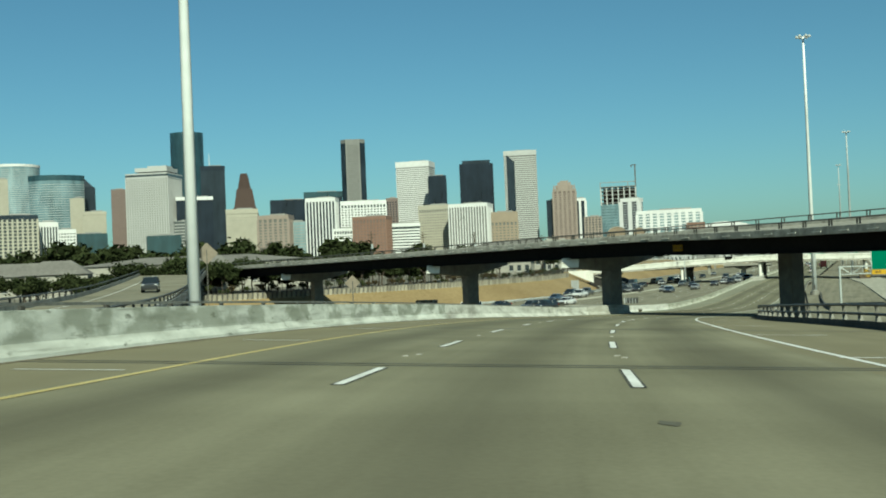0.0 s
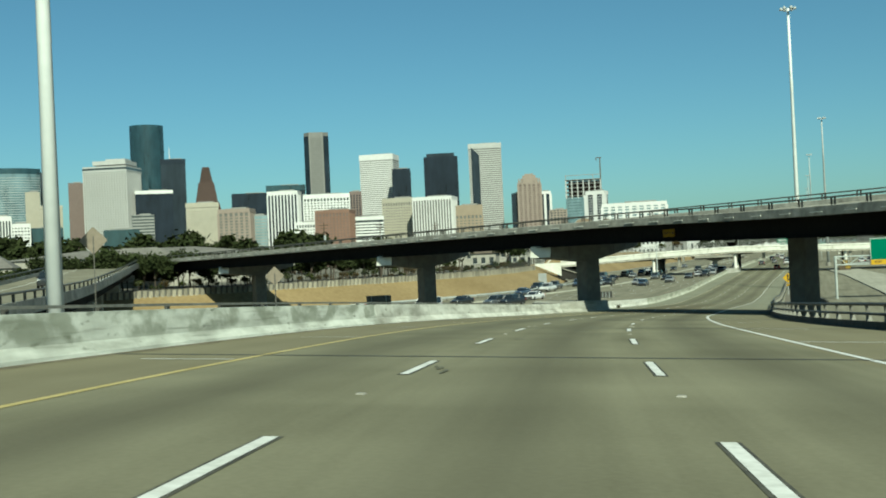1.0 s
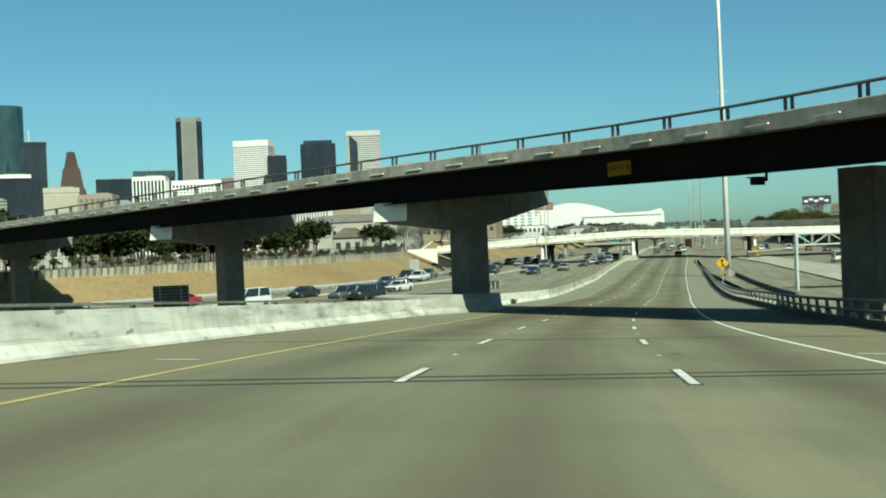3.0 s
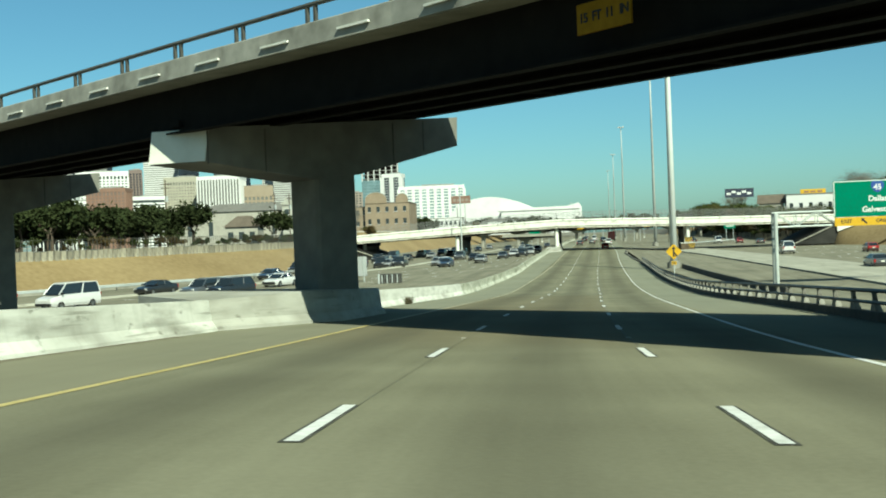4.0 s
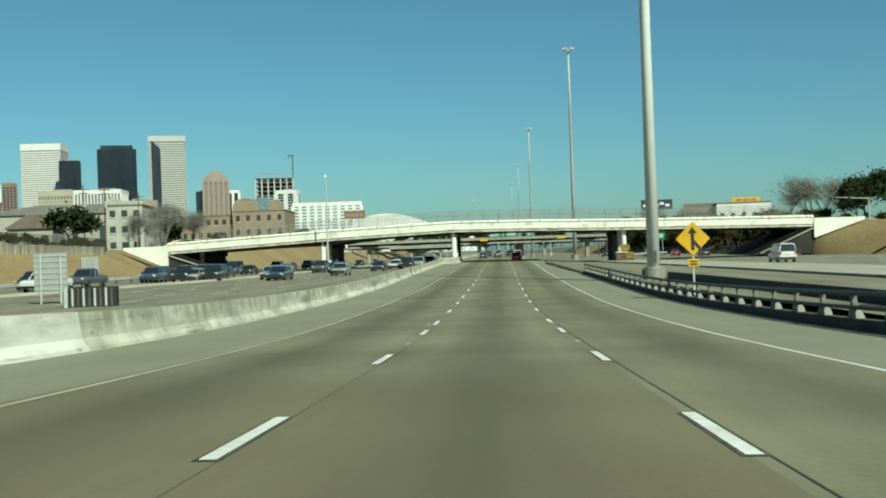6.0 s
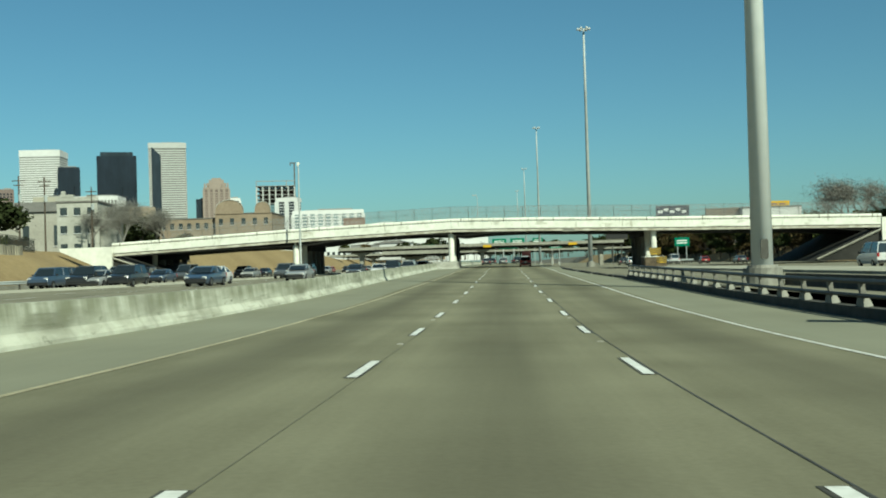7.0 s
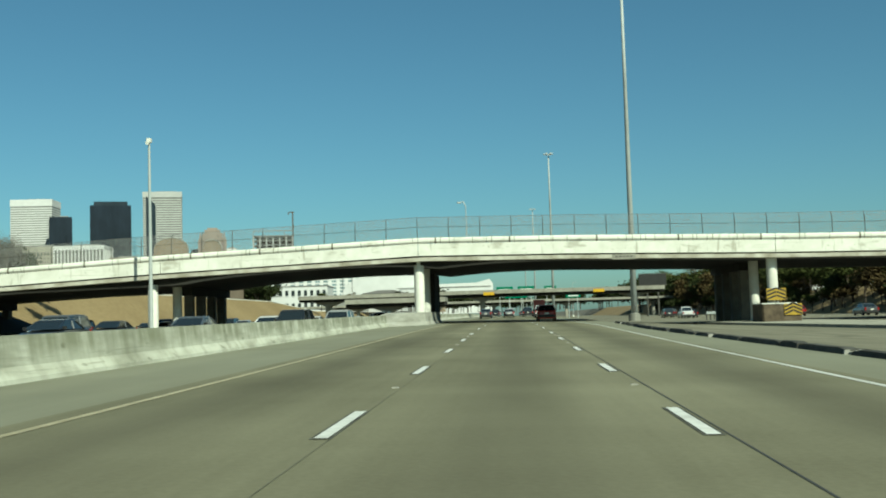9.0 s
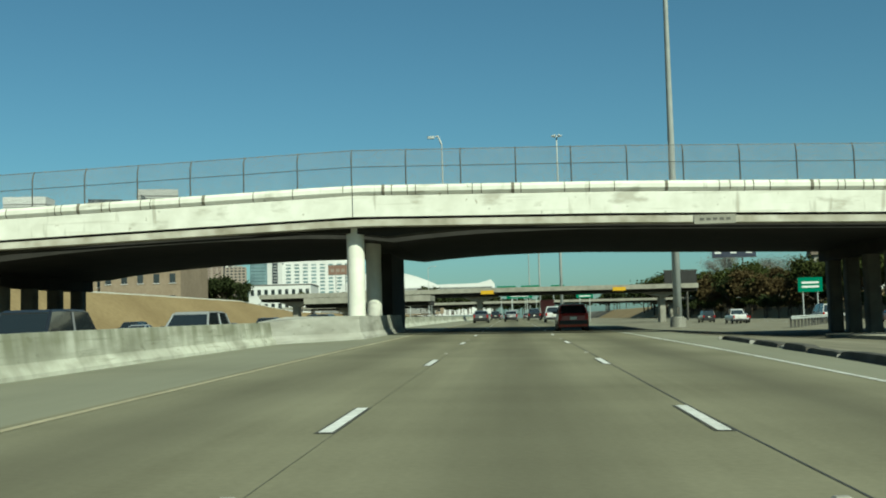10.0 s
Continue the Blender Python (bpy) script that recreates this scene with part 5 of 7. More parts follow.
def tower(x, y, top, w, yaw, label, skin, glass, bands=0.0, ribs=0, floor=4.0, depth=None, crown=0.0, twist=0.0, name="office_tower", crown_skin=None):
    """A tower of glass with floor bands (share of a floor's height) and upright ribs (number across the front)."""
    ob = thing(name, label, "tower", at=(x, y, TOWN_Z - 0.5), rz=yaw + twist)
    d, h = depth or w * 0.8, top - TOWN_Z + 0.5
    part("body", Geo().box(0, d / 2, h / 2, w, d, h), glass, ob)
    if bands:
        g = Geo()
        n = int((h - crown) / floor)
        for k in range(n):
            g.box(0, d / 2, (k + 0.5) * floor, w + 0.7, d + 0.7, floor * bands)
        tagged(part("facade_banding", g, skin, ob), kind="stuff")
    if ribs:
        g = Geo()
        wr = w / ribs * 0.42
        for k in range(ribs + 1):
            xx = -w / 2 + w * k / ribs
            g.box(xx, -0.35, (h - crown) / 2, wr, 1.1, h - crown)
        m = max(2, round(ribs * d / w))
        for k in range(1, m):
            for sx in (-1, 1):
                g.box(sx * (w / 2 + 0.35), d * k / m, (h - crown) / 2, 1.1, wr, h - crown)
        tagged(part("rib_cladding", g, skin, ob), kind="stuff")
    if crown:
        part("crown", Geo().box(0, d / 2, h - crown / 2, w + 1.4, d + 1.4, crown), crown_skin or skin, ob)
    part("coping", Geo().box(0, d / 2, h + 0.4, w + 0.9, d + 0.9, 0.9), crown_skin or skin, ob)
    part("roof_plant", Geo().box(w * 0.1, d / 2, h + 1.5, w * 0.5, d * 0.5, 3.0).box(-w * 0.25, d * 0.4, h + 0.9, w * 0.15, d * 0.2, 1.8), F_GREY, ob)
    return ob


def round_front(x, y, top, w, yaw, label, glass, skin, floor=4.0, arc=120, flat=0.0, cap=0.0, cap_skin=None):
    """A tower with a bowed glass front and thin floor lines."""
    ob = thing("office_tower", label, "tower", at=(x, y, TOWN_Z - 0.5), rz=yaw)
    h = top - TOWN_Z + 0.5
    def outline(grow):
        r = (w / 2 + grow) / math.sin(radians(arc / 2))
        c = r * math.cos(radians(arc / 2))
        pts = [(r * math.sin(radians(a)), c - r * math.cos(radians(a))) for a in stations(-arc / 2, arc / 2, arc / 14)]
        return pts + [(w / 2 + grow, w * 0.7), (-w / 2 - grow, w * 0.7)]
    part("body", Geo().prism(outline(0), 0, h), glass, ob)
    g = Geo()
    for k in range(1, int((h - cap) / floor)):
        g.prism(outline(0.25), k * floor - 0.55, k * floor + 0.1)
    tagged(part("facade_banding", g, skin, ob), kind="stuff")
    if cap:
        part("crown", Geo().prism(outline(0.8), h - cap, h), cap_skin or skin, ob)
    return ob


round_front(-1550, 1615, 247, 94, 42.9, "pale blue glass tower with a bowed front and white cap", G_LIGHT, F_BEIGE, arc=150, cap=5, cap_skin=F_WHITE)
round_front(-1230, 1365, 188, 88, 40.9, "blue glass tower with a gently bowed front", G_BLUE, F_BEIGE, arc=90, cap=9, cap_skin=G_TEAL)
slope = tower(-1262, 1469, 176, 38, 39.7, "dark glass tower with a sloping roof", G_DARK, G_DARK, ribs=4)
part("sloping_roof", Geo().prism([(-19, 0), (19, 0), (19, 30), (-19, 30)], 171, 192, [(-16, 2), (-1, 2), (-1, 28), (-16, 28)]), G_DARK, slope)
tower(-871, 881, 86, 48, 43.0, "cream hotel block with deep upright ribs and a dark roof", F_CREAM, G_GREY, bands=0.3, ribs=9, crown=4, crown_skin=G_DARK)
tower(-1087, 1090, 155, 16, 43.5, "narrow cream stone slab tower with banded floors", F_CREAM, F_CREAM, bands=0.6)
tower(-880, 941, 80, 26, 41.5, "pale ribbed office block with dark windows", F_WHITE, G_GREY, ribs=8, crown=5)
tower(-896, 992, 73, 25, 40.6, "white office block with small square windows", F_WHITE, G_GREY, bands=0.55, ribs=7, crown=4)
tower(-887, 1027, 68, 40, 39.4, "low teal glass office block downtown", G_TEAL, G_TEAL, bands=0.15, ribs=6)
tower(-1077, 1232, 134, 20, 40.0, "plain beige stone slab tower downtown", F_CREAM, F_CREAM, bands=0.5)
tower(-1027, 1209, 110, 33, 39.2, "plain beige stone office block with banded floors", F_CREAM, F_CREAM, bands=0.5, crown=4)
tower(-1215, 1507, 171, 25, 37.9, "brown granite slab tower", F_BROWN, F_BROWN, bands=0.7)
broad = tower(-1116, 1457, 190, 75, 36.4, "broad pale grey tower with rows of small windows", F_BEIGE, F_DIM, bands=0.5, ribs=17, crown=9, depth=69, twist=-22)
part("loggia", Geo().box(0, 34.5, 182, 76.8, 70.8, 3.5), G_GREY, broad)
part("setback", Geo().box(4, 36, 193, 58, 52, 7).box(10, 38, 198, 34, 30, 5), F_BEIGE, broad)
tower(-803, 1066, 62, 40, 35.7, "low dark teal glass block", G_TEAL, G_TEAL, ribs=5)
tower(-810, 1122, 82, 28, 34.7, "grey concrete office block with banded floors", F_GREY, G_GREY, bands=0.6)
round_front(-1370, 1951, 332, 72, 34.4, "tall dark teal glass tower with a rounded front", G_TEAL, G_DARK, arc=130)
tower(-1051, 1502, 147, 62, 34.1, "dark glass tower with a white roof edge", G_BLACK, G_BLACK, bands=0.2, crown=5, crown_skin=F_WHITE)
tower(-1188, 1772, 231, 48, 33.1, "dark glass tower with an open crown", G_DARK, G_DARK, bands=0.2, crown=9, crown_skin=G_BLACK)
tower(-826, 1291, 105, 46, 31.7, "low cream stone office block with banded floors", F_CREAM, F_CREAM, bands=0.6, crown=6)
tower(-737, 1227, 89, 43, 30.1, "beige block with a coarse window grid", F_PINK, F_DIM, bands=0.4, ribs=6, crown=5, twist=-14)
tower(-719, 1261, 80, 26, 28.9, "grey-green glass office block with pale bands", F_GREY, G_LIGHT, bands=0.3)
tower(-960, 1676, 144, 69, 29.2, "broad dark glass tower with fine ribs", G_BLACK, G_BLACK, ribs=8)
tower(-905, 1706, 157, 71, 27.4, "dark teal glass tower with a teal crown", G_DARK, G_DARK, bands=0.2, crown=10, crown_skin=G_TEAL)
tower(-725, 1348, 118, 44, 27.6, "office block with tall white ribs", F_WHITE, G_DARK, ribs=9, crown=5, twist=-10)
tower(-710, 1467, 118, 72, 25.2, "broad white block with rows of windows", F_WHITE, G_GREY, bands=0.55, ribs=14, crown=6)
tower(-650, 1274, 67, 30, 26.3, "low white block with small windows", F_WHITE, G_GREY, bands=0.6, ribs=8, crown=3)
tower(-597, 1244, 80, 46, 25.0, "red brick block with rows of windows", F_BRICK, F_BROWN, bands=0.55, ribs=10, crown=4, twist=-14)
tower(-709, 1578, 127, 19, 23.7, "dark brown tower with a window grid", F_BROWN, G_DARK, bands=0.4, ribs=4, crown=5)
tower(-817, 1934, 225, 69, 22.5, "white tower with fine floor bands and a white crown", F_WHITE, F_GREY, bands=0.5, crown=11, twist=-14)
tower(-745, 1887, 188, 34, 21.2, "dark glass tower with close upright ribs", G_BLACK, G_BLACK, ribs=5, crown=5)
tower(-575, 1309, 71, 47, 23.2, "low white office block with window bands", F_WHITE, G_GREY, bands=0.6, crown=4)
tower(-552, 1372, 98, 45, 21.5, "cream block with small square windows", F_CREAM, F_DIM, bands=0.72, ribs=12, crown=6, twist=-10)
tower(-489, 1342, 95, 55, 19.6, "office block with close white ribs", F_WHITE, F_DIM, ribs=14, crown=4, twist=-12)
black = tower(-688, 1961, 213, 66, 19.1, "black glass tower with a fine window grid", G_BLACK, G_BLACK, bands=0.25, ribs=12)
part("cap", Geo().box(0, 26, 212.5, 56, 42, 8), G_DARK, black)
tower(-450, 1377, 82, 44, 17.8, "tan stone block with upright ribs", F_TAN, F_DIM, bands=0.6, ribs=8, crown=14)
tower(-580, 1912, 227, 63, 16.7, "pale grey banded tower with a light crown", F_BEIGE, F_DIM, bands=0.55, crown=9)
tower(-508, 1870, 124, 19, 15.1, "dark glass side tower with fine bands", G_DARK, G_DARK, bands=0.2, ribs=3)
pink = tower(-483, 1867, 143, 42, 14.4, "pink granite tower with upright ribs and a stepped crown", F_PINK, F_BROWN, ribs=5, bands=0.35, crown=3)
part("stepped_crown", Geo().box(0, 17, 142.5, 33, 26, 9).box(0, 17, 149.5, 25, 19, 6).box(0, 17, 154, 16, 12, 4), F_PINK, pink)
for dx in (-19, -11, 11, 19):
    part("pinnacle", Geo().box(dx, 1, 141, 3, 3, 7).box(dx, 1, 145.5, 1.6, 1.6, 3), F_PINK, pink)
tower(-458, 1883, 125, 21, 13.6, "dark tower with a white frame", F_WHITE, G_DARK, ribs=2, crown=4)
tower(-366, 1586, 77, 26, 12.9, "low tan stone block with a window grid", F_PINK, G_GREY, bands=0.5, ribs=5)
tower(-309, 1598, 103, 29, 11.0, "blue glass block in a white frame", F_WHITE, G_DARK, bands=0.22, ribs=2, crown=5, twist=-16)
tower(-219, 1411, 73, 87, 9.0, "long white hotel block with a window grid", F_WHITE, G_LIGHT, bands=0.42, ribs=9, crown=4, depth=25)
ob = thing("stepped_tower", "rose-brown gabled tower that narrows towards its top", "tower", at=(-1606, 2572, TOWN_Z - 0.5), rz=31.5)
part("base", Geo().box(0, 40, 70, 78, 60, 140), G_RED, ob)
for w0, w1, za, zb in ((47, 34, 140, 196), (31, 22, 196, 252), (19, 9, 252, 298)):
    part("spire_step", Geo().prism([(-w0, 40 - w0 * 0.7), (w0, 40 - w0 * 0.7), (w0, 40 + w0 * 0.7), (-w0, 40 + w0 * 0.7)], za, zb, [(-w1, 40 - w1 * 0.7), (w1, 40 - w1 * 0.7), (w1, 40 + w1 * 0.7), (-w1, 40 + w1 * 0.7)]), G_RED, ob)
g = Geo()
for k in range(30):
    s = 1 - 0.72 * k / 30
    g.box(0, 40, 142 + k * 5.23, 77 * s, 57 * s, 1.2)
tagged(part("facade_banding", g, G_RED, ob), kind="stuff")
ob = thing("office_tower", "very tall grey five-sided granite tower", "tower", at=(-1225, 2507, TOWN_Z - 0.5), rz=25.7)
half = 32.5
part("body", Geo().prism([(-half, 16), (-half * 0.55, 0), (half * 0.5, 0), (half, 14), (half, 50), (-half, 50)], 0, 356), facade_mat("slate_granite", (0.22, 0.22, 0.205)), ob)
part("glass_face", Geo().prism([(-half * 1.01, 16), (-half * 0.62, 1.2), (-half * 0.62, 6), (-half * 1.01, 20)], 8, 346).prism([(half * 0.58, 1.2), (half * 1.01, 13), (half * 1.01, 20), (half * 0.58, 6)], 8, 346), G_DARK, ob)
for a in (-0.55, 0.5):
    part("corner_rib", Geo().box(half * a, -0.2, 178, 2.2, 2.2, 356), F_GREY, ob)
g = Geo()
for k in range(70):
    g.box(-half * 0.025, 0.0, 10 + k * 4.77, half * 1.0, 0.8, 1.4)
tagged(part("window_banding", g, F_DIM, ob), kind="stuff")
ob = thing("unfinished_tower", "unfinished tower of blue glass with bare concrete floors above", "tower", at=(-369, 1806, TOWN_Z - 0.5), rz=11.6)
W9, H9 = 63, 142
part("glazed_block", Geo().box(0, 20, H9 * 0.36, W9, 40, H9 * 0.72), G_BLUE, ob)
g = Geo()
for k in range(20):
    g.box(0, 20, k * H9 * 0.036 + 1, W9 + 0.4, 40.4, 0.5)
tagged(part("facade_banding", g, G_TEAL, ob), kind="stuff")
g = Geo()
for k in range(5):
    g.box(0, 20, H9 * (0.74 + 0.05 * k), W9 + 1, 40, 0.9)
part("bare_slab", g, F_GREY, ob)
part("core_wall", Geo().box(2, 22, H9 * 0.82, W9 * 0.9, 20, H9 * 0.2), G_RED, ob)
for k in range(7):
    part("bare_column", Geo().box(-W9 / 2 + 1 + (W9 - 2) * k / 6, 1, H9 * 0.82, 2.2, 2.2, H9 * 0.22), F_BEIGE, ob)
part("roof_frame", Geo().box(0, 1, H9 * 0.995, W9, 0.8, 1.2).box(-W9 / 2 + 0.6, 1, H9 * 0.96, 1.2, 1.2, H9 * 0.08).box(W9 * 0.28, 1, H9 * 0.96, 1.2, 1.2, H9 * 0.08), F_GREY, ob)
crane = thing("tower_crane", "tall tower crane beside the unfinished building", "crane", at=(-339, 1814, TOWN_Z - 0.5), rz=11.6)
part("mast", Geo().box(0, 0, H9 * 0.6, 2.2, 2.2, H9 * 1.2), M_RAIL, crane)
part("jib", Geo().box(-2, 0, H9 * 1.2, 9, 1.6, 1.6).box(-6.5, 0, H9 * 1.185, 1.6, 1.6, 4), M_RAIL, crane)
ob = thing("roof_antenna", "thin white antenna on a dark tower roof", "antenna", at=(-1202, 1782, 231), rz=0)
part("spire", Geo().tube((0, 0, 0), (0, 0, 27), 1.0, 0.4, 8), F_WHITE, ob)
ob = thing("tower_glass_wing", "dark glass corner on the pale banded tower", "tower wing", at=(-580, 1912, TOWN_Z - 0.5), rz=16.7)
part("body", Geo().prism([(-26.5, -1.2), (-11.3, -1.2), (-11.3, 3), (-26.5, 3)], 0, 201), G_DARK, ob)
part("slanted_top", Geo().prism([(-26.5, -1.2), (-11.3, -1.2), (-11.3, 3), (-26.5, 3)], 201, 215, [(-26.5, -1.2), (-25.2, -1.2), (-25.2, 3), (-26.5, 3)]), G_DARK, ob)

# ---- vehicles ----
M_TYRE = grainy("tyre_rubber", (0.012, 0.012, 0.012), (0.03, 0.03, 0.03), 0.85, 8, 1, 0)
M_RIM = grainy("wheel_rim", (0.35, 0.35, 0.35), (0.55, 0.55, 0.55), 0.3, 5, 1, 0, 0.9)
M_CARGLASS = shader("car_window_glass", 0.08, 0, 0.9)[0]
M_CARGLASS.node_tree.nodes["Principled BSDF"].inputs["Base Color"].default_value = (0.012, 0.016, 0.018, 1)
M_HEAD = grainy("headlamp", (0.6, 0.6, 0.58), (0.85, 0.85, 0.82), 0.15, 5, 1, 0)
M_TAIL = grainy("tail_lamp", (0.30, 0.01, 0.01), (0.42, 0.02, 0.015), 0.2, 5, 1, 0)
M_TRIM = grainy("black_plastic", (0.015, 0.015, 0.015), (0.03, 0.03, 0.03), 0.6, 5, 1, 0)
PAINT = {}


def paint(color):
    if color not in PAINT:
        m = grainy("car_paint", tuple(v * 0.9 for v in color), color, 0.28, 2, 0.4, 0, 0.0, spec=0.6)
        m.node_tree.nodes["Principled BSDF"].inputs["Coat Weight"].default_value = 0.5
        PAINT[color] = m
    return PAINT[color]


# outlines per kind: length, width, rings of the lower body (y from the tail, sill, belt height, width factor), then the cabin (y0 base, y0 roof, y1 roof, y1 base, roof height)
KINDS = {
    "hatchback": (4.0, 1.72, ((0, 0.45, 0.85, 0.86), (0.12, 0.25, 1.0, 0.96), (0.8, 0.2, 1.02, 1), (2.6, 0.2, 0.98, 1), (3.4, 0.2, 0.86, 0.98), (3.85, 0.25, 0.74, 0.92), (4.0, 0.42, 0.62, 0.8)), (0.1, 0.55, 2.3, 3.1, 1.5)),
    "sedan": (4.8, 1.82, ((0, 0.45, 0.9, 0.86), (0.12, 0.25, 1.0, 0.96), (1.0, 0.2, 1.02, 1), (3.1, 0.2, 0.96, 1), (4.2, 0.2, 0.84, 0.98), (4.65, 0.25, 0.74, 0.92), (4.8, 0.42, 0.62, 0.8)), (0.75, 1.45, 2.75, 3.6, 1.45)),
    "suv": (4.8, 1.95, ((0, 0.5, 1.0, 0.9), (0.1, 0.32, 1.12, 0.98), (0.9, 0.28, 1.14, 1), (3.2, 0.28, 1.12, 1), (4.3, 0.28, 1.04, 0.98), (4.7, 0.32, 0.95, 0.94), (4.8, 0.48, 0.8, 0.86)), (0.08, 0.4, 2.9, 3.55, 1.8)),
    "van": (5.4, 2.0, ((0, 0.5, 1.15, 0.94), (0.08, 0.32, 1.25, 0.99), (0.9, 0.28, 1.25, 1), (4.0, 0.28, 1.22, 1), (4.9, 0.28, 1.05, 0.98), (5.3, 0.32, 0.92, 0.94), (5.4, 0.48, 0.75, 0.86)), (0.05, 0.2, 3.6, 4.5, 2.15)),
    "pickup": (5.6, 2.0, ((0, 0.6, 1.0, 0.95), (0.08, 0.4, 1.08, 1), (0.9, 0.35, 1.1, 1), (3.9, 0.35, 1.12, 1), (5.0, 0.35, 1.06, 0.98), (5.5, 0.38, 0.98, 0.94), (5.6, 0.52, 0.8, 0.88)), (2.0, 2.15, 3.4, 4.1, 1.85)),
}
PARTS = {}


def car_meshes(kind):
    if kind in PARTS:
        return PARTS[kind]
    L, W, rings, (c0, c1, c2, c3, roof) = KINDS[kind]
    out = {}
    body = Geo()
    body.sweep([[(-W / 2 * k * 0.93, y, lo), (W / 2 * k * 0.93, y, lo), (W / 2 * k, y, lo + 0.22), (W / 2 * k, y, (lo + hi) / 2 + 0.06), (W / 2 * k * 0.95, y, hi - 0.05), (W / 2 * k * 0.86, y, hi), (-W / 2 * k * 0.86, y, hi), (-W / 2 * k * 0.95, y, hi - 0.05), (-W / 2 * k, y, (lo + hi) / 2 + 0.06), (-W / 2 * k, y, lo + 0.22)] for y, lo, hi, k in rings])
    belt = rings[2][2] - 0.03
    # roof panel and pillars in body colour
    body.sweep([[(sx * W / 2 * 0.74, y, z) for sx in (-1, 1)] + [(sx * W / 2 * 0.70, y, z + 0.06) for sx in (1, -1)] for y, z in ((c1 - 0.02, roof - 0.12), (c1 + 0.15, roof - 0.06), ((c1 + c2) / 2, roof - 0.04), (c2 - 0.1, roof - 0.07), (c2 + 0.06, roof - 0.13))])
    for sx in (-1, 1):
        for a, b in ((c0, c1), (c3, c2), ((c0 + c3) / 2 - 0.2, (c1 + c2) / 2 - 0.2)):
            body.tube((sx * W / 2 * 0.90, a, belt), (sx * W / 2 * 0.74, b, roof - 0.08), 0.05, 0.045, 5)
    if kind == "pickup":
        body.box(0, 1.0, 1.12, W * 0.94, 0.06, 0.1)
    out["body"] = body.data("body", M_TRIM, False)
    glass = Geo().sweep([[(-W / 2 * k, y, z) for k in (0.9,)] + [(W / 2 * 0.9, y, z)] + [(W / 2 * 0.73, y2, roof - 0.06), (-W / 2 * 0.73, y2, roof - 0.06)] for y, y2, z in ((c0, c1, belt), (c3, c2, belt))])
    out["window_glass"] = glass.data("window_glass", M_CARGLASS)
    tyre = Geo().tube((-0.11, 0, 0), (0.11, 0, 0), 0.33, 0.33, 16)
    out["tyre"] = tyre.data("tyre", M_TYRE)
    rim = Geo().tube((-0.12, 0, 0), (0.12, 0, 0), 0.2, 0.2, 10)
    out["rim"] = rim.data("rim", M_RIM)
    out["headlight"] = Geo().box(0, 0, 0, 0.34, 0.14, 0.16, 0, 0.03).data("headlight", M_HEAD)
    out["tail_light"] = Geo().box(0, 0, 0, 0.2, 0.1, 0.32, 0, 0.02).data("tail_light", M_TAIL)
    out["bumper"] = Geo().box(0, 0, 0, W * 0.9, 0.16, 0.22, 0, 0.06).data("bumper", M_TRIM)
    out["plate"] = Geo().box(0, 0, 0, 0.36, 0.03, 0.16).data("number_plate", M_WHITECONC)
    out["mirror"] = Geo().box(0, 0, 0, 0.2, 0.12, 0.15, 0, 0.03).data("mirror", M_TRIM)
    PARTS[kind] = out
    return out


COLOR_WORD = {(0.35, 0.02, 0.02): "red", (0.75, 0.75, 0.73): "white", (0.02, 0.022, 0.025): "black", (0.33, 0.34, 0.34): "silver", (0.09, 0.10, 0.11): "dark grey", (0.05, 0.08, 0.13): "dark blue"}
RED, WHITE, BLACK, SILVER, GREY, BLUE = COLOR_WORD


def car(kind, x, y, z, rz, color):
    """A vehicle whose middle stands at x, y; it drives towards +y before turning by rz."""
    L, W, rings, cab = KINDS[kind]
    word = {"hatchback": "hatchback", "sedan": "saloon car", "suv": "sport utility vehicle", "van": "van", "pickup": "pickup truck"}[kind]
    ob = thing("pickup_truck" if kind == "pickup" else kind if kind in ("van", "hatchback", "suv") else "car", f"{COLOR_WORD[color]} {word} driving on the concrete motorway", "car" if kind != "van" else "van", "traffic", at=(x, y, z), rz=rz)
    me = car_meshes(kind)
    def put(name, data, px, py, pz, parent=None):
        o = new(name, data)
        o.parent = parent or ob
        o.matrix_local = pose(px, py - (L / 2 if not parent else 0), pz)
        return o
    b = put("body", me["body"], 0, 0, 0)
    b.material_slots[0].link = "OBJECT"
    b.material_slots[0].material = paint(color)
    put("window_glass", me["window_glass"], 0, 0, 0)
    for wy in (0.19 * L, 0.81 * L):
        for sx in (-1, 1):
            t = put("wheel", me["tyre"], sx * (W / 2 - 0.1), wy, 0.33)
            put("rim", me["rim"], 0, 0, 0, t)
    for sx in (-1, 1):
        put("headlight", me["headlight"], sx * W * 0.36, L - 0.1, rings[-2][2] - 0.1)
        put("tail_light", me["tail_light"], sx * W * 0.42, 0.02, rings[1][2] - 0.2)
        put("mirror", me["mirror"], sx * W * 0.53, cab[3] - 0.25, rings[2][2] + 0.03)
    put("bumper", me["bumper"], 0, 0.0, 0.48)
    put("front_bumper", me["bumper"], 0, L - 0.05, 0.45)
    put("number_plate", me["plate"], 0, -0.07, rings[1][2] - 0.28)
    return ob


def road_heading(y):
    x0, z0, _ = road_mid(y - 2)
    x1, z1, _ = road_mid(y + 2)
    return math.degrees(math.atan2(x0 - x1, 4))


def ahead(kind, y, off, color):
    p = on_road(y, off, 0.0)
    return car(kind, p.x, p.y, p.z, road_heading(y), color)


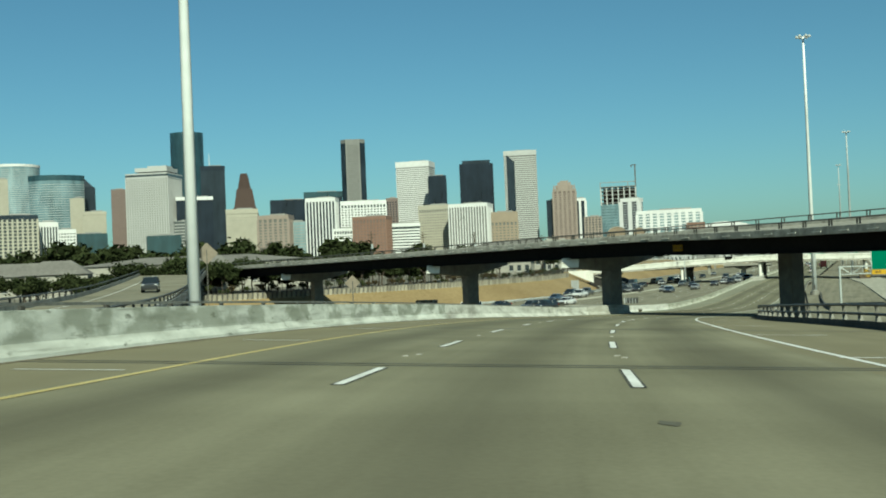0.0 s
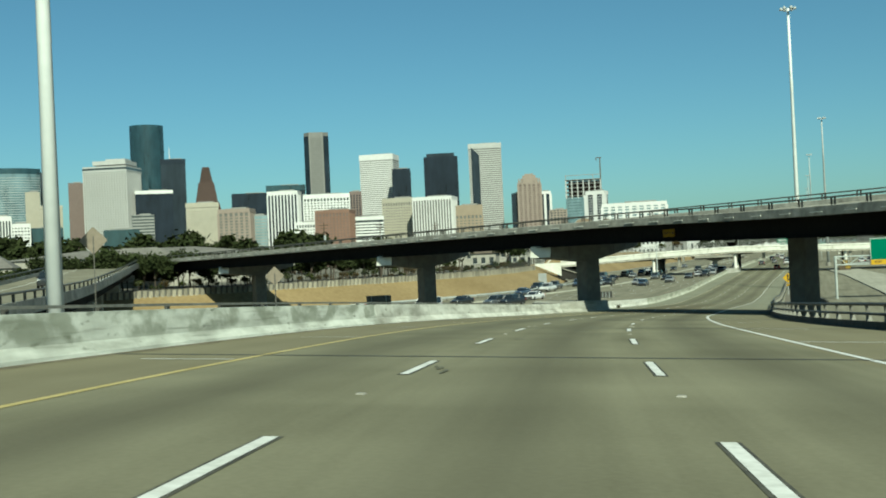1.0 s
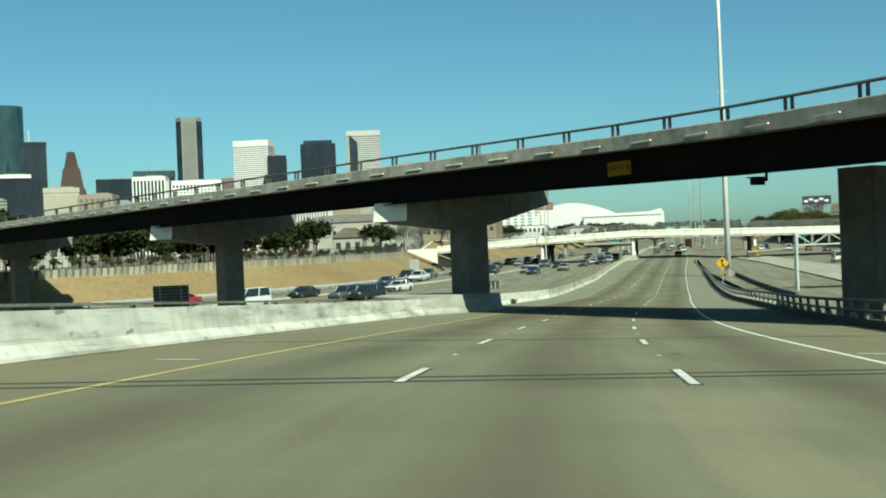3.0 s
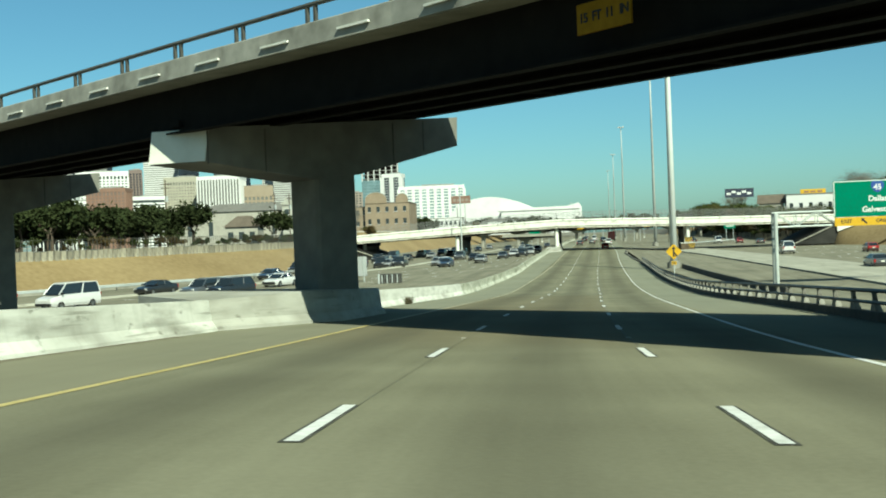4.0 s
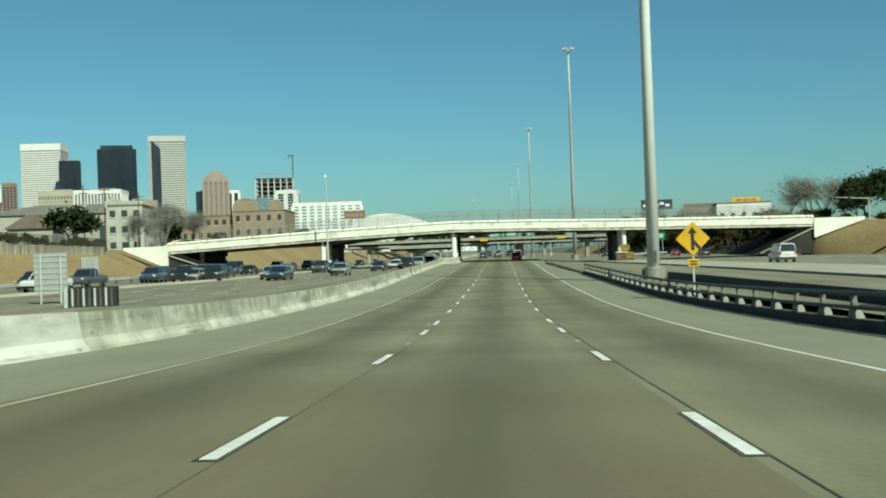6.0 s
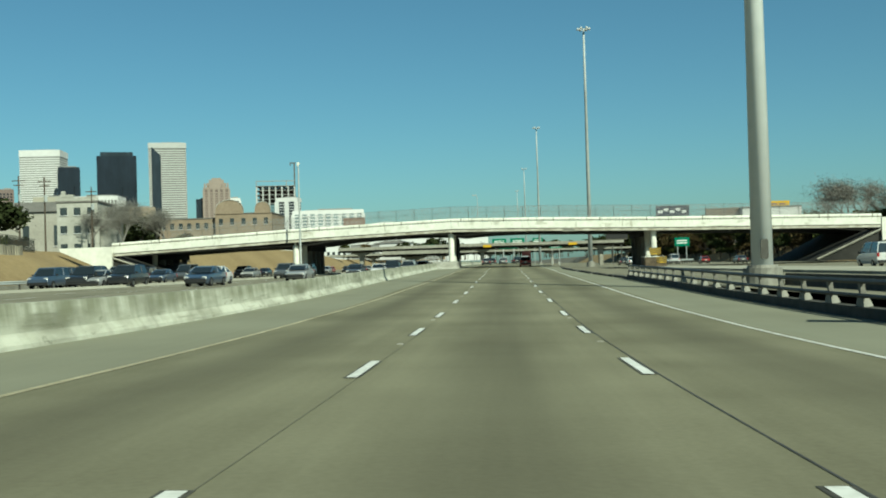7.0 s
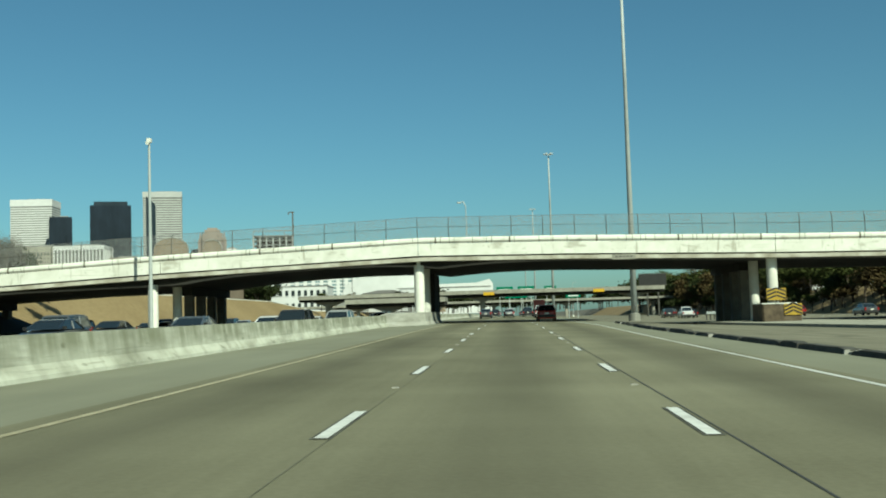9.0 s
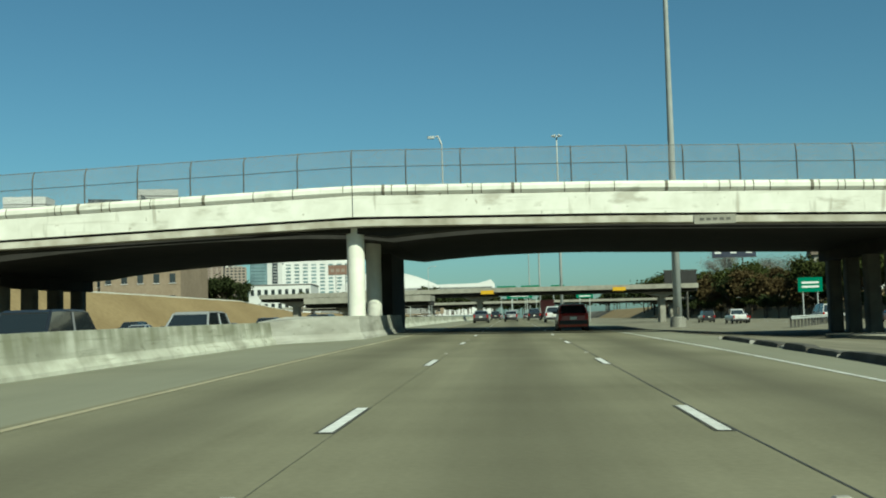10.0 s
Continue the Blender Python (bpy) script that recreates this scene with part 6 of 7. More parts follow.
ahead("hatchback", 264.9, 3.3, RED)
ahead("suv", 326, 4.6, WHITE)
ahead("sedan", 330, -3.7, GREY)
ahead("sedan", 352, -0.2, SILVER)
ahead("pickup", 372, 3.4, BLACK)
ahead("suv", 420, -3.4, BLACK)
ahead("van", 440, 0.2, WHITE)
ahead("sedan", 470, 3.6, GREY)
ahead("suv", 500, -3.6, SILVER)


def oncoming(kind, x, y, color):
    d = 6.0
    return car(kind, x, y, 0.30, 180 + math.degrees(math.atan2(near_left(y - d) - near_left(y + d), 2 * d)), color)


for kind, x, y, c in (
    ("suv", -46.5, 170, BLACK), ("pickup", -42.5, 163, WHITE), ("pickup", -44, 176, GREY), ("suv", -41.5, 189, BLUE), ("suv", -37, 186, BLACK), ("suv", -34, 187, BLACK), ("sedan", -26.5, 186, WHITE),
    ("sedan", -44, 148, BLUE), ("suv", -33, 262, BLACK), ("sedan", -25, 216, BLACK), ("sedan", -20, 222, GREY), ("sedan", -19, 236, WHITE), ("sedan", -36, 186, SILVER), ("suv", -42, 192, BLACK), ("sedan", -45, 206, GREY), ("sedan", -40, 214, BLUE),
    ("suv", -46, 226, BLACK), ("sedan", -41, 232, BLACK), ("van", -46, 243, GREY), ("sedan", -38, 246, SILVER), ("suv", -43, 262, BLACK), ("sedan", -37, 270, WHITE), ("suv", -41, 282, GREY), ("sedan", -46, 290, BLACK), ("sedan", -36, 296, SILVER),
    ("suv", -41, 308, BLACK), ("sedan", -45, 320, WHITE), ("sedan", -37, 330, BLACK), ("suv", -20, 300, BLACK), ("sedan", -24, 330, WHITE), ("sedan", -18, 362, GREY), ("suv", -27, 380, BLACK), ("sedan", -44, 350, RED), ("sedan", -38, 372, SILVER),
    ("sedan", -57, 104, RED), ("van", -45, 96, WHITE), ("suv", -37, 106, GREY), ("suv", -34.5, 106, BLACK), ("sedan", -46, 116, BLACK), ("sedan", -36, 126, WHITE), ("sedan", -25, 178, BLUE), ("sedan", -27.5, 186, SILVER), ("sedan", -21.5, 196, SILVER), ("suv", -39, 199, BLACK),
    ("suv", -17, 234, BLACK), ("suv", -16.2, 247, SILVER), ("sedan", -21, 262, WHITE), ("suv", -16.5, 277, BLUE), ("sedan", -17, 293, BLACK), ("sedan", -21, 287, SILVER), ("suv", -25.5, 300, BLACK), ("sedan", -30.5, 238, BLACK), ("suv", -29, 226, GREY),
):
    oncoming(kind, x, y, c)
for kind, x, y, c in (("van", 29.5, 196, WHITE), ("hatchback", 41.4, 190, RED), ("pickup", 26, 345, WHITE), ("suv", 27, 372, BLACK), ("sedan", 40.5, 300, GREY), ("van", 33, 330, WHITE), ("hatchback", 38, 322, RED), ("sedan", 28, 352, BLACK), ("suv", 31, 395, BLACK), ("sedan", 27.5, 130, GREY), ("suv", 31.5, 128, BLACK)):
    car(kind, x, y, 0.06, 0, c)
# cars on the curved ramp and on the flyover approach
p, p2 = ramp_at(36, 4.6, 0.01), ramp_at(30, 4.6, 0.01)
car("suv", p.x, p.y, p.z, math.degrees(math.atan2(p.x - p2.x, p2.y - p.y)), BLACK)
car("sedan", 66.5, 276, TOWN_Z + 0.03, 90, SILVER)
car("sedan", 72.5, 276, TOWN_Z + 0.03, 90, RED)
# red lorry far ahead
lorry = thing("lorry", "red and orange box lorry far down the motorway", "lorry", "traffic", at=(3.4, 405, 1.1))
part("box", Geo().box(0, 0, 2.2, 2.5, 7.5, 2.7), paint(RED), lorry)
part("cab", Geo().box(0, 5.0, 1.7, 2.4, 2.2, 2.4, 0, 0.15), paint(RED), lorry)
for sx in (-1.1, 1.1):
    for wy in (-2.6, 4.9):
        part("wheel", Geo().tube((sx - 0.15, wy, 0.5), (sx + 0.15, wy, 0.5), 0.5, 0.5, 14), M_TYRE, lorry)

# ---- banks, walls and town ----
M_RIBWALL = grainy("ribbed_wall_concrete", (0.22, 0.20, 0.15), (0.46, 0.42, 0.32), 0.85, 1.2, 0.12, 0.1, rand=0.3)
wall = thing("retaining_wall", "weathered ribbed concrete retaining wall above the grass bank", "retaining wall", kind="structure")
# core coloured dark to paint the shade in the gaps between panels
part("core", Geo().sweep([[(foot_left(y) - BANK_RUN * 0.82 + a, y, z) for a, z in ((0, 3.3), (0, 5.15), (-0.4, 5.15), (-0.4, 3.3))] for y in stations(60, 228, 4)]), M_DARKMARK, wall)
slab = Geo().box(0, 0, 0, 0.3, 0.62, 1.8).data("panel", M_RIBWALL)
yy = 62.0
while yy < 227:
    ob = new("panel", slab)
    ob.matrix_world = pose(foot_left(yy) - BANK_RUN * 0.82 + 0.12, yy, 4.2 + 0.08 * math.sin(yy * 1.7), 0, 0, math.degrees(math.atan2(foot_left(yy - 2) - foot_left(yy + 2), 4)))
    ob.parent = wall
    yy += 0.86
M_FENCE = grainy("dark_fence", (0.03, 0.032, 0.028), (0.06, 0.06, 0.05), 0.7, 3, 1, 0)
tf = thing("iron_fence", "dark upright-bar fence along the top of the bank", "fence", kind="structure")
for h in (0.3, 1.7):
    part("fence_rail", Geo().sweep([[(foot_left(y) - BANK_RUN * 0.9 - 0.3 + a, y, 4.75 + h + b) for a, b in ((0, 0), (0.06, 0), (0.06, 0.06), (0, 0.06))] for y in stations(60, 245, 4)]), M_FENCE, tf)
bar = Geo().box(0, 0, 1.0, 0.06, 0.08, 2.1).data("fence_bar", M_FENCE)
yy = 62.0
while yy < 244:
    ob = new("fence_bar", bar)
    ob.location, ob.parent = (foot_left(yy) - BANK_RUN * 0.9 - 0.3, yy, 4.35), tf
    yy += 0.75

# trees
def bark(name, a, b):
    return grainy(name, a, b, 0.9, 6, 1, 0.3)


M_BARK, M_TWIG = bark("tree_bark", (0.06, 0.045, 0.03), (0.13, 0.10, 0.075)), bark("bare_twigs", (0.14, 0.13, 0.11), (0.26, 0.245, 0.215))


def leaf_mat(name, a, b):
    return grainy(name, a, b, 0.9, 1.3, 0.25, 0, 0, rand=0.2, spec=0.05)


M_LEAF = leaf_mat("evergreen_leaves", (0.022, 0.032, 0.012), (0.058, 0.070, 0.028))
M_LEAF2 = leaf_mat("olive_leaves", (0.034, 0.045, 0.013), (0.085, 0.095, 0.030))
M_LEAF3 = leaf_mat("brown_leaves", (0.055, 0.040, 0.018), (0.115, 0.085, 0.038))


def branches(g, p, d, length, r, depth, rng, tips, spread=0.55):
    q = p + d * length
    g.tube(p, q, r, r * 0.65, 6 if depth > 2 else 4)
    if depth == 0:
        tips.append(q)
        return
    for k in range(2 if depth < 3 else 3):
        e = (d + Vector((rng.gauss(0, spread), rng.gauss(0, spread), rng.gauss(0.12, spread * 0.55)))).normalized()
        branches(g, q, e, length * rng.uniform(0.6, 0.85), r * 0.62, depth - 1, rng, tips, spread)


def make_tree(seed, height, leaf, kind, density=26, leaf_size=0.30, flat=0.7):
    """A tree at the origin: trunk and limbs, and for leafy kinds a crown of many small leaves in uneven clumps."""
    rng = random.Random(seed)
    words = {"oak": "dark evergreen oak with a dense uneven crown", "bare": "leafless winter tree with fine grey-brown branches", "scrub": "scrubby roadside tree with thin olive leaves"}[kind]
    ob = thing("tree", words, "tree", "trees", at=(0, 0, -50))
    g, tips = Geo(), []
    branches(g, Vector((0, 0, 0)), Vector((rng.gauss(0, 0.06), rng.gauss(0, 0.06), 1)).normalized(), height * 0.28, height * 0.026, 4 if kind != "bare" else 5, rng, tips, 0.55 if kind != "bare" else 0.42)
    part("trunk", g, M_BARK if kind != "bare" else M_TWIG, ob)
    if tips:
        v, f = [], []
        for t in tips:
            rc = height * rng.uniform(0.06, 0.13)
            for _ in range(density):
                o = Vector((rng.gauss(0, 1), rng.gauss(0, 1), rng.gauss(0, flat)))
                c = t + o * rc * 0.8
                u = Vector((rng.uniform(-1, 1), rng.uniform(-1, 1), rng.uniform(-0.6, 0.6))).normalized()
                w = u.cross(Vector((rng.uniform(-1, 1), rng.uniform(-1, 1), rng.uniform(-1, 1)))).normalized()
                s = leaf_size * rng.uniform(0.6, 1.4)
                slim = 0.55 if kind != "bare" else 0.022
                i = len(v)
                v += [tuple(c - u * s), tuple(c + w * s * slim), tuple(c + u * s), tuple(c - w * s * slim)]
                f.append((i, i + 1, i + 2, i + 3))
        me = bpy.data.meshes.new("crown" if kind != "bare" else "twigs")
        me.from_pydata(v, [], f)
        me.materials.append(leaf or M_TWIG)
        cr = tagged(new("crown" if kind != "bare" else "twig_mass", me), kind="stuff")
        cr.parent = ob
    return ob


OAKS = [make_tree(s, 9.0, M_LEAF, "oak", 95, 0.36, 0.8) for s in (11, 12, 13, 14)]
BIG_OAKS = [make_tree(s, 9.0, M_LEAF, "oak", 210, 0.19, 0.8) for s in (18, 19)]
SCRUB = [make_tree(s, 8.0, m, "scrub", 80, 0.24) for s, m in ((21, M_LEAF2), (22, M_LEAF), (23, M_LEAF2), (24, M_LEAF3))]
BARE = [make_tree(s, 10.0, None, "bare", 16, 0.75) for s in (31, 32, 33)]


def plant(pool, x, y, z, scale, rng):
    o = copy_thing(rng.choice(pool), pose(x, y, z - 0.05, 0, 0, rng.uniform(0, 360)))
    o.scale = (scale, scale, scale * rng.uniform(0.9, 1.1))
    return o


rng = random.Random(77)
# oaks behind the fence on the left
for k in range(35):
    y = 84 + k * 2.9 + rng.uniform(-1.5, 1.5)
    plant(OAKS, foot_left(y) - BANK_RUN - rng.uniform(4, 18), y, TOWN_Z, rng.uniform(0.68, 0.88), rng)
for k in range(14):
    y = 40 + k * 6
    plant(OAKS, foot_left(y) - BANK_RUN - rng.uniform(30, 75), y, TOWN_Z, rng.uniform(0.55, 0.75), rng)
for x, y, s in ((-73.5, 243, 1.0), (-86.4, 343, 1.25)):
    plant(OAKS, x, y, TOWN_Z, s, rng)
for x, y, s in ((-81, 298, 0.95), (-77, 304, 1.0), (-74, 296, 0.9), (-71, 306, 1.0), (-67, 299, 0.95), (-79, 310, 1.0)):
    plant(BARE, x, y, TOWN_Z, s, rng)
for x, y, s in ((-64, 300, 0.5), (-66, 308, 0.55), (-82, 470, 1.0), (-79, 474, 1.05), (-76, 470, 1.0), (-73.5, 474, 0.9), (-85, 476, 1.0)):
    plant(SCRUB if y < 400 else OAKS, x, y, TOWN_Z, s, rng)
# scrub along the far bank: low behind the overpass, taller further on
def bank_top(y):
    return 2.9 + 0.028 * (y - 57)


for k in range(110):
    y = 285 + 420 * (k / 110) ** 1.1 + rng.uniform(-3, 3)
    d = rng.uniform(2.5, 14)
    z = -0.35 + min(1, d / BANK_RUN) * (TOWN_Z + 0.35)
    plant(SCRUB, foot_right(y) + d, y, z, (bank_top(y) - z) / 8.4 * rng.uniform(0.75, 1.02), rng)
for x, y, s in ((71.3, 575, 1.9), (88.6, 575, 1.9), (86, 404, 1.9), (92, 398, 1.85), (97, 404, 1.75), (102, 398, 1.6)):
    plant(BARE, x, y, TOWN_Z, s, rng)
for x, y, s in ((69, 284, 1.2), (74, 282, 1.6), (80, 286, 1.6), (87, 282, 1.45), (66, 280, 0.8), (77, 276, 0.95), (94, 284, 1.4)):
    plant(BIG_OAKS, x, y, TOWN_Z, s, rng)


def grove(name, label, pool, places):
    """Many far or low trees joined into one."""
    data = []
    for t in pool:
        meshes = [(np.array([v.co for v in c.data.vertices]), [tuple(p.vertices) for p in c.data.polygons], c.data.materials[0]) for c in t.children]
        data.append(meshes)
    verts, faces, slots, mats = [], [], [], []
    for x, y, z, sc in places:
        ang = rng.uniform(0, 2 * math.pi)
        rot = np.array([[math.cos(ang), math.sin(ang), 0], [-math.sin(ang), math.cos(ang), 0], [0, 0, 1]]) * sc
        for co, fc, mat in rng.choice(data):
            if mat not in mats:
                mats.append(mat)
            i = len(verts)
            verts += (co @ rot + np.array([x, y, z - 0.05])).tolist()
            faces += [tuple(j + i for j in f) for f in fc]
            slots += [mats.index(mat)] * len(fc)
    me = bpy.data.meshes.new(name)
    me.from_pydata(verts, [], faces)
    for m in mats:
        me.materials.append(m)
    me.polygons.foreach_set("material_index", slots)
    return tagged(new(name, me), label, "trees", "", "stuff")


FAR_OAKS = [make_tree(s, 9.0, M_LEAF, "oak", 26, 0.66, 0.8) for s in (15, 16, 17)]
FAR_SCRUB = [make_tree(s, 8.0, m, "scrub", 15, 0.42) for s, m in ((25, M_LEAF2), (26, M_LEAF), (27, M_LEAF3))]
places = []
for k in range(105):
    a, r = radians(rng.uniform(12, 46)), rng.uniform(330, 620)
    x, y, sc = -r * math.sin(a), -60 + r * math.cos(a), rng.uniform(1.25, 1.85)
    if x < -140 or y > 440:    # none before the cream buildings
        places.append((x, y, TOWN_Z, sc))
for k in range(90):
    y = rng.uniform(620, 1080)
    places.append((-62 - 0.10 * (y - 600) + rng.uniform(-45, 60), y, TOWN_Z, rng.uniform(0.6, 1.25)))
for k in range(75):
    y = rng.uniform(66, 178)
    places.append((foot_left(y) - BANK_RUN - rng.uniform(5, 30), y, TOWN_Z, rng.uniform(0.34, 0.56)))
for k in range(34):    # before the white hall
    y = rng.uniform(940, 1060)
    places.append((-136 + 3.6 * k + rng.uniform(-3, 3), y, TOWN_Z, rng.uniform(1.1, 1.9)))
for k in range(64):    # closing the view down the motorway
    x = rng.uniform(-100, 75)
    if abs(x + 3) < 24:
        places.append((x, rng.uniform(1415, 1480), TOWN_Z, rng.uniform(1.5, 2.3)))
    else:
        places.append((x, rng.uniform(880, 1000), TOWN_Z, rng.uniform(1.0, 1.6)))
grove("far_trees", "band of dark evergreen trees before downtown", FAR_OAKS, places)
places = []
for k in range(190):
    y = 284 + 300 * (k / 190) + rng.uniform(-2, 2)
    d = rng.uniform(0.5, 10)
    places.append((foot_right(y) + d, y, -0.35 + d / BANK_RUN * (TOWN_Z + 0.35), rng.uniform(0.45, 0.75)))
for k in range(60):
    y = 268 + rng.uniform(0, 260)
    places.append((rng.uniform(64, 110), y, TOWN_Z, (bank_top(y) - TOWN_Z) / 8.4 * rng.uniform(0.55, 0.9)))
for k in range(40):
    places.append((rng.choice((-1, 1)) * rng.uniform(66, 130), rng.uniform(460, 900), TOWN_Z, rng.uniform(0.8, 1.3)))
for k in range(95):
    y = 92 + k * 1.65
    places.append((foot_left(y) - BANK_RUN - rng.uniform(0.6, 3), y, TOWN_Z - 0.4, rng.uniform(0.16, 0.34)))
grove("undergrowth", "dense olive and brown scrub along the motorway banks", FAR_SCRUB, places)
OAKS += FAR_OAKS + FAR_SCRUB + BIG_OAKS
for t in OAKS + SCRUB + BARE:
    for o in t.children:
        bpy.data.objects.remove(o)
    bpy.data.objects.remove(t)

# houses
M_PLASTER, M_ROOF = grainy("cream_plaster", (0.33, 0.31, 0.26), (0.45, 0.43, 0.37), 0.85, 2, 0.3, 0.1), grainy("brown_shingles", (0.10, 0.08, 0.06), (0.18, 0.145, 0.11), 0.9, 3, 0.4, 0.3)
M_GREYROOF = grainy("grey_roofing", (0.15, 0.14, 0.125), (0.23, 0.22, 0.195), 0.9, 1.5, 0.2, 0.2)


def house(x, y, w, d, h, rz, label, walls, roof, gable=2.0, windows=4, storeys=2, hip=True, z=None, name="house"):
    ob = thing(name, label, "building", at=(x, y, TOWN_Z if z is None else z), rz=rz)
    part("wall", Geo().box(0, d / 2, h / 2, w, d, h), walls, ob)
    if gable:
        e = 0.5
        inset = w * 0.28 if hip else 0.0
        g = Geo()
        g.v = [(-w / 2 - e, -e, h), (w / 2 + e, -e, h), (w / 2 + e, d + e, h), (-w / 2 - e, d + e, h), (-w / 2 + inset - (0 if hip else e), d / 2, h + gable), (w / 2 - inset + (0 if hip else e), d / 2, h + gable)]
        g.f = [(0, 1, 5, 4), (1, 2, 5), (2, 3, 4, 5), (3, 0, 4), (0, 3, 2, 1)]
        part("roof", g, roof, ob)
    else:
        part("roof", Geo().box(0, d / 2, h + 0.15, w + 0.4, d + 0.4, 0.3), roof, ob)
    for s in range(storeys):
        for k in range(windows):
            wx, wz = -w / 2 + w * (k + 0.5) / windows, h * (s + 0.5) / storeys
            win = part("window", Geo().box(wx, -0.03, wz, min(1.3, w / windows * 0.5), 0.1, h / storeys * 0.42), G_GREY, ob)
            part("sill", Geo().box(wx, -0.08, wz - h / storeys * 0.23, min(1.5, w / windows * 0.56), 0.2, 0.12), F_WHITE, win)
    return ob


house(-106, 318, 38, 16, 10.0, 8, "long low cream building with a hipped grey roof", M_PLASTER, M_GREYROOF, 2.6, 6, 1)
house(-83, 250, 7.5, 8, 4.2, 8, "small cream house with a brown hipped roof", M_PLASTER, M_ROOF, 2.6, 3, 1)
M_STUCCO = grainy("cream_stucco", (0.36, 0.35, 0.30), (0.52, 0.51, 0.45), 0.85, 1.2, 0.25, 0.15)
cream = house(-84.3, 300, 7.6, 14, 10.4, 8, "cream stucco block with a stepped parapet and arched windows", M_STUCCO, M_GREYROOF, 0.0, 3, 3)
part("parapet", Geo().box(0, 0.1, 10.9, 7.8, 0.4, 1.0).box(-1.9, 0.1, 11.6, 2.6, 0.4, 0.6).box(2.6, 0.1, 11.5, 1.6, 0.4, 0.5), M_STUCCO, cream)
part("chimney", Geo().box(-3.0, 2.0, 11.6, 0.7, 0.7, 2.2), M_STUCCO, cream)
for k in range(3):
    wx = -2.53 + 2.53 * k
    part("arch_window", Geo().sweep([[(wx + 0.5 * a, y, 4.9 + 0.5 * b) for a, b in ((-1, -1), (1, -1), (1, 0.9), (0.7, 1.6), (0, 1.9), (-0.7, 1.6), (-1, 0.9))] for y in (-0.12, -0.02)]), G_GREY, cream)
part("annex", Geo().box(5.6, 2.6, 3.4, 3.8, 5.0, 6.8).box(5.6, 2.6, 6.95, 4.2, 5.4, 0.3), M_STUCCO, cream)
part("stair", Geo().box(3.9, -0.7, 2.6, 0.9, 1.2, 5.2).box(3.9, -0.7, 5.4, 1.2, 1.5, 0.25), M_STUCCO, cream)
house(-142, 160, 60, 18, 7, 28, "long low warehouse with a pale wall and grey roof", M_PLASTER, M_GREYROOF, 2.0, 10, 1)
M_SCHOOL = grainy("tan_brickwork", (0.25, 0.19, 0.13), (0.35, 0.275, 0.195), 0.9, 1.5, 0.2, 0.1)
house(-98, 437, 30, 26, 13.4, 3, "large tan brick school building with rows of windows", M_SCHOOL, M_GREYROOF, 0.0, 11, 3, name="brick_building")
school = house(-85.5, 435.5, 18, 26, 14.6, 3, "tan brick end block with curved gables", M_SCHOOL, M_GREYROOF, 0.0, 5, 3, name="brick_building")
for gx, gw, gh in ((-4.4, 9.2, 4.4), (6.2, 5.2, 3.6)):
    rim = [(gx + gw / 2 * math.sin(k * math.pi / 14) * (1 if abs(k) < 6 else 0.98), 14.6 + gh * max(0.0, math.cos(k * math.pi / 14)) ** 0.7) for k in range(-7, 8)]
    part("gable", Geo().sweep([[(x, y, z) for x, z in rim] for y in (-0.25, 0.5)]), M_SCHOOL, school)
    part("coping", Geo().sweep([[(x, y, z + dz) for x, z in rim for dz in (0.02,)] + [(x, y, z + 0.22) for x, z in reversed(rim)] for y in (-0.4, 0.65)]), M_STUCCO, school)
for x, y, w in ((-170, 128, 22), (-205, 140, 26), (-150, 118, 14), (-122, 134, 16), (-240, 120, 30), (-260, 160, 30)):
    house(x, y, w, 12, 5.2, 34, "pale low house with a grey hipped roof among trees", M_PLASTER, M_GREYROOF, 3.2, 4, 1)
house(63, 424, 9, 10, 7.8, -10, "pale gabled house above the grass bank", M_PLASTER, M_ROOF, 3.4, 3, 2, False)
house(76.5, 420, 17, 10, 10.6, -6, "white shop with a yellow sign band", F_WHITE, M_GREYROOF, 0.0, 5, 1, name="shop")
M_BLUEBOARD = grainy("navy_board", (0.02, 0.025, 0.05), (0.04, 0.05, 0.08), 0.5, 1, 0.2, 0)
shop = thing("shop_sign", "yellow sign board on the shop roof", "sign", at=(78, 423, TOWN_Z + 10.7))
part("panel", Geo().box(0, 0, 0.9, 9, 0.3, 1.8).box(0, 0.1, 0.1, 8, 0.2, 0.5), M_SIGN_YELLOW, shop)
for k in range(3):
    part("text_bar", Geo().box(-2.4 + 2.4 * k, -0.18, 0.9, 1.8, 0.04, 0.6), F_BRICK, shop)
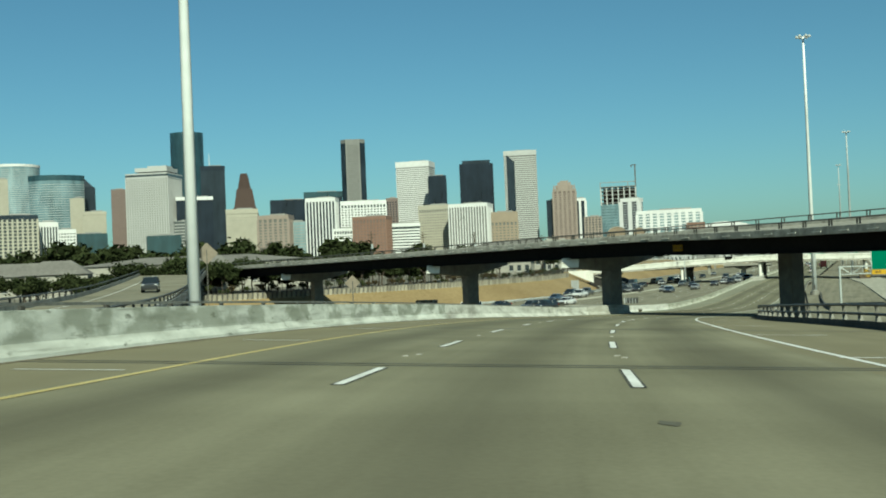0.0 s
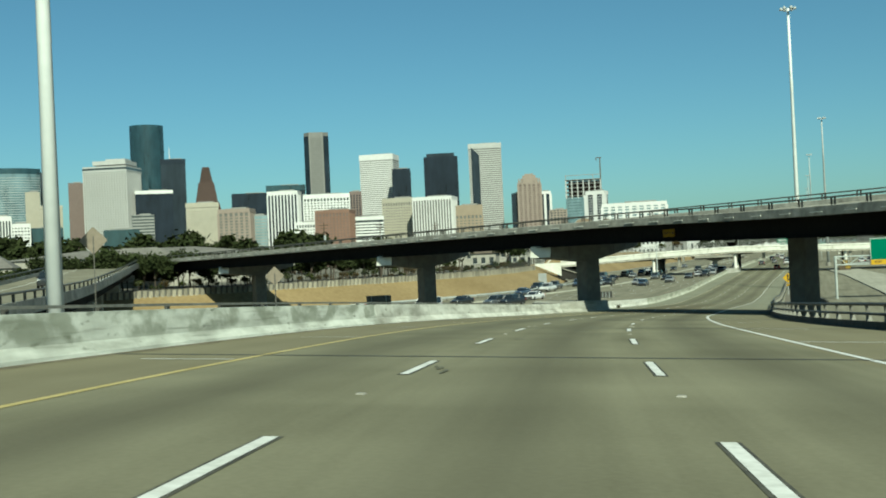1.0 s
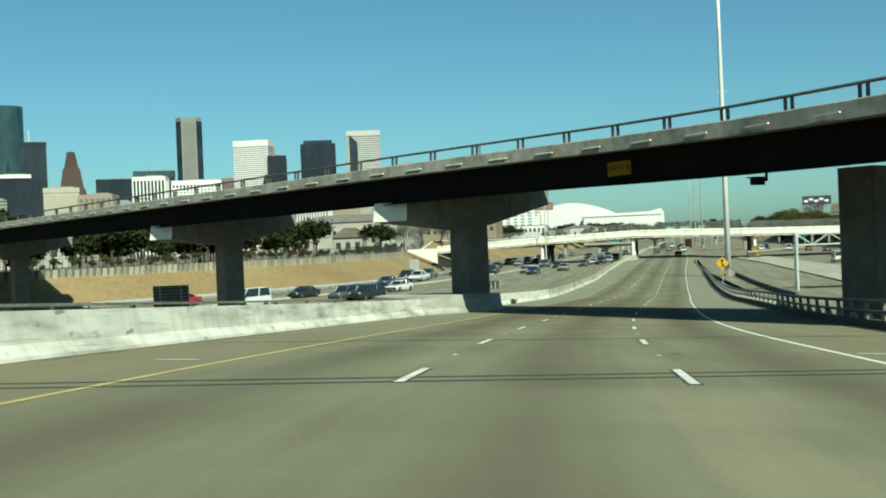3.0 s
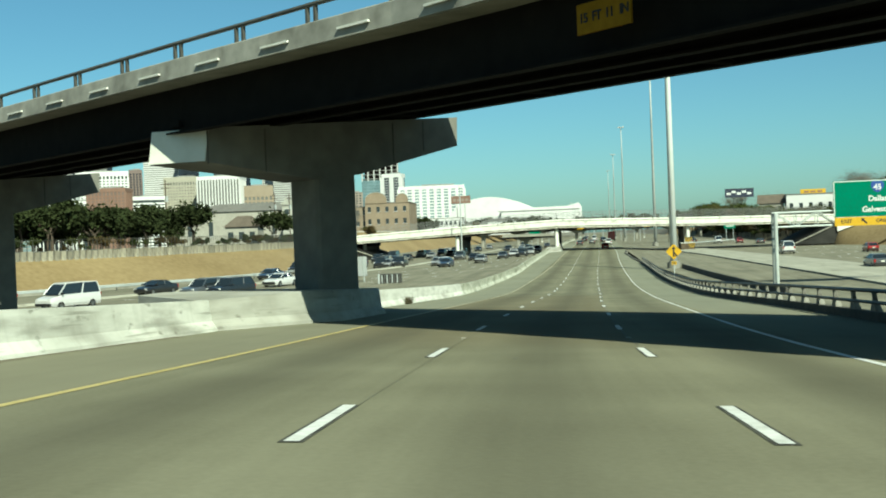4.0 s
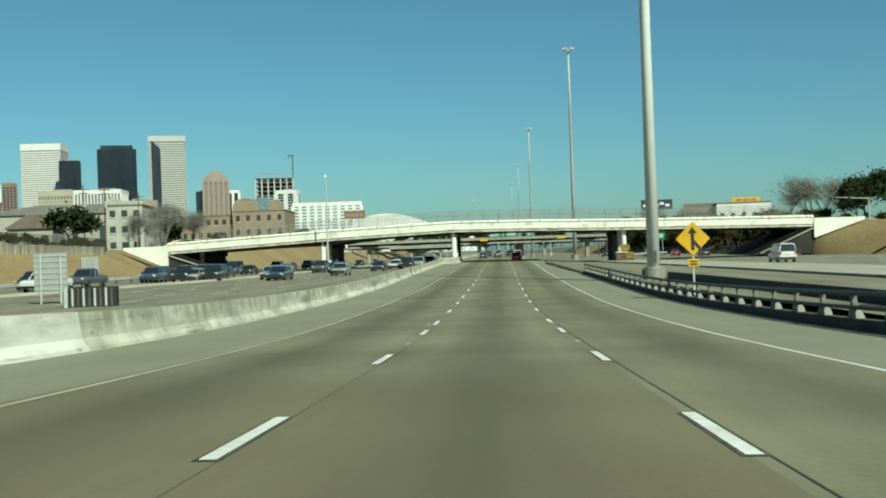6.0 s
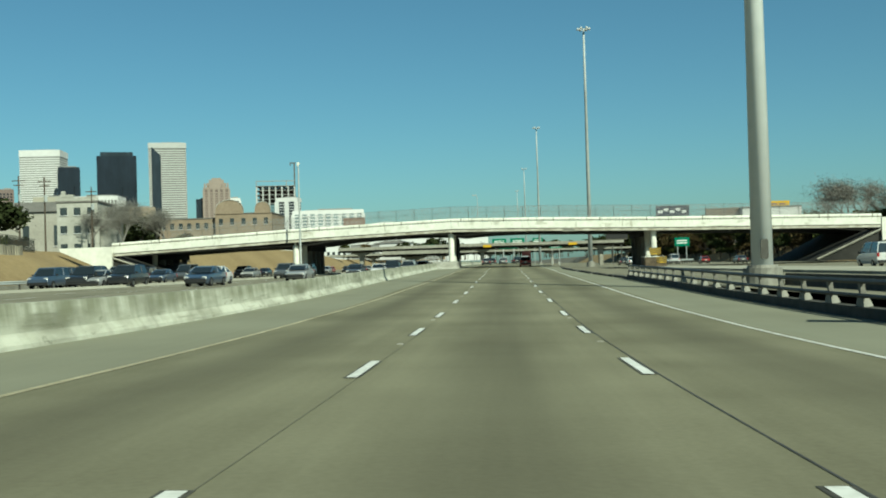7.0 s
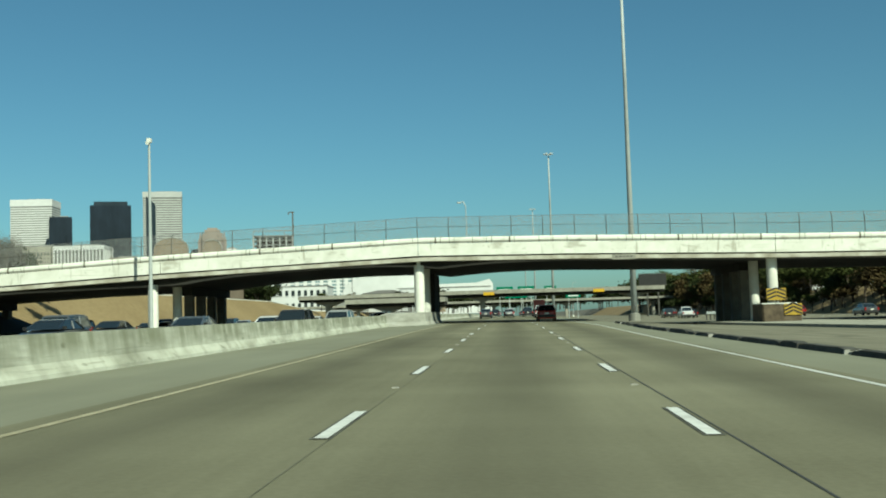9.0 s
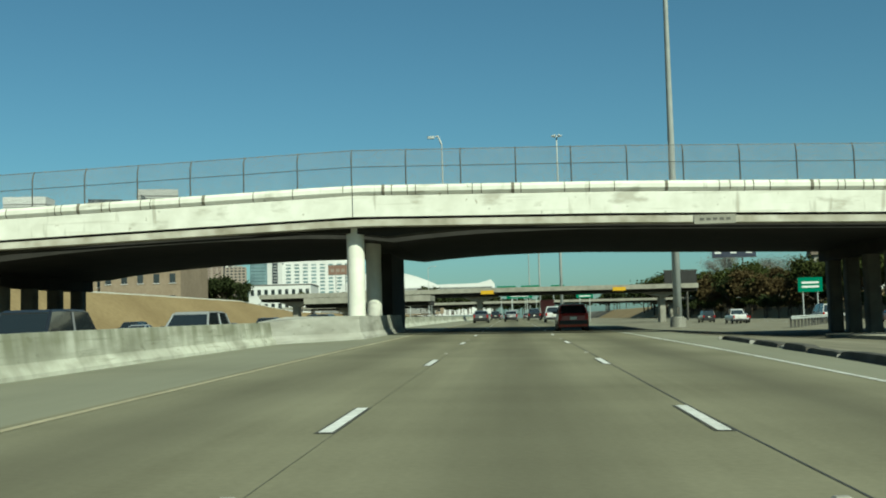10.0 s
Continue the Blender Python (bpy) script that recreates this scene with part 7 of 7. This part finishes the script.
for x, y, z, w, h, c, lab in ((66.5, 540, 20.5, 13.5, 4.0, M_BLUEBOARD, "dark blue roadside billboard with pale text on tall posts"), (30.8, 420, 8.7, 6.4, 2.5, M_BLACK, "black back of a large billboard"), (-111.9, 878, 34.8, 16, 6.0, F_BRICK, "red sign panel on tall posts")):
    ob = thing("billboard", lab, "billboard", at=(x, y, 0.2))
    part("panel", Geo().box(0, 0, z, w, 0.4, h), c, ob)
    part("frame", Geo().box(0, 0, z + h / 2 + 0.1, w + 0.3, 0.5, 0.15).box(0, 0, z - h / 2 - 0.1, w + 0.3, 0.5, 0.15), M_RAIL, ob)
    if c is M_BLUEBOARD:
        for k in range(5):
            part("text_bar", Geo().box(-5 + 2.4 * k, -0.22, z + (0.5 if k % 2 else -0.3), 1.9, 0.03, 1.1), F_WHITE, ob)
    if c is F_BRICK:
        for k in range(4):
            part("text_bar", Geo().box(-5.2 + 3.4 * k, -0.22, z - 0.3, 2.3, 0.03, 2.2), F_PINK, ob)
    for dx in (-w * 0.2, w * 0.2):
        part("post", Geo().tube((dx, 0.3, 0), (dx, 0.3, z), 0.22, 0.2, 10), M_RAIL, ob)
# power poles on the left
for x, y in ((-86, 178), (-80, 200), (-79.7, 265.7), (-76.8, 268.6), (-78.3, 292), (-92, 160)):
    ob = thing("power_pole", "wooden power pole with a crossarm", "utility pole", "power poles", at=(x, y, TOWN_Z))
    part("pole", Geo().tube((0, 0, 0), (0, 0, 12.5), 0.17, 0.11, 8), M_BARK, ob)
    part("crossarm", Geo().box(0, 0, 11.7, 2.2, 0.12, 0.14).box(0, 0, 11.0, 1.6, 0.12, 0.14), M_BARK, ob)
    part("transformer", Geo().tube((0.3, -0.25, 8.4), (0.3, -0.25, 9.5), 0.26, 0.26, 12), M_GALV, ob, "pale steel transformer drum")
# right roadside signs
for x, y, z, w, h in ((40.2, 361.5, 5.05, 3.5, 2.1), (-1.2, 470, 7.0, 6.4, 1.7), (15.0, 470, 6.6, 4.1, 1.6), (-4.6, 520, 9.6, 5.5, 2.4), (2.5, 520, 9.6, 5.5, 2.4), (10.5, 520, 9.6, 4.0, 2.2), (-26, 430, 6.0, 4.0, 3.0)):
    ob = thing("guide_sign", "green road sign on steel posts", "road sign", "far signs", at=(x, y, 0.2))
    part("panel", Geo().box(0, 0, z, w, 0.12, h), M_SIGN_GREEN, ob)
    for k in range(2):
        part("text_bar", Geo().box(0, -0.08, z + 0.3 - 0.6 * k, w * 0.7, 0.02, 0.28), M_WHITE, ob)
    for dx in (-w * 0.3, w * 0.3):
        part("post", Geo().tube((dx, 0.12, 0), (dx, 0.12, z + h / 2), 0.1, 0.1, 6), M_GALV, ob)
# road bridges further on
for y, z0, xa, xb, cols in ((345, 4.5, -31, -14, (-24,)), (395, 6.5, -49, 30, (-43, -30, -9, 24)), (560, 6.6, -90, 62, (-60, -30, -9, 18, 50))):
    ob = thing("far_bridge", "flat concrete bridge further down the motorway", "bridge", kind="structure")
    part("deck", Geo().sweep([[(x, y + a, z0 + b + 0.004 * min(x - xa, xb - x)) for a, b in ((0, -0.45), (9, -0.45), (9, 0.35), (0, 0.35))] for x in stations(xa, xb, 6)]), M_CONC, ob)
    part("beam", Geo().box((xa + xb) / 2, y + 4.5, z0 - 0.65, xb - xa, 6.5, 0.6), M_CONC_SHADE, ob)
    for x in cols:
        part("column", Geo().box(x, y + 4.5, z0 / 2 - 0.7, 1.1, 3, z0 - 0.6, 0, 0.15), M_CONC, ob)
        part("pier_cap", Geo().sweep([[(x + a, y + b, z0 - 1.5 + c) for a, c in ((-3.2, 0.5), (-0.6, -0.4), (0.6, -0.4), (3.2, 0.5))] for b in (2.5, 6.5)]), M_CONC, ob)
for x in (-7.5, 16.0):
    ob = thing("clearance_sign", "yellow clearance board on a far bridge", "sign", at=(x, 394.6, 5.9))
    part("plate", Geo().box(0, 0, 0.3, 2.3, 0.08, 0.65), M_SIGN_YELLOW, ob)

# white convention hall and stadium far off
hall = thing("convention_hall", "long white vaulted convention hall beyond the motorway", "hall", at=(-113, 1150, TOWN_Z), rz=2)
arch = [(-46 + 98 * k / 18, 22 + 19 * math.sin(math.pi * (k / 18) ** 0.8) ** 0.75) for k in range(19)]
part("vault", Geo().sweep([[(x, y, z) for x, z in [(-46, 0)] + arch + [(52, 0)]] for y in (0, 60)]), F_WHITE, hall)
part("wing", Geo().sweep([[(x, y, z) for x, z in ((10, 0), (10, 26), (40, 27.5), (80, 28), (92, 31), (95, 27), (96, 0))] for y in (-10, 50)]), F_WHITE, hall)
part("parapet_line", Geo().box(50, -10.3, 24.5, 86, 0.6, 0.8), F_GREY, hall)
rng = random.Random(31)
for k in range(16):
    y = 600 + 26 * k
    x = -60 - 0.11 * (y - 600) + rng.uniform(-26, 30)
    house(x, y, rng.uniform(12, 26), rng.uniform(10, 16), rng.uniform(3.6, 8.5), rng.uniform(-12, 16), *rng.choice((("low white commercial building", F_WHITE, M_GREYROOF), ("low grey shed beyond the motorway", F_GREY, M_GREYROOF), ("low brown brick building", M_SCHOOL, M_ROOF), ("low cream commercial building", F_CREAM, M_GREYROOF))), rng.choice((0.0, 1.6, 2.4)), 4, 1, name="commercial_building")
for x, y, w, h, m, lab in ((-81.5, 560, 21, 9.6, F_WHITE, "low white commercial building"), (130, 760, 60, 12, F_WHITE, "low white commercial building")):
    house(x, y, w, 24, h, 4, lab, m, M_GREYROOF, 0.0, 9, 2, name="commercial_building")
